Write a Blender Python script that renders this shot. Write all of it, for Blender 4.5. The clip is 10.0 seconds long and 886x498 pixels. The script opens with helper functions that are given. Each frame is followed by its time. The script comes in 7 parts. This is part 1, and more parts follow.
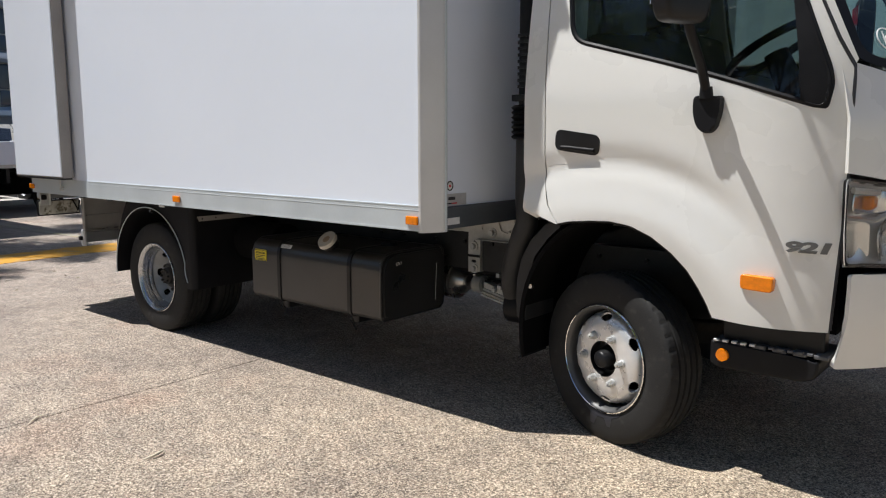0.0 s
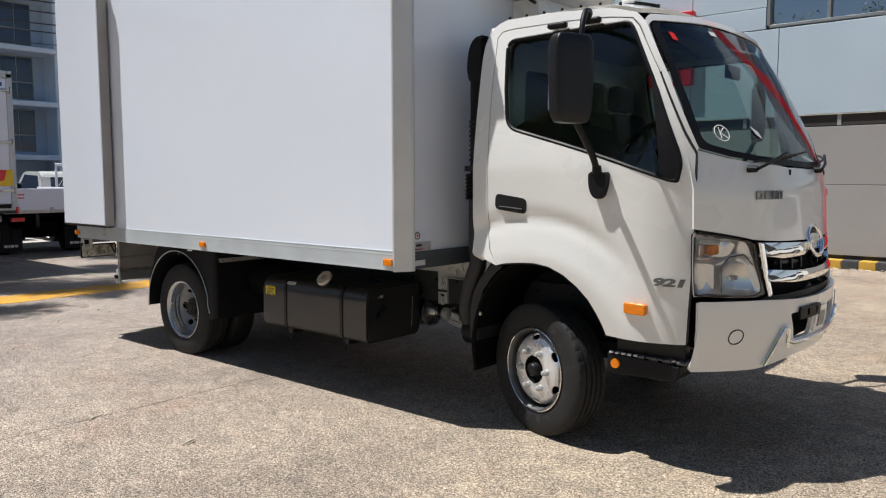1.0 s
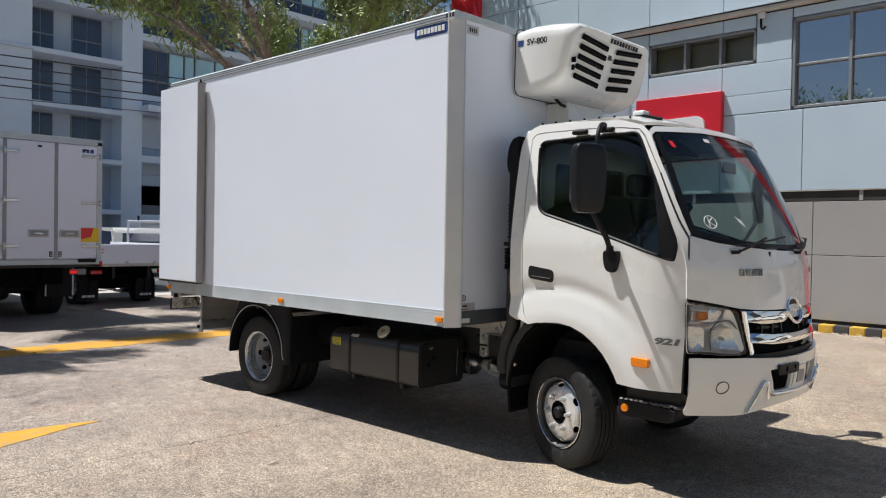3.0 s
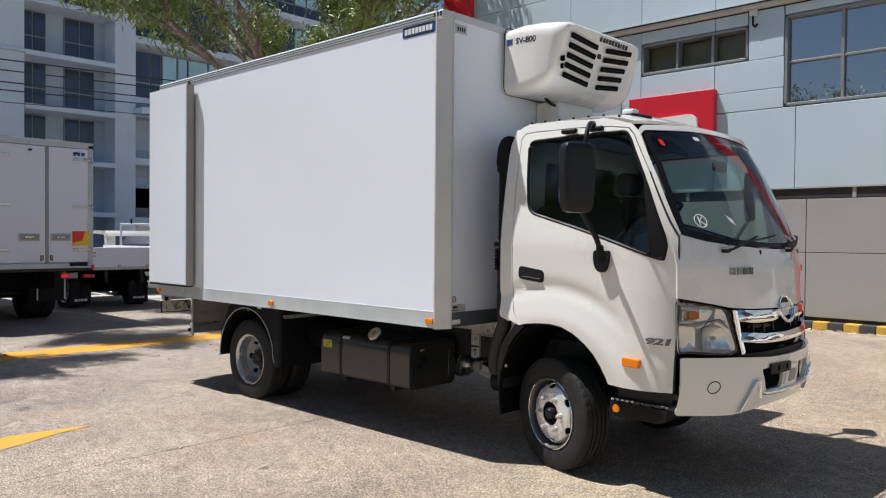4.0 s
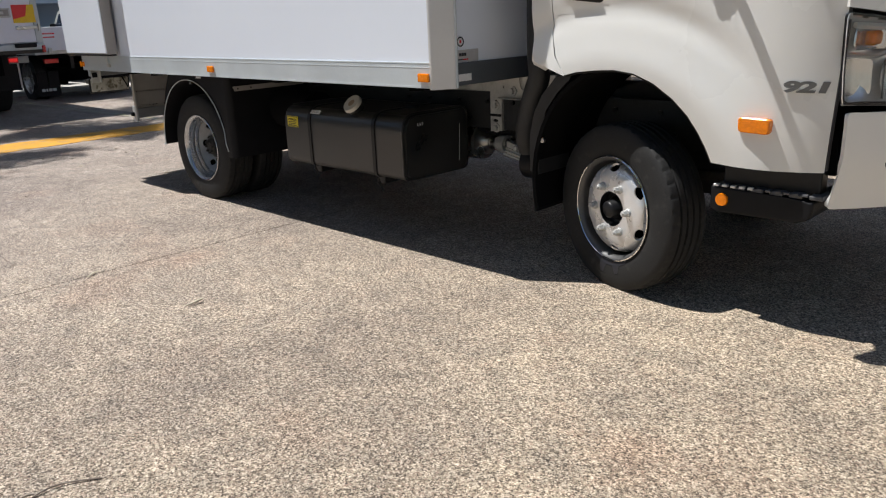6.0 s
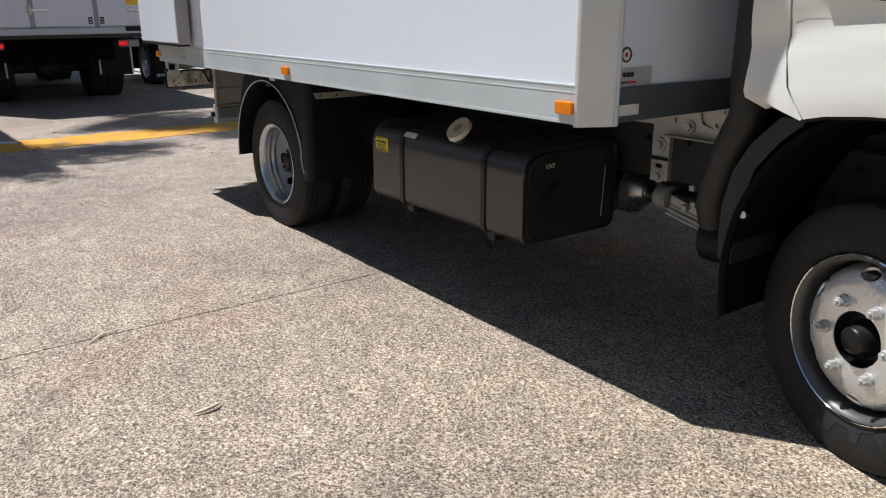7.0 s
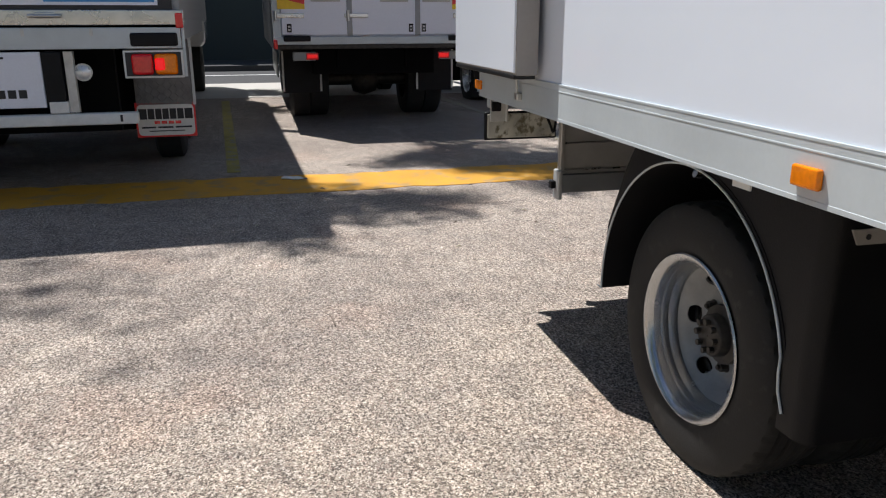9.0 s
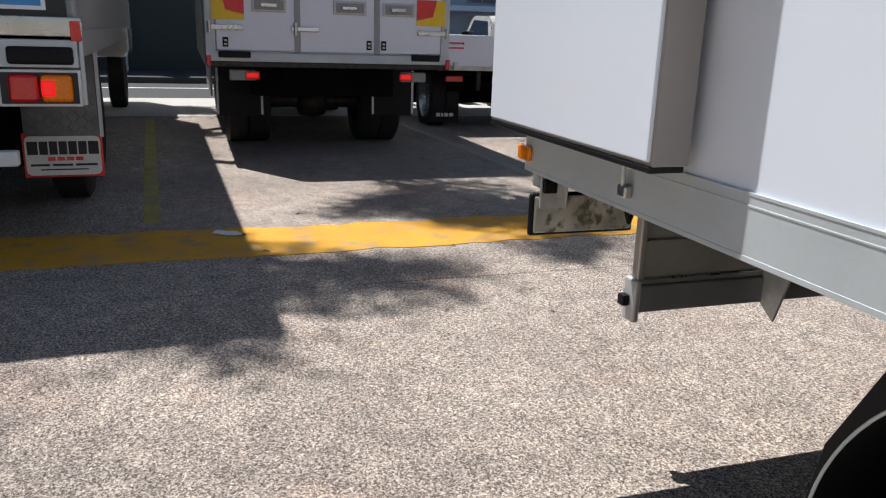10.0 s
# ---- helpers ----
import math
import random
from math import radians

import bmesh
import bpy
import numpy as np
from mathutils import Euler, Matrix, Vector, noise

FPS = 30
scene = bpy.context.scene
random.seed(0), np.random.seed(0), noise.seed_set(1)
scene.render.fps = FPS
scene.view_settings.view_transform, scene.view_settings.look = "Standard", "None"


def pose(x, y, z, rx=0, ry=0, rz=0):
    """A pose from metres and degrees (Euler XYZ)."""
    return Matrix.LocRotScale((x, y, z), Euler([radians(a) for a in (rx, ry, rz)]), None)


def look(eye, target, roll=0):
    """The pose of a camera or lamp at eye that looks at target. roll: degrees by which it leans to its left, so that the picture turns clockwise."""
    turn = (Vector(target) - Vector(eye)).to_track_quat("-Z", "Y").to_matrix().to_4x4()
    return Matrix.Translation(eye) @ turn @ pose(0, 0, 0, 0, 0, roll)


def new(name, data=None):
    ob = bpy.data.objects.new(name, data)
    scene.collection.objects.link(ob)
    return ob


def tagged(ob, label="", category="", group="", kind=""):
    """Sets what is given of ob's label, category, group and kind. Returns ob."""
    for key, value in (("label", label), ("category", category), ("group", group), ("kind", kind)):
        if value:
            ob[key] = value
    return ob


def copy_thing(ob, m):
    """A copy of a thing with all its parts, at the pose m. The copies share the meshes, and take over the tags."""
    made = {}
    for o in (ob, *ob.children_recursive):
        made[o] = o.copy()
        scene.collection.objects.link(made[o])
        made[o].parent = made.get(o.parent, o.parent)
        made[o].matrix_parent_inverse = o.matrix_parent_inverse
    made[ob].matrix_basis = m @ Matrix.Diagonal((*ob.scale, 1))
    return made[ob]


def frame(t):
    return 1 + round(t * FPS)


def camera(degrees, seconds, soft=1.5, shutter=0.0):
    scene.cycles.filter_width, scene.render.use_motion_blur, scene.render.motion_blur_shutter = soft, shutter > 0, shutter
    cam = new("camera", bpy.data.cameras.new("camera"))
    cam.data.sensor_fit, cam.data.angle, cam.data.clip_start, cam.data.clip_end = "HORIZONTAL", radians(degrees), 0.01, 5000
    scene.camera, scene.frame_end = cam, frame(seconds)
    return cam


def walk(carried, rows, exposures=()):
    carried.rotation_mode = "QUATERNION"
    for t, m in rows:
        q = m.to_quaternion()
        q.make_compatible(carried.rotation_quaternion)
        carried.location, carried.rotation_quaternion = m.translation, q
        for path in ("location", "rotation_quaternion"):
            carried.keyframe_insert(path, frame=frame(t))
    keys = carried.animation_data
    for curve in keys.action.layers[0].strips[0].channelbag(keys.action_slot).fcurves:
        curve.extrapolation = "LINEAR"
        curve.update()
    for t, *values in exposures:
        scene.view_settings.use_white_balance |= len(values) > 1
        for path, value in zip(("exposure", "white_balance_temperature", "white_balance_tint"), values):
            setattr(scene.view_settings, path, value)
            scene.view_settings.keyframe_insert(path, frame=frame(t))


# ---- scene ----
cam = camera(59.9, 10.0, soft=1.15)
PATH = [
    (0, (1.578, -3.821, 1.34), (0.306, -2.305, 1.052), -0.1),
    (0.5, (1.968, -4.169, 1.375), (0.751, -2.6, 1.137), -1.2),
    (1, (2.411, -4.461, 1.458), (1.117, -2.948, 1.275), -0.1),
    (1.5, (2.637, -4.831, 1.481), (1.311, -3.345, 1.296), -0.4),
    (2, (2.857, -5.045, 1.534), (1.491, -3.595, 1.358), -0.4),
    (2.5, (3.019, -5.18, 1.557), (1.633, -3.743, 1.441), 0.7),
    (2.7, (3.030, -5.204, 1.555), (1.645, -3.764, 1.476), 0.9),
    (3.8, (3.049, -5.178, 1.593), (1.68, -3.72, 1.608), 0.9),
    (4, (3.042, -5.143, 1.568), (1.669, -3.689, 1.535), 0.5),
    (4.5, (2.852, -5.028, 1.337), (1.469, -3.607, 1.079), -1.7),
    (5, (2.573, -4.733, 1.262), (1.217, -3.318, 0.862), -2.1),
    (5.2, (2.467, -4.542, 1.255), (1.12, -3.134, 0.804), -1.8),
    (6.3, (1.608, -3.47, 1.259), (0.221, -2.172, 0.634), -1.5),
    (6.5, (1.433, -3.281, 1.282), (-0.011, -2.041, 0.671), -0.8),
    (7, (0.92, -2.928, 1.247), (-0.626, -1.806, 0.655), -0.3),
    (7.5, (0.365, -2.583, 1.245), (-1.21, -1.522, 0.617), 0.4),
    (8, (-0.227, -2.416, 1.256), (-1.91, -1.537, 0.627), 1.4),
    (8.5, (-0.947, -2.224, 1.211), (-2.737, -1.551, 0.625), 0.2),
    (9, (-1.573, -2.18, 1.23), (-3.438, -1.737, 0.659), -0.1),
    (9.5, (-2.22, -2.171, 1.248), (-4.074, -1.689, 0.671), 0.5),
    (10, (-2.863, -2.121, 1.269), (-4.693, -1.518, 0.733), 1.8),
]
walk(cam, [(t, look(eye, target, roll)) for t, eye, target, roll in PATH], exposures=[(0.0, 0.40, 6480, 10), (0.5, 0.37, 6290, 10), (1.0, 0.37, 6460, 10), (2.5, 0.37, 6440, 10), (4.0, 0.43, 6500, 10), (4.6, 0.34, 6500, 10), (6.5, 0.32, 6420, 10), (7.5, 0.40, 6380, 10), (9.0, 0.40, 6420, 10), (10.0, 0.46, 6400, 10)])

# ---- world and sun ----
SUN_TO = Vector((0.385, 0.238, -1.0)).normalized()
world = bpy.data.worlds.new("sky")
scene.world = world
world.use_nodes = True
wn = world.node_tree.nodes
sky = wn.new("ShaderNodeTexSky")
sky.sky_type = "NISHITA"
sky.sun_disc = False
sky.sun_elevation = radians(66)
sky.sun_rotation = radians(238)
sky.air_density, sky.dust_density, sky.ozone_density = 1.0, 0.5, 3.6
wn["Background"].inputs["Strength"].default_value = 0.060
world.node_tree.links.new(sky.outputs[0], wn["Background"].inputs["Color"])
sun = new("sun", bpy.data.lights.new("sun", "SUN"))
sun.data.energy, sun.data.angle, sun.data.color = 4.8, radians(0.53), (1.0, 0.98, 0.95)
sun.matrix_world = look((0, 0, 30), Vector((0, 0, 30)) + SUN_TO)

# ---- materials ----
def mat(name, base, rough=0.5, metal=0.0, var=0.08, scale=6.0, bump=0.0, bscale=80.0, spec=0.5, coat=0.0, second=None, cover=0.5, fine=0.05, emit=0.0):
    """A painted or solid surface: base colour varied at two scales, optional second colour in patches, fine relief."""
    m = bpy.data.materials.new(name)
    m.use_nodes = True
    n, l = m.node_tree.nodes, m.node_tree.links
    b = n["Principled BSDF"]
    tc = n.new("ShaderNodeTexCoord")
    big = n.new("ShaderNodeTexNoise")
    big.inputs["Scale"].default_value, big.inputs["Detail"].default_value = scale, 6.0
    small = n.new("ShaderNodeTexNoise")
    small.inputs["Scale"].default_value, small.inputs["Detail"].default_value = bscale, 3.0
    l.new(tc.outputs["Object"], big.inputs["Vector"])
    l.new(tc.outputs["Object"], small.inputs["Vector"])
    ramp = n.new("ShaderNodeValToRGB")
    lo = [c * (1 - var) for c in base]
    hi = [min(1, c * (1 + var)) for c in base]
    ramp.color_ramp.elements[0].color, ramp.color_ramp.elements[0].position = (*lo, 1), 0.3
    ramp.color_ramp.elements[1].color, ramp.color_ramp.elements[1].position = (*hi, 1), 0.7
    l.new(big.outputs["Fac"], ramp.inputs["Fac"])
    out = ramp.outputs["Color"]
    if second:
        mix = n.new("ShaderNodeMix")
        mix.data_type = "RGBA"
        r2 = n.new("ShaderNodeValToRGB")
        r2.color_ramp.elements[0].position, r2.color_ramp.elements[1].position = 1 - cover - 0.06, 1 - cover + 0.06
        n3 = n.new("ShaderNodeTexNoise")
        n3.inputs["Scale"].default_value, n3.inputs["Detail"].default_value = scale * 2.3, 9.0
        l.new(tc.outputs["Object"], n3.inputs["Vector"])
        l.new(n3.outputs["Fac"], r2.inputs["Fac"])
        l.new(r2.outputs["Color"], mix.inputs["Factor"])
        l.new(out, mix.inputs["A"])
        mix.inputs["B"].default_value = (*second, 1)
        out = mix.outputs["Result"]
    if fine:
        mm = n.new("ShaderNodeMix")
        mm.data_type, mm.blend_type = "RGBA", "MULTIPLY"
        mm.inputs["Factor"].default_value = 1.0
        r3 = n.new("ShaderNodeValToRGB")
        r3.color_ramp.elements[0].color = (1 - fine * 2, 1 - fine * 2, 1 - fine * 2, 1)
        r3.color_ramp.elements[1].color = (1, 1, 1, 1)
        l.new(small.outputs["Fac"], r3.inputs["Fac"])
        l.new(out, mm.inputs["A"])
        l.new(r3.outputs["Color"], mm.inputs["B"])
        out = mm.outputs["Result"]
    l.new(out, b.inputs["Base Color"])
    rr = n.new("ShaderNodeMapRange")
    rr.inputs["To Min"].default_value, rr.inputs["To Max"].default_value = max(0.0, rough * 0.8), min(1, rough * 1.2)
    l.new(big.outputs["Fac"], rr.inputs["Value"])
    l.new(rr.outputs["Result"], b.inputs["Roughness"])
    b.inputs["Metallic"].default_value = metal
    b.inputs["Specular IOR Level"].default_value = spec
    b.inputs["Coat Weight"].default_value = coat
    b.inputs["Coat Roughness"].default_value = 0.03
    if bump:
        bp = n.new("ShaderNodeBump")
        bp.inputs["Strength"].default_value, bp.inputs["Distance"].default_value = bump, 0.004
        l.new(small.outputs["Fac"], bp.inputs["Height"])
        l.new(bp.outputs["Normal"], b.inputs["Normal"])
    if emit:
        b.inputs["Emission Color"].default_value = (*base, 1)
        b.inputs["Emission Strength"].default_value = emit
    return m


def glass(name, tint, gloss=1.0, ior=1.5):
    """A pane: what lies behind it seen through a tint, with a mirror sheen that grows at grazing angles."""
    m = bpy.data.materials.new(name)
    m.use_nodes = True
    n, l = m.node_tree.nodes, m.node_tree.links
    n.remove(n["Principled BSDF"])
    tr = n.new("ShaderNodeBsdfTransparent")
    tr.inputs["Color"].default_value = (*tint, 1)
    gl = n.new("ShaderNodeBsdfGlossy")
    gl.inputs["Roughness"].default_value = 0.01
    gl.inputs["Color"].default_value = (gloss, gloss, gloss, 1)
    fr = n.new("ShaderNodeFresnel")
    fr.inputs["IOR"].default_value = ior
    mx = n.new("ShaderNodeMixShader")
    l.new(fr.outputs[0], mx.inputs[0])
    l.new(tr.outputs[0], mx.inputs[1])
    l.new(gl.outputs[0], mx.inputs[2])
    l.new(mx.outputs[0], n["Material Output"].inputs["Surface"])
    return m


def concrete(name):
    """Exposed-aggregate paving: small stones of mixed browns and greys in a pale matrix, worn and stained in broad patches."""
    m = bpy.data.materials.new(name)
    m.use_nodes = True
    n, l = m.node_tree.nodes, m.node_tree.links
    b = n["Principled BSDF"]
    tc = n.new("ShaderNodeTexCoord")
    vo = n.new("ShaderNodeTexVoronoi")
    vo.inputs["Scale"].default_value = 200.0
    warp = n.new("ShaderNodeTexNoise")
    warp.inputs["Scale"].default_value, warp.inputs["Detail"].default_value = 240.0, 4.0
    l.new(tc.outputs["Object"], warp.inputs["Vector"])
    add = n.new("ShaderNodeVectorMath")
    add.operation = "MULTIPLY_ADD"
    add.inputs[1].default_value = (0.008, 0.008, 0.008)
    l.new(warp.outputs["Color"], add.inputs[0])
    l.new(tc.outputs["Object"], add.inputs[2])
    l.new(add.outputs[0], vo.inputs["Vector"])
    sep = n.new("ShaderNodeSeparateColor")
    l.new(vo.outputs["Color"], sep.inputs[0])
    ramp = n.new("ShaderNodeValToRGB")
    ramp.color_ramp.interpolation = "LINEAR"
    els = ramp.color_ramp.elements
    els[0].position, els[0].color = 0.0, (0.075, 0.064, 0.056, 1)
    els[1].position, els[1].color = 1.0, (0.72, 0.67, 0.60, 1)
    for p, c in ((0.2, (0.16, 0.14, 0.12, 1)), (0.40, (0.33, 0.29, 0.245, 1)), (0.5, (0.38, 0.30, 0.265, 1)), (0.62, (0.44, 0.415, 0.345, 1)), (0.8, (0.58, 0.535, 0.475, 1))):
        e = els.new(p)
        e.color = c
    l.new(sep.outputs[0], ramp.inputs["Fac"])
    grit = n.new("ShaderNodeTexNoise")
    grit.inputs["Scale"].default_value, grit.inputs["Detail"].default_value, grit.inputs["Roughness"].default_value = 250.0, 8.0, 0.78
    l.new(tc.outputs["Object"], grit.inputs["Vector"])
    gr = n.new("ShaderNodeValToRGB")
    gr.color_ramp.elements[0].position, gr.color_ramp.elements[0].color = 0.36, (0.47, 0.46, 0.45, 1)
    gr.color_ramp.elements[1].position, gr.color_ramp.elements[1].color = 0.57, (1.14, 1.13, 1.13, 1)
    l.new(grit.outputs["Fac"], gr.inputs["Fac"])
    m1 = n.new("ShaderNodeMix")
    m1.data_type, m1.blend_type = "RGBA", "MULTIPLY"
    m1.inputs["Factor"].default_value = 1.0
    l.new(ramp.outputs["Color"], m1.inputs["A"])
    l.new(gr.outputs["Color"], m1.inputs["B"])
    patch = n.new("ShaderNodeTexNoise")
    patch.inputs["Scale"].default_value, patch.inputs["Detail"].default_value, patch.inputs["Roughness"].default_value = 0.55, 8.0, 0.62
    l.new(tc.outputs["Object"], patch.inputs["Vector"])
    pr = n.new("ShaderNodeValToRGB")
    pr.color_ramp.elements[0].position, pr.color_ramp.elements[0].color = 0.32, (0.672, 0.633, 0.615, 1)
    pr.color_ramp.elements[1].position, pr.color_ramp.elements[1].color = 0.66, (1.10, 1.053, 1.0, 1)
    l.new(patch.outputs["Fac"], pr.inputs["Fac"])
    m2 = n.new("ShaderNodeMix")
    m2.data_type, m2.blend_type = "RGBA", "MULTIPLY"
    m2.inputs["Factor"].default_value = 1.0
    l.new(m1.outputs["Result"], m2.inputs["A"])
    l.new(pr.outputs["Color"], m2.inputs["B"])
    mid = n.new("ShaderNodeTexNoise")
    mid.inputs["Scale"].default_value, mid.inputs["Detail"].default_value, mid.inputs["Roughness"].default_value = 7.0, 7.0, 0.7
    l.new(tc.outputs["Object"], mid.inputs["Vector"])
    mr = n.new("ShaderNodeValToRGB")
    mr.color_ramp.elements[0].position, mr.color_ramp.elements[0].color = 0.34, (0.72, 0.72, 0.73, 1)
    mr.color_ramp.elements[1].position, mr.color_ramp.elements[1].color = 0.66, (1.13, 1.10, 1.07, 1)
    l.new(mid.outputs["Fac"], mr.inputs["Fac"])
    m3 = n.new("ShaderNodeMix")
    m3.data_type, m3.blend_type = "RGBA", "MULTIPLY"
    m3.inputs["Factor"].default_value = 1.0
    l.new(m2.outputs["Result"], m3.inputs["A"])
    l.new(mr.outputs["Color"], m3.inputs["B"])
    # rusty pink stains, few and soft
    st = n.new("ShaderNodeTexNoise")
    st.inputs["Scale"].default_value, st.inputs["Detail"].default_value = 1.3, 5.0
    l.new(tc.outputs["Object"], st.inputs["Vector"])
    sr = n.new("ShaderNodeValToRGB")
    sr.color_ramp.elements[0].position, sr.color_ramp.elements[0].color = 0.56, (1, 1, 1, 1)
    sr.color_ramp.elements[1].position, sr.color_ramp.elements[1].color = 0.74, (1.02, 0.91, 0.87, 1)
    l.new(st.outputs["Fac"], sr.inputs["Fac"])
    m4 = n.new("ShaderNodeMix")
    m4.data_type, m4.blend_type = "RGBA", "MULTIPLY"
    m4.inputs["Factor"].default_value = 1.0
    l.new(m3.outputs["Result"], m4.inputs["A"])
    l.new(sr.outputs["Color"], m4.inputs["B"])
    # clusters of darker and lighter stones
    cl = n.new("ShaderNodeTexNoise")
    cl.inputs["Scale"].default_value, cl.inputs["Detail"].default_value, cl.inputs["Roughness"].default_value = 64.0, 2.5, 0.62
    l.new(tc.outputs["Object"], cl.inputs["Vector"])
    cr = n.new("ShaderNodeValToRGB")
    cr.color_ramp.elements[0].position, cr.color_ramp.elements[0].color = 0.37, (0.70, 0.69, 0.68, 1)
    cr.color_ramp.elements[1].position, cr.color_ramp.elements[1].color = 0.63, (1.33, 1.325, 1.32, 1)
    l.new(cl.outputs["Fac"], cr.inputs["Fac"])
    m5 = n.new("ShaderNodeMix")
    m5.data_type, m5.blend_type = "RGBA", "MULTIPLY"
    m5.inputs["Factor"].default_value = 1.0
    l.new(m4.outputs["Result"], m5.inputs["A"])
    l.new(cr.outputs["Color"], m5.inputs["B"])
    # tint drifts along x, broken by the patch noise: cooler at -x, warmer at +x
    sx = n.new("ShaderNodeSeparateXYZ")
    l.new(tc.outputs["Object"], sx.inputs[0])
    gx = n.new("ShaderNodeMath")
    gx.operation = "MULTIPLY_ADD"
    gx.inputs[1].default_value = 3.0
    l.new(patch.outputs["Fac"], gx.inputs[0])
    l.new(sx.outputs["X"], gx.inputs[2])
    gm = n.new("ShaderNodeMapRange")
    gm.inputs["From Min"].default_value, gm.inputs["From Max"].default_value = -3.2, 2.6
    l.new(gx.outputs[0], gm.inputs["Value"])
    gc = n.new("ShaderNodeMix")
    gc.data_type = "RGBA"
    gc.inputs["A"].default_value, gc.inputs["B"].default_value = (0.985, 1.0, 1.05, 1), (1.025, 1.0, 0.91, 1)
    l.new(gm.outputs["Result"], gc.inputs["Factor"])
    m6 = n.new("ShaderNodeMix")
    m6.data_type, m6.blend_type = "RGBA", "MULTIPLY"
    m6.inputs["Factor"].default_value = 1.0
    l.new(m5.outputs["Result"], m6.inputs["A"])
    l.new(gc.outputs["Result"], m6.inputs["B"])
    l.new(m6.outputs["Result"], b.inputs["Base Color"])
    b.inputs["Roughness"].default_value = 0.85
    b.inputs["Specular IOR Level"].default_value = 0.3
    bp = n.new("ShaderNodeBump")
    bp.inputs["Strength"].default_value, bp.inputs["Distance"].default_value = 0.5, 0.004
    l.new(grit.outputs["Fac"], bp.inputs["Height"])
    l.new(bp.outputs["Normal"], b.inputs["Normal"])
    return m


PAVING = concrete("exposed aggregate concrete")
ROAD = mat("street concrete", (0.45, 0.43, 0.40), 0.9, var=0.12, scale=0.6, bump=0.4, bscale=60)
ASPHALT = mat("asphalt", (0.055, 0.055, 0.058), 0.9, var=0.2, scale=0.8, bump=0.6, bscale=120, fine=0.15)
JOINT = mat("joint filler", (0.07, 0.06, 0.05), 0.95, var=0.2, scale=10)
YELLOW = mat("worn yellow road paint", (0.68, 0.335, 0.025), 0.75, var=0.15, scale=2.5, bump=0.5, bscale=110, second=(0.47, 0.29, 0.10), cover=0.42, fine=0.14)
YELLOW_OLD = mat("faded yellow road paint", (0.43, 0.35, 0.10), 0.85, var=0.2, scale=4, bump=0.5, bscale=110, second=(0.33, 0.30, 0.24), cover=0.42, fine=0.12)
YELLOW_FAINT = mat("almost worn away yellow road paint", (0.42, 0.36, 0.17), 0.85, var=0.2, scale=4, bump=0.5, bscale=110, second=(0.36, 0.33, 0.27), cover=0.6, fine=0.12)
PAINT = mat("white cab paint", (0.775, 0.768, 0.735), 0.28, var=0.012, scale=1.5, coat=0.9, fine=0.005)
PANEL = mat("white fibreglass panel", (0.82, 0.87, 0.955), 0.16, var=0.012, scale=1.2, spec=0.55, fine=0.006, bump=0.012, bscale=14)
DOORGREY = mat("grey door edge", (0.34, 0.32, 0.30), 0.45, var=0.06, scale=4)
ALU = mat("anodised aluminium", (0.56, 0.605, 0.625), 0.5, metal=0.15, var=0.06, scale=5, fine=0.03)
POST = mat("satin grey aluminium", (0.66, 0.655, 0.645), 0.38, metal=0.25, var=0.05, scale=4, fine=0.02)
STEEL = mat("brushed stainless steel", (0.58, 0.57, 0.55), 0.28, metal=1.0, var=0.12, scale=7, fine=0.08)
GALV = mat("galvanised steel", (0.60, 0.60, 0.58), 0.42, metal=0.3, var=0.16, scale=14, fine=0.1)
CHROME = mat("chrome", (0.86, 0.87, 0.88), 0.05, metal=1.0, var=0.02, fine=0.0)
RIM = mat("silver painted steel wheel", (0.50, 0.515, 0.53), 0.26, metal=0.9, var=0.08, scale=9, fine=0.05)
BLACK = mat("black painted steel", (0.010, 0.010, 0.011), 0.38, spec=0.35, var=0.25, scale=8, fine=0.1)
TANK = mat("satin black tank paint", (0.020, 0.0195, 0.019), 0.30, spec=0.75, var=0.2, scale=4, fine=0.12, second=(0.026, 0.024, 0.022), cover=0.25)
CHASSIS = mat("dusty chassis paint", (0.028, 0.028, 0.029), 0.55, spec=0.4, var=0.3, scale=9, fine=0.12)
FLOORPAN = mat("dirty grey body floor", (0.22, 0.215, 0.20), 0.7, var=0.2, scale=3, fine=0.1)
CAPSTAIN = mat("brown stained metal", (0.34, 0.24, 0.16), 0.6, var=0.2, scale=30)
# paler tank colour that makes up for light missing on the top
TANKTOP = mat("black tank paint lightened on top", (0.060, 0.057, 0.052), 0.7, spec=0.3, var=0.3, scale=5, fine=0.15)
PLASTIC = mat("black plastic", (0.009, 0.009, 0.0105), 0.5, var=0.2, scale=12, bump=0.15, bscale=220, fine=0.08, spec=0.2)
RUBBER = mat("tyre rubber", (0.024, 0.0235, 0.023), 0.72, var=0.22, scale=10, bump=0.2, bscale=160, fine=0.15, second=(0.038, 0.036, 0.034), cover=0.35, spec=0.3)
# near black: deep shade under and inside things is put into this colour
DARK = mat("near-black shade colour", (0.005, 0.005, 0.0055), 0.85, var=0.3, scale=9, spec=0.1)
GREASE = mat("oily cast iron", (0.05, 0.045, 0.04), 0.5, metal=0.4, var=0.4, scale=20, fine=0.2)
AMBER = mat("amber lens", (0.92, 0.235, 0.0), 0.14, var=0.15, scale=70, spec=0.4, coat=0.25)
# darker than the silver wheel: shade in the rim gap is put into colour
RIMDARK = mat("steel rim darkened as in shade", (0.13, 0.13, 0.13), 0.48, metal=0.6, var=0.12, scale=9, fine=0.05)
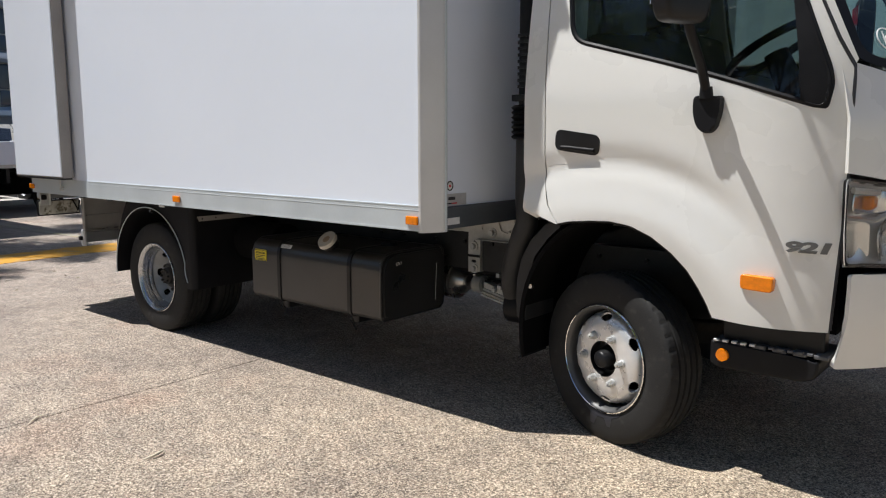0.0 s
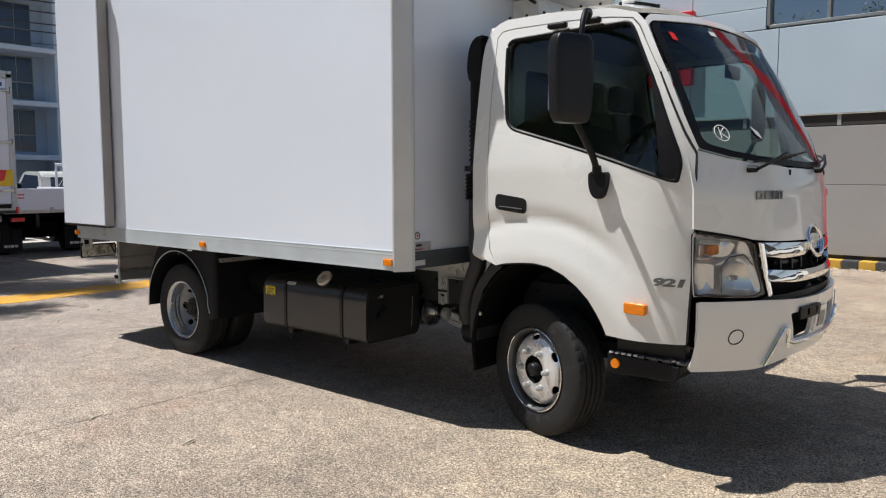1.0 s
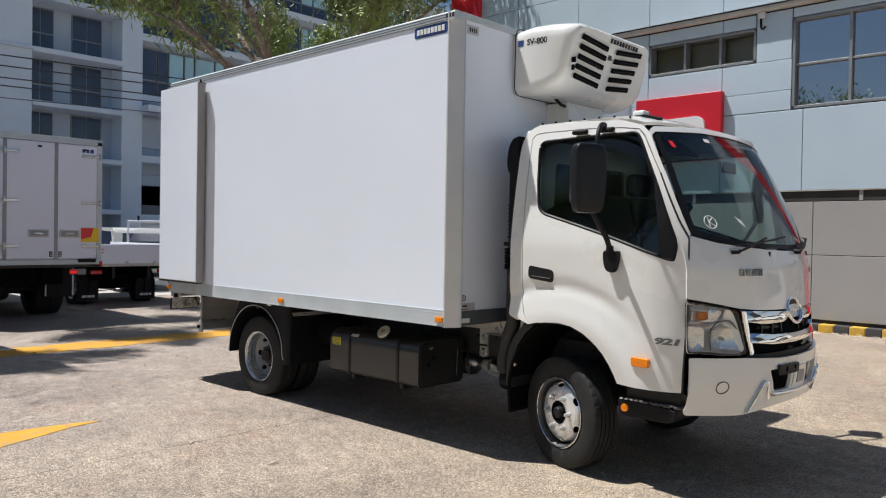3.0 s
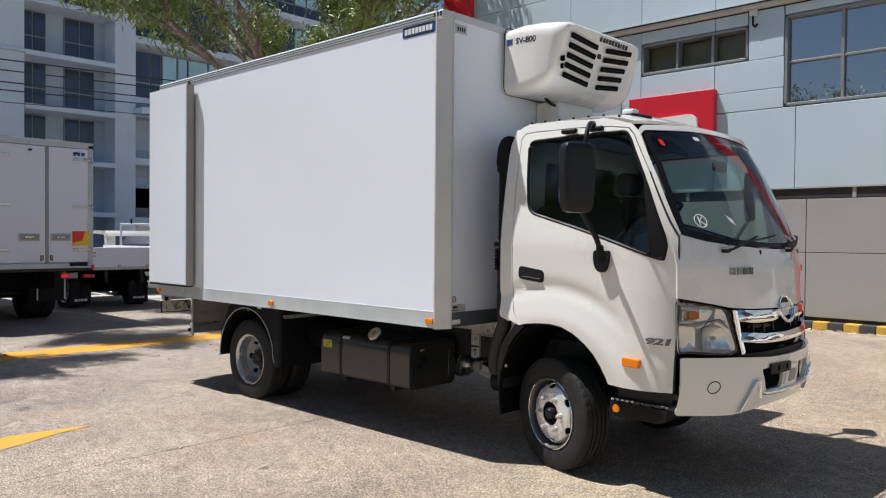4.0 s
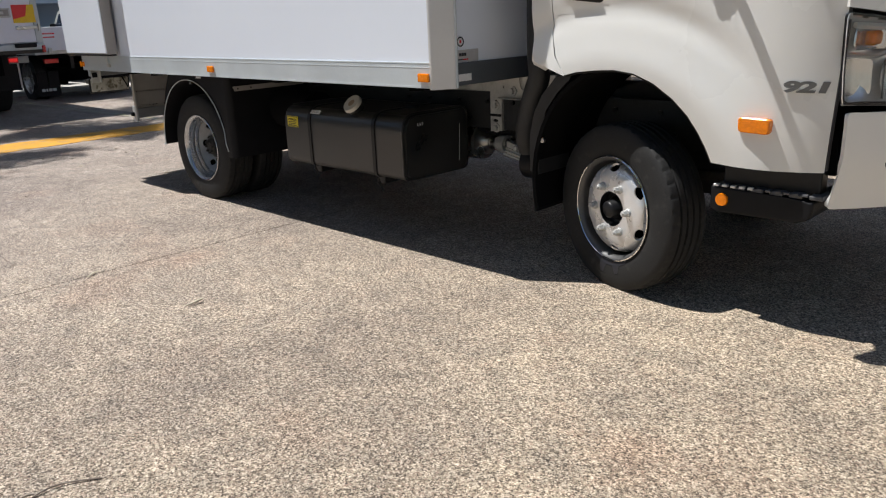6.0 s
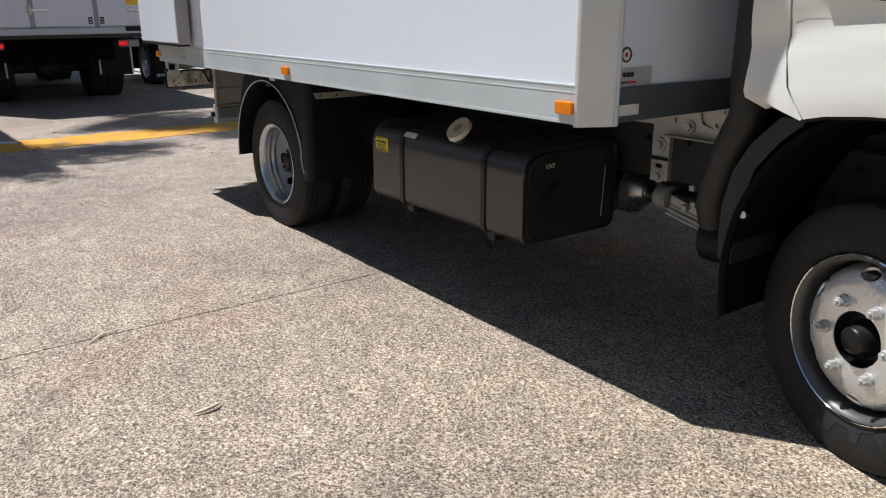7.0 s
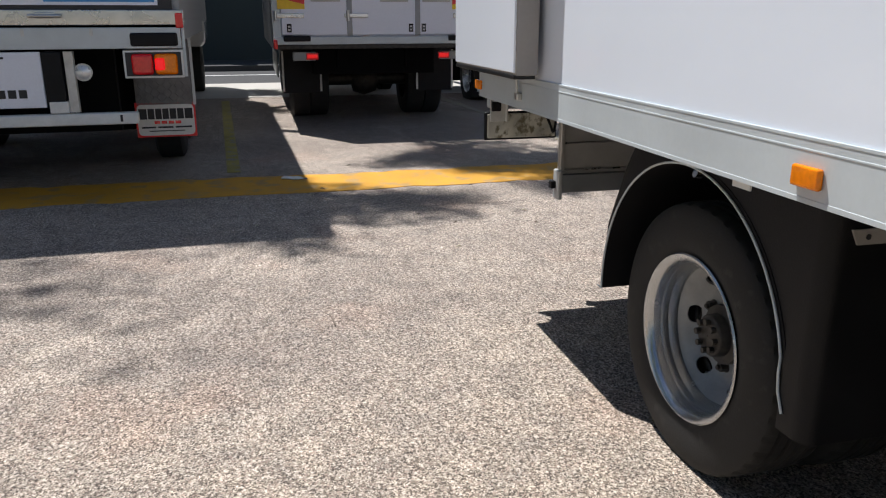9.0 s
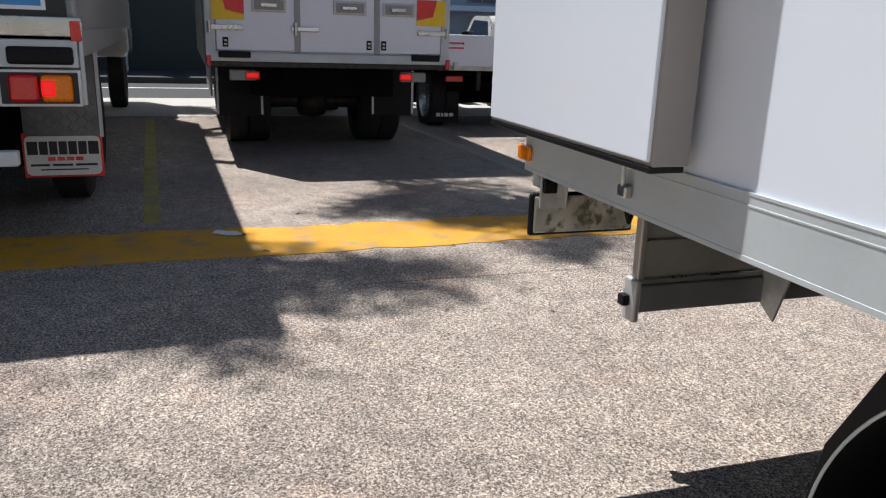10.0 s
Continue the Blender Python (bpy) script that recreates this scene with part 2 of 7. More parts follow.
SLATE = mat("dark slate rail", (0.115, 0.13, 0.14), 0.4, metal=0.2, var=0.08, scale=5)
DOME = mat("polished steel wheel disc", (0.78, 0.78, 0.78), 0.28, metal=0.55, var=0.10, scale=8, fine=0.04)
MAKER = mat("silver label", (0.55, 0.55, 0.55), 0.4, metal=0.2, var=0.06, scale=20)
RED = mat("red lens", (0.72, 0.015, 0.02), 0.18, var=0.1, scale=60, coat=0.5)
REDSIGN = mat("red sign face", (0.62, 0.015, 0.03), 0.35, var=0.03, scale=2)
WHITE = mat("white lettering", (0.8, 0.8, 0.8), 0.5, var=0.03)
INK = mat("black lettering", (0.02, 0.02, 0.025), 0.5, var=0.1)
NUMBER = mat("dark smoked chrome", (0.15, 0.15, 0.147), 0.3, metal=0.15, var=0.1)
BADGE = mat("smoked chrome badge", (0.25, 0.25, 0.25), 0.2, metal=1.0, var=0.1)
BLUE = mat("blue label", (0.03, 0.07, 0.25), 0.35, var=0.08)
LBLUE = mat("light blue decal", (0.05, 0.28, 0.65), 0.3, var=0.1)
YLABEL = mat("yellow label", (0.75, 0.60, 0.03), 0.5, var=0.06, scale=20)
WLABEL = mat("white label", (0.75, 0.75, 0.73), 0.5, var=0.05, scale=20)
YREFL = mat("yellow retroreflective board", (0.96, 0.62, 0.015), 0.35, var=0.05, scale=20)
REDLIT = mat("lit red tail lamp", (0.8, 0.01, 0.012), 0.2, var=0.02, emit=0.5)
RREFL = mat("red retroreflective board", (0.82, 0.03, 0.03), 0.35, var=0.05, scale=20)
BOWL = mat("satin lamp bowl", (0.80, 0.80, 0.79), 0.15, metal=0.8, var=0.05, scale=25)
# grey lowered well below the wheel's silver to carry the dish's shade
DISC = mat("wheel disc darkened as in shade", (0.27, 0.28, 0.29), 0.5, metal=0.3, var=0.15, scale=14, fine=0.08)
LENS = glass("clear lamp lens", (0.93, 0.93, 0.93))
REFLECTOR = mat("lamp reflector", (0.92, 0.92, 0.92), 0.22, metal=0.65, var=0.1, scale=25)
TINT = glass("tinted door glass", (0.37, 0.44, 0.42))
SCREEN = glass("green tinted windscreen", (0.70, 0.87, 0.85))
SEAT = mat("grey seat cloth", (0.055, 0.055, 0.06), 0.9, var=0.2, scale=30, bump=0.4, bscale=300)
TRIM = mat("grey cab trim", (0.09, 0.09, 0.095), 0.7, var=0.1, scale=10)
LINING = mat("pale cab lining", (0.30, 0.30, 0.29), 0.8, var=0.06, scale=10)
CLAD = mat("pale grey cladding panel", (0.545, 0.655, 0.73), 0.42, metal=0.15, var=0.035, scale=0.7, fine=0.015)
CLADLOW = mat("grey cladding panel", (0.35, 0.34, 0.325), 0.5, var=0.05, scale=0.7, fine=0.02)
# shade of gaps and of the unlit room is held in this colour
SHADOWGAP = mat("dark shade of gaps and recesses", (0.035, 0.032, 0.028), 0.8, var=0.3, scale=3)
FRAME = mat("window frame", (0.30, 0.31, 0.31), 0.45, metal=0.5, var=0.06)
PANE = glass("reflective window pane", (0.10, 0.12, 0.14), 1.0, 4.4)
PLAINPANE = glass("plain window pane", (0.75, 0.75, 0.70), 0.6, 1.4)
BLIND = mat("beige blind", (0.62, 0.585, 0.50), 0.8, var=0.06, scale=3)
UNDERRUN = mat("dull pale steel plate", (0.56, 0.54, 0.51), 0.36, metal=0.4, var=0.12, scale=6, fine=0.05)
GUTTER = mat("cream gutter", (0.55, 0.51, 0.45), 0.6, var=0.1, scale=4)
KERBY = mat("yellow kerb paint", (0.60, 0.36, 0.05), 0.8, var=0.15, scale=6, second=(0.35, 0.28, 0.2), cover=0.3, fine=0.1)
KERBB = mat("black kerb paint", (0.06, 0.06, 0.06), 0.8, var=0.25, scale=6, second=(0.16, 0.15, 0.14), cover=0.3, fine=0.1)
APTWALL = mat("blue-grey render", (0.47, 0.55, 0.64), 0.85, var=0.06, scale=0.5, fine=0.03)
APTPALE = mat("pale render", (0.74, 0.82, 0.90), 0.85, var=0.05, scale=0.5, fine=0.03)
APTGLASS = mat("dark apartment glass", (0.045, 0.065, 0.11), 0.08, var=0.3, scale=0.4, spec=0.6)
APTGLASSB = mat("pale blue apartment glass", (0.46, 0.74, 0.82), 0.12, var=0.12, scale=0.4, spec=0.6)
DARKWALL = mat("dark teal wall", (0.03, 0.045, 0.05), 0.7, var=0.12, scale=0.8)
BARK = mat("gum bark", (0.24, 0.19, 0.15), 0.9, var=0.3, scale=5, bump=0.6, bscale=40, second=(0.42, 0.37, 0.31), cover=0.4)
LEAF = mat("gum leaves", (0.25, 0.31, 0.085), 0.5, var=0.4, scale=1.1)
LEAFDRY = mat("dry leaf", (0.62, 0.55, 0.42), 0.8, var=0.15, scale=30)
RUST = mat("dirty pale plate", (0.50, 0.49, 0.43), 0.6, var=0.3, scale=12, second=(0.16, 0.14, 0.09), cover=0.42)
GREYBOX = mat("grey aluminium body", (0.30, 0.31, 0.32), 0.45, metal=0.4, var=0.1, scale=4, fine=0.06)
CHECKER = mat("chequer plate", (0.17, 0.17, 0.18), 0.4, metal=0.6, var=0.2, scale=12, bump=0.35, bscale=45, fine=0.1)
LILAC = mat("white door panel", (0.86, 0.88, 0.97), 0.3, var=0.02, scale=1.5)
TAPE = mat("clear blue film", (0.10, 0.25, 0.5), 0.3, var=0.1)

# ---- geometry helpers ----
def part(name, bm, material, parent=None, label="", angle=32, at=None, weigh=True):
    """Links a bmesh as one mesh object under a thing or a part; edges sharper than angle stay sharp."""
    bmesh.ops.recalc_face_normals(bm, faces=bm.faces)
    cosmin = math.cos(radians(angle))
    for f in bm.faces:
        f.smooth = True
    for e in bm.edges:
        if len(e.link_faces) == 2 and e.link_faces[0].normal.dot(e.link_faces[1].normal) < cosmin:
            e.smooth = False
    flat = None
    if weigh and len(bm.faces) < 4000:
        # large faces keep their own direction where small rounded edges meet them
        flat = []
        area = {f: f.calc_area() for f in bm.faces}
        for f in bm.faces:
            for lp in f.loops:
                acc = Vector()
                for g in lp.vert.link_faces:
                    if g.normal.dot(f.normal) > 0.55:
                        acc += g.normal * area[g]
                flat.append(acc.normalized() if acc.length > 1e-12 else f.normal.copy())
    me = bpy.data.meshes.new(name)
    bm.to_mesh(me)
    bm.free()
    if flat:
        me.normals_split_custom_set(flat)
    me.materials.append(material)
    ob = new(name, me)
    ob.parent = parent
    if at is not None:
        ob.matrix_local = at
    if label:
        ob["label"] = label
    return ob


def thing(name, place, label, category, group="", kind=""):
    ob = new(name)
    ob.empty_display_size = 0.2
    ob.matrix_world = place if isinstance(place, Matrix) else Matrix.Translation(place)
    return tagged(ob, label, category, group, kind)


def box(bm, x0, x1, y0, y1, z0, z1, bevel=0.0, seg=2):
    r = bmesh.ops.create_cube(bm, size=1.0)
    vs = r["verts"]
    for v in vs:
        v.co = Vector(((x0 + x1) / 2 + v.co.x * (x1 - x0), (y0 + y1) / 2 + v.co.y * (y1 - y0), (z0 + z1) / 2 + v.co.z * (z1 - z0)))
    if bevel:
        es = list({e for v in vs for e in v.link_edges})
        bmesh.ops.bevel(bm, geom=es, offset=bevel, segments=seg, affect="EDGES", profile=0.5)
    return bm


def B(x0, x1, y0, y1, z0, z1, bevel=0.0, seg=2):
    return box(bmesh.new(), x0, x1, y0, y1, z0, z1, bevel, seg)


def prism(bm, poly, plane, d0, d1, bevel=0.0):
    """A polygon given in two axes, made solid between d0 and d1 along the third. plane: 'xz', 'xy' or 'yz'."""
    def put(u, v, d):
        return {"xz": (u, d, v), "xy": (u, v, d), "yz": (d, u, v)}[plane]
    a = [bm.verts.new(put(u, v, d0)) for u, v in poly]
    b = [bm.verts.new(put(u, v, d1)) for u, v in poly]
    fs = [bm.faces.new(a), bm.faces.new(list(reversed(b)))]
    k = len(poly)
    for i in range(k):
        fs.append(bm.faces.new((a[i], b[i], b[(i + 1) % k], a[(i + 1) % k])))
    if bevel:
        es = list({e for f in fs for e in f.edges})
        bmesh.ops.bevel(bm, geom=es, offset=bevel, segments=2, affect="EDGES", profile=0.5)
    return bm


def rod(bm, p0, p1, r0, r1=None, seg=12):
    p0, p1 = Vector(p0), Vector(p1)
    r1 = r0 if r1 is None else r1
    q = (p1 - p0).to_track_quat("Z", "Y").to_matrix()
    ring0, ring1 = [], []
    for i in range(seg):
        a = 2 * math.pi * i / seg
        d = q @ Vector((math.cos(a), math.sin(a), 0))
        ring0.append(bm.verts.new(p0 + d * r0))
        ring1.append(bm.verts.new(p1 + d * r1))
    for i in range(seg):
        bm.faces.new((ring0[i], ring0[(i + 1) % seg], ring1[(i + 1) % seg], ring1[i]))
    bm.faces.new(list(reversed(ring0)))
    bm.faces.new(ring1)
    return bm


def sweep(bm, pts, r, seg=10, closed=False, radii=None):
    """A round tube along points."""
    pts = [Vector(p) for p in pts]
    rings = []
    k = len(pts)
    up = Vector((0.13, 0.21, 0.97))
    for i, p in enumerate(pts):
        a = pts[i - 1] if (i or closed) else p
        b = pts[(i + 1) % k] if (i < k - 1 or closed) else p
        t = (b - a).normalized()
        s = t.cross(up)
        if s.length < 0.05:
            s = t.cross(Vector((1, 0, 0)))
        s.normalize()
        w = t.cross(s)
        rr = radii[i] if radii else r
        rings.append([bm.verts.new(p + (s * math.cos(2 * math.pi * j / seg) + w * math.sin(2 * math.pi * j / seg)) * rr) for j in range(seg)])
    n = k if closed else k - 1
    for i in range(n):
        a, b = rings[i], rings[(i + 1) % k]
        for j in range(seg):
            bm.faces.new((a[j], a[(j + 1) % seg], b[(j + 1) % seg], b[j]))
    if not closed:
        bm.faces.new(list(reversed(rings[0])))
        bm.faces.new(rings[-1])
    return bm


def smooth_line(pts, steps=6):
    """Points along a rounded line through pts."""
    pts = [Vector(p) for p in pts]
    out = []
    for i in range(len(pts) - 1):
        p0, p1, p2, p3 = pts[max(i - 1, 0)], pts[i], pts[i + 1], pts[min(i + 2, len(pts) - 1)]
        for s in range(steps):
            t = s / steps
            out.append(0.5 * (2 * p1 + (p2 - p0) * t + (2 * p0 - 5 * p1 + 4 * p2 - p3) * t * t + (3 * p1 - p0 - 3 * p2 + p3) * t ** 3))
    out.append(pts[-1])
    return out


def lathe(bm, prof, seg=64, closed=False, cap=False):
    """Turns (radius, y) points round the y axis."""
    rings = []
    for r, y in prof:
        rings.append([bm.verts.new((r * math.cos(2 * math.pi * j / seg), y, r * math.sin(2 * math.pi * j / seg))) for j in range(seg)])
    k = len(rings)
    for i in range(k if closed else k - 1):
        a, b = rings[i], rings[(i + 1) % k]
        for j in range(seg):
            bm.faces.new((a[j], a[(j + 1) % seg], b[(j + 1) % seg], b[j]))
    if cap:
        bm.faces.new(rings[0])
        bm.faces.new(rings[-1])
    return bm


def pillow(x, y, z, a, b, c, e):
    """A housing with softly rounded faces and corners: half sizes a, b, c; e below 1 makes it boxier."""
    bm = bmesh.new()
    bmesh.ops.create_uvsphere(bm, u_segments=40, v_segments=28, radius=1.0)
    for v in bm.verts:
        p = [math.copysign(abs(k) ** e, k) for k in v.co]
        v.co = (x + a * p[0], y + b * p[1], z + c * p[2])
    return bm


def dense(poly, step):
    out = []
    for i, p in enumerate(poly):
        q = poly[(i + 1) % len(poly)]
        d = math.hypot(q[0] - p[0], q[1] - p[1])
        n = max(1, int(round(d / step)))
        for s in range(n):
            out.append((p[0] + (q[0] - p[0]) * s / n, p[1] + (q[1] - p[1]) * s / n))
    return out


def inside(p, poly):
    c = False
    j = len(poly) - 1
    for i in range(len(poly)):
        a, b = poly[i], poly[j]
        if (a[1] > p[1]) != (b[1] > p[1]) and p[0] < (b[0] - a[0]) * (p[1] - a[1]) / (b[1] - a[1]) + a[0]:
            c = not c
        j = i
    return c


def rounded(poly, r, n=5):
    """Rounds the corners of a polygon. r: one radius, or one for each corner."""
    out = []
    k = len(poly)
    for i in range(k):
        p, a, b = Vector(poly[i]), Vector(poly[i - 1]), Vector(poly[(i + 1) % k])
        rr = r[i] if isinstance(r, (list, tuple)) else r
        d1, d2 = (a - p), (b - p)
        m = min(rr, d1.length * 0.48, d2.length * 0.48)
        if m < 1e-4:
            out.append((p.x, p.y))
            continue
        s, e = p + d1.normalized() * m, p + d2.normalized() * m
        for t in range(n + 1):
            u = t / n
            q = s * (1 - u) ** 2 + p * 2 * u * (1 - u) + e * u * u
            out.append((q.x, q.y))
    return out


from mathutils.geometry import delaunay_2d_cdt


def skin(outline, holes, fmap, step=0.06, thick=0.012):
    """A curved sheet: a flat outline with holes, meshed and mapped into space by fmap(u, v), given a thickness."""
    loops = [dense(outline, step)] + [dense(h, step) for h in holes]
    verts, edges = [], []
    for lp in loops:
        s = len(verts)
        verts += [Vector(p) for p in lp]
        edges += [(s + i, s + (i + 1) % len(lp)) for i in range(len(lp))]
    rim = np.array([(v.x, v.y) for v in verts])
    us, vs = [p[0] for p in loops[0]], [p[1] for p in loops[0]]
    for a in np.arange(min(us) + step / 2, max(us), step):
        for b in np.arange(min(vs) + step / 2, max(vs), step):
            if np.min(np.hypot(rim[:, 0] - a, rim[:, 1] - b)) > step * 0.45 and inside((a, b), loops[0]) and not any(inside((a, b), h) for h in loops[1:]):
                verts.append(Vector((a, b)))
    vo, eo, fo, *rest = delaunay_2d_cdt(verts, edges, [], 0, 1e-6)
    bm = bmesh.new()
    bv = [bm.verts.new(fmap(v.x, v.y)) for v in vo]
    for f in fo:
        c = (sum(vo[i].x for i in f) / len(f), sum(vo[i].y for i in f) / len(f))
        if inside(c, loops[0]) and not any(inside(c, h) for h in loops[1:]):
            bm.faces.new([bv[i] for i in f])
    bmesh.ops.delete(bm, geom=[v for v in bm.verts if not v.link_faces], context="VERTS")
    bmesh.ops.recalc_face_normals(bm, faces=bm.faces)
    if thick:
        bmesh.ops.solidify(bm, geom=list(bm.faces), thickness=thick)
    return bm


def text(name, body, size, m, material, parent, depth=0.002, label="", shear=0.0, width=None, bold=0.0, spacing=1.0):
    cu = bpy.data.curves.new(name, "FONT")
    cu.body, cu.size, cu.extrude, cu.align_x, cu.align_y, cu.shear = body, size, depth, "CENTER", "CENTER", shear
    cu.offset, cu.space_character = bold, spacing
    ob = bpy.data.objects.new(name, cu)
    scene.collection.objects.link(ob)
    dg = bpy.context.evaluated_depsgraph_get()
    me = bpy.data.meshes.new_from_object(ob.evaluated_get(dg))
    bpy.data.objects.remove(ob)
    bpy.data.curves.remove(cu)
    if width:
        xs = [v.co.x for v in me.vertices]
        k = width / (max(xs) - min(xs))
        for v in me.vertices:
            v.co.x *= k
    me.transform(m)
    me.materials.clear()
    me.materials.append(material)
    o = new(name, me)
    o.parent = parent
    if label:
        o["label"] = label
    return o


# text turned so that it reads on a face that looks along -y, or along +x
def on_side(x, y, z, tilt=0):
    return Matrix.Translation((x, y, z)) @ Euler((radians(90), radians(tilt), 0)).to_matrix().to_4x4()


def on_front(x, y, z, lean=0):
    return Matrix.Translation((x, y, z)) @ Euler((radians(90 + lean), 0, radians(90))).to_matrix().to_4x4()


def bars(name, widths, h, m, material, parent, gap=0.25, depth=0.002, label=""):
    """Plain bars in place of a word: one block a letter."""
    x = -sum(widths) / 2 - gap * h * (len(widths) - 1) / 2
    for w in widths:
        bm = bmesh.new()
        box(bm, x, x + w, -h / 2, h / 2, -depth, depth)
        x += w + gap * h
        bm.transform(m)
        part(name, bm, material, parent, label)


def mirror_y(bm):
    for v in bm.verts:
        v.co.y = -v.co.y
    bmesh.ops.reverse_faces(bm, faces=bm.faces)
    return bm

# ---- ground ----
def slabs():
    bm = bmesh.new()
    cuts = [-900, -15.0, -6.63, -2.2, 2.3, 6.8, 900]
    for a, b in zip(cuts, cuts[1:]):
        box(bm, a + 0.004, b - 0.004, -900, 9.0, -0.5, 0.0)
    box(bm, -900, 900, 9.0, 900, -0.5, -0.002)
    return bm


tagged(part("ground", slabs(), PAVING, label="pale brown exposed aggregate concrete yard with fine slab joints"), category="ground", kind="structure")
tagged(part("joint", B(-30, 30, -40, 9, -0.3, -0.012), JOINT, label="dark filler in the slab joints"), category="joint", kind="structure")
tagged(part("road", B(-18.0, -14.9, -60, 60, -0.2, 0.006), ROAD, label="sunlit pale concrete street beyond the parked trucks"), category="road", kind="structure")
tagged(part("far_lane", B(-25.0, -18.0, -60, 60, -0.2, 0.005), ASPHALT, label="dark asphalt lane across the street"), category="road", kind="structure")


def paint_band(name, pts, material, label):
    bm = bmesh.new()
    prism(bm, pts, "xy", 0.0005, 0.004)
    return tagged(part(name, bm, material, label=label), category="road marking", kind="structure")


def ragged(a, b, wob, n, seed):
    rnd = random.Random(seed)
    return [(a[0] + (b[0] - a[0]) * i / n + rnd.uniform(-wob, wob), a[1] + (b[1] - a[1]) * i / n) for i in range(n + 1)]


near = ragged((-7.14, -9.0), (-7.38, 4.0), 0.03, 90, 3)
far = ragged((-7.98, 4.0), (-7.90, -9.0), 0.045, 90, 4)
paint_band("yellow_line", near + far, YELLOW, "worn broad yellow line painted across the concrete")
paint_band("bay_line", [(-8.2, -2.47), (-8.2, -2.36), (-14.4, -2.62), (-14.4, -2.74)], YELLOW_OLD, "faded narrow yellow parking bay line")
paint_band("bay_line", [(-8.2, 0.95), (-8.2, 1.06), (-14.4, 0.80), (-14.4, 0.69)], YELLOW_FAINT, "faded narrow yellow parking bay line")
paint_band("yellow_arrow", [(-3.30, -2.58), (-3.25, -2.82), (-3.08, -3.2), (-2.98, -3.45), (-2.9, -3.9), (-3.0, -4.5), (-3.45, -4.5), (-3.42, -3.6), (-3.40, -3.1), (-3.37, -2.8)], YELLOW, "tapering yellow arrow marking on the concrete")

# ---- the refrigerated truck ----
truck = thing("refrigerated_truck", (0, 0, 0), "white refrigerated box truck parked on concrete, front wheels turned", "truck")


def wside(x, z):
    b = 0.972
    if z > 1.5:
        b -= 0.12 * ((z - 1.5) / 0.8) ** 1.3
    if z < 0.9:
        b -= 0.02 * ((0.9 - z) / 0.4) ** 2
    if x > 0.6:
        b -= 0.10 * ((x - 0.6) / 0.36) ** 2.7
    r = math.hypot(x - 0.06, (z - 0.42) * 1.02)
    b += 0.018 * math.exp(-((r - 0.62) / 0.095) ** 2) - 0.015 * math.exp(-((r - 0.835) / 0.045) ** 2) * min(1, max(0, (0.75 - x) / 0.35))
    return b


def xc(z):
    return float(np.interp(z, [0.5, 0.7, 0.85, 1.0, 1.2, 1.4, 1.6, 1.8, 2.0, 2.15, 2.27, 2.4], [1.2, 1.24, 1.25, 1.235, 1.225, 1.214, 1.165, 1.065, 0.955, 0.86, 0.775, 0.68]))


def xf(y, z):
    k = float(np.interp(z, [0.5, 1.6, 2.3], [0.27, 0.24, 0.16]))
    return xc(z) - k * (abs(y) / 0.87) ** 2.6


def side(u, v):
    return Vector((u, -wside(u, v), v))


def front(u, v, out=0.0):
    return Vector((xf(u, v) + out, u, v))


ARCH = [(-0.155, 0.972), (-0.10, 0.985), (0.0, 0.995), (0.09, 0.998), (0.18, 0.986), (0.27, 0.950), (0.356, 0.892), (0.42, 0.832), (0.468, 0.765), (0.502, 0.705), (0.523, 0.657)]
DOOR = [(-0.250, 2.25), (-0.250, 1.9), (-0.236, 1.5), (-0.232, 1.14), (-0.21, 1.05)] + ARCH + [(0.75, 0.647), (0.914, 0.647), (0.936, 1.13), (0.934, 1.57), (0.885, 1.66), (0.74, 1.99), (0.62, 2.21), (0.58, 2.252), (0.45, 2.272), (0.2, 2.285), (-0.15, 2.287), (-0.22, 2.28)]
WIN = rounded([(-0.182, 2.226), (-0.158, 1.95), (-0.125, 1.737), (0.42, 1.585), (0.858, 1.437), (0.872, 1.53), (0.74, 1.90), (0.60, 2.19), (0.565, 2.238), (0.2, 2.236)], [0.06, 0.0, 0.07, 0.3, 0.035, 0.1, 0.1, 0.05, 0.04, 0.0], 6)
PILLAR = [(-0.285, 2.312), (-0.318, 2.268), (-0.338, 2.215), (-0.345, 2.14), (-0.345, 1.03), (-0.162, 0.968), (-0.216, 1.05), (-0.238, 1.14), (-0.242, 1.5), (-0.256, 1.9), (-0.256, 2.255), (-0.225, 2.287), (-0.15, 2.294), (0.2, 2.292), (0.452, 2.279), (0.584, 2.259), (0.626, 2.215), (0.747, 1.992), (0.891, 1.664), (0.938, 1.585), (0.944, 1.60), (0.80, 1.94), (0.66, 2.222), (0.60, 2.282), (0.45, 2.325), (0.15, 2.345), (-0.2, 2.345), (-0.245, 2.335)]


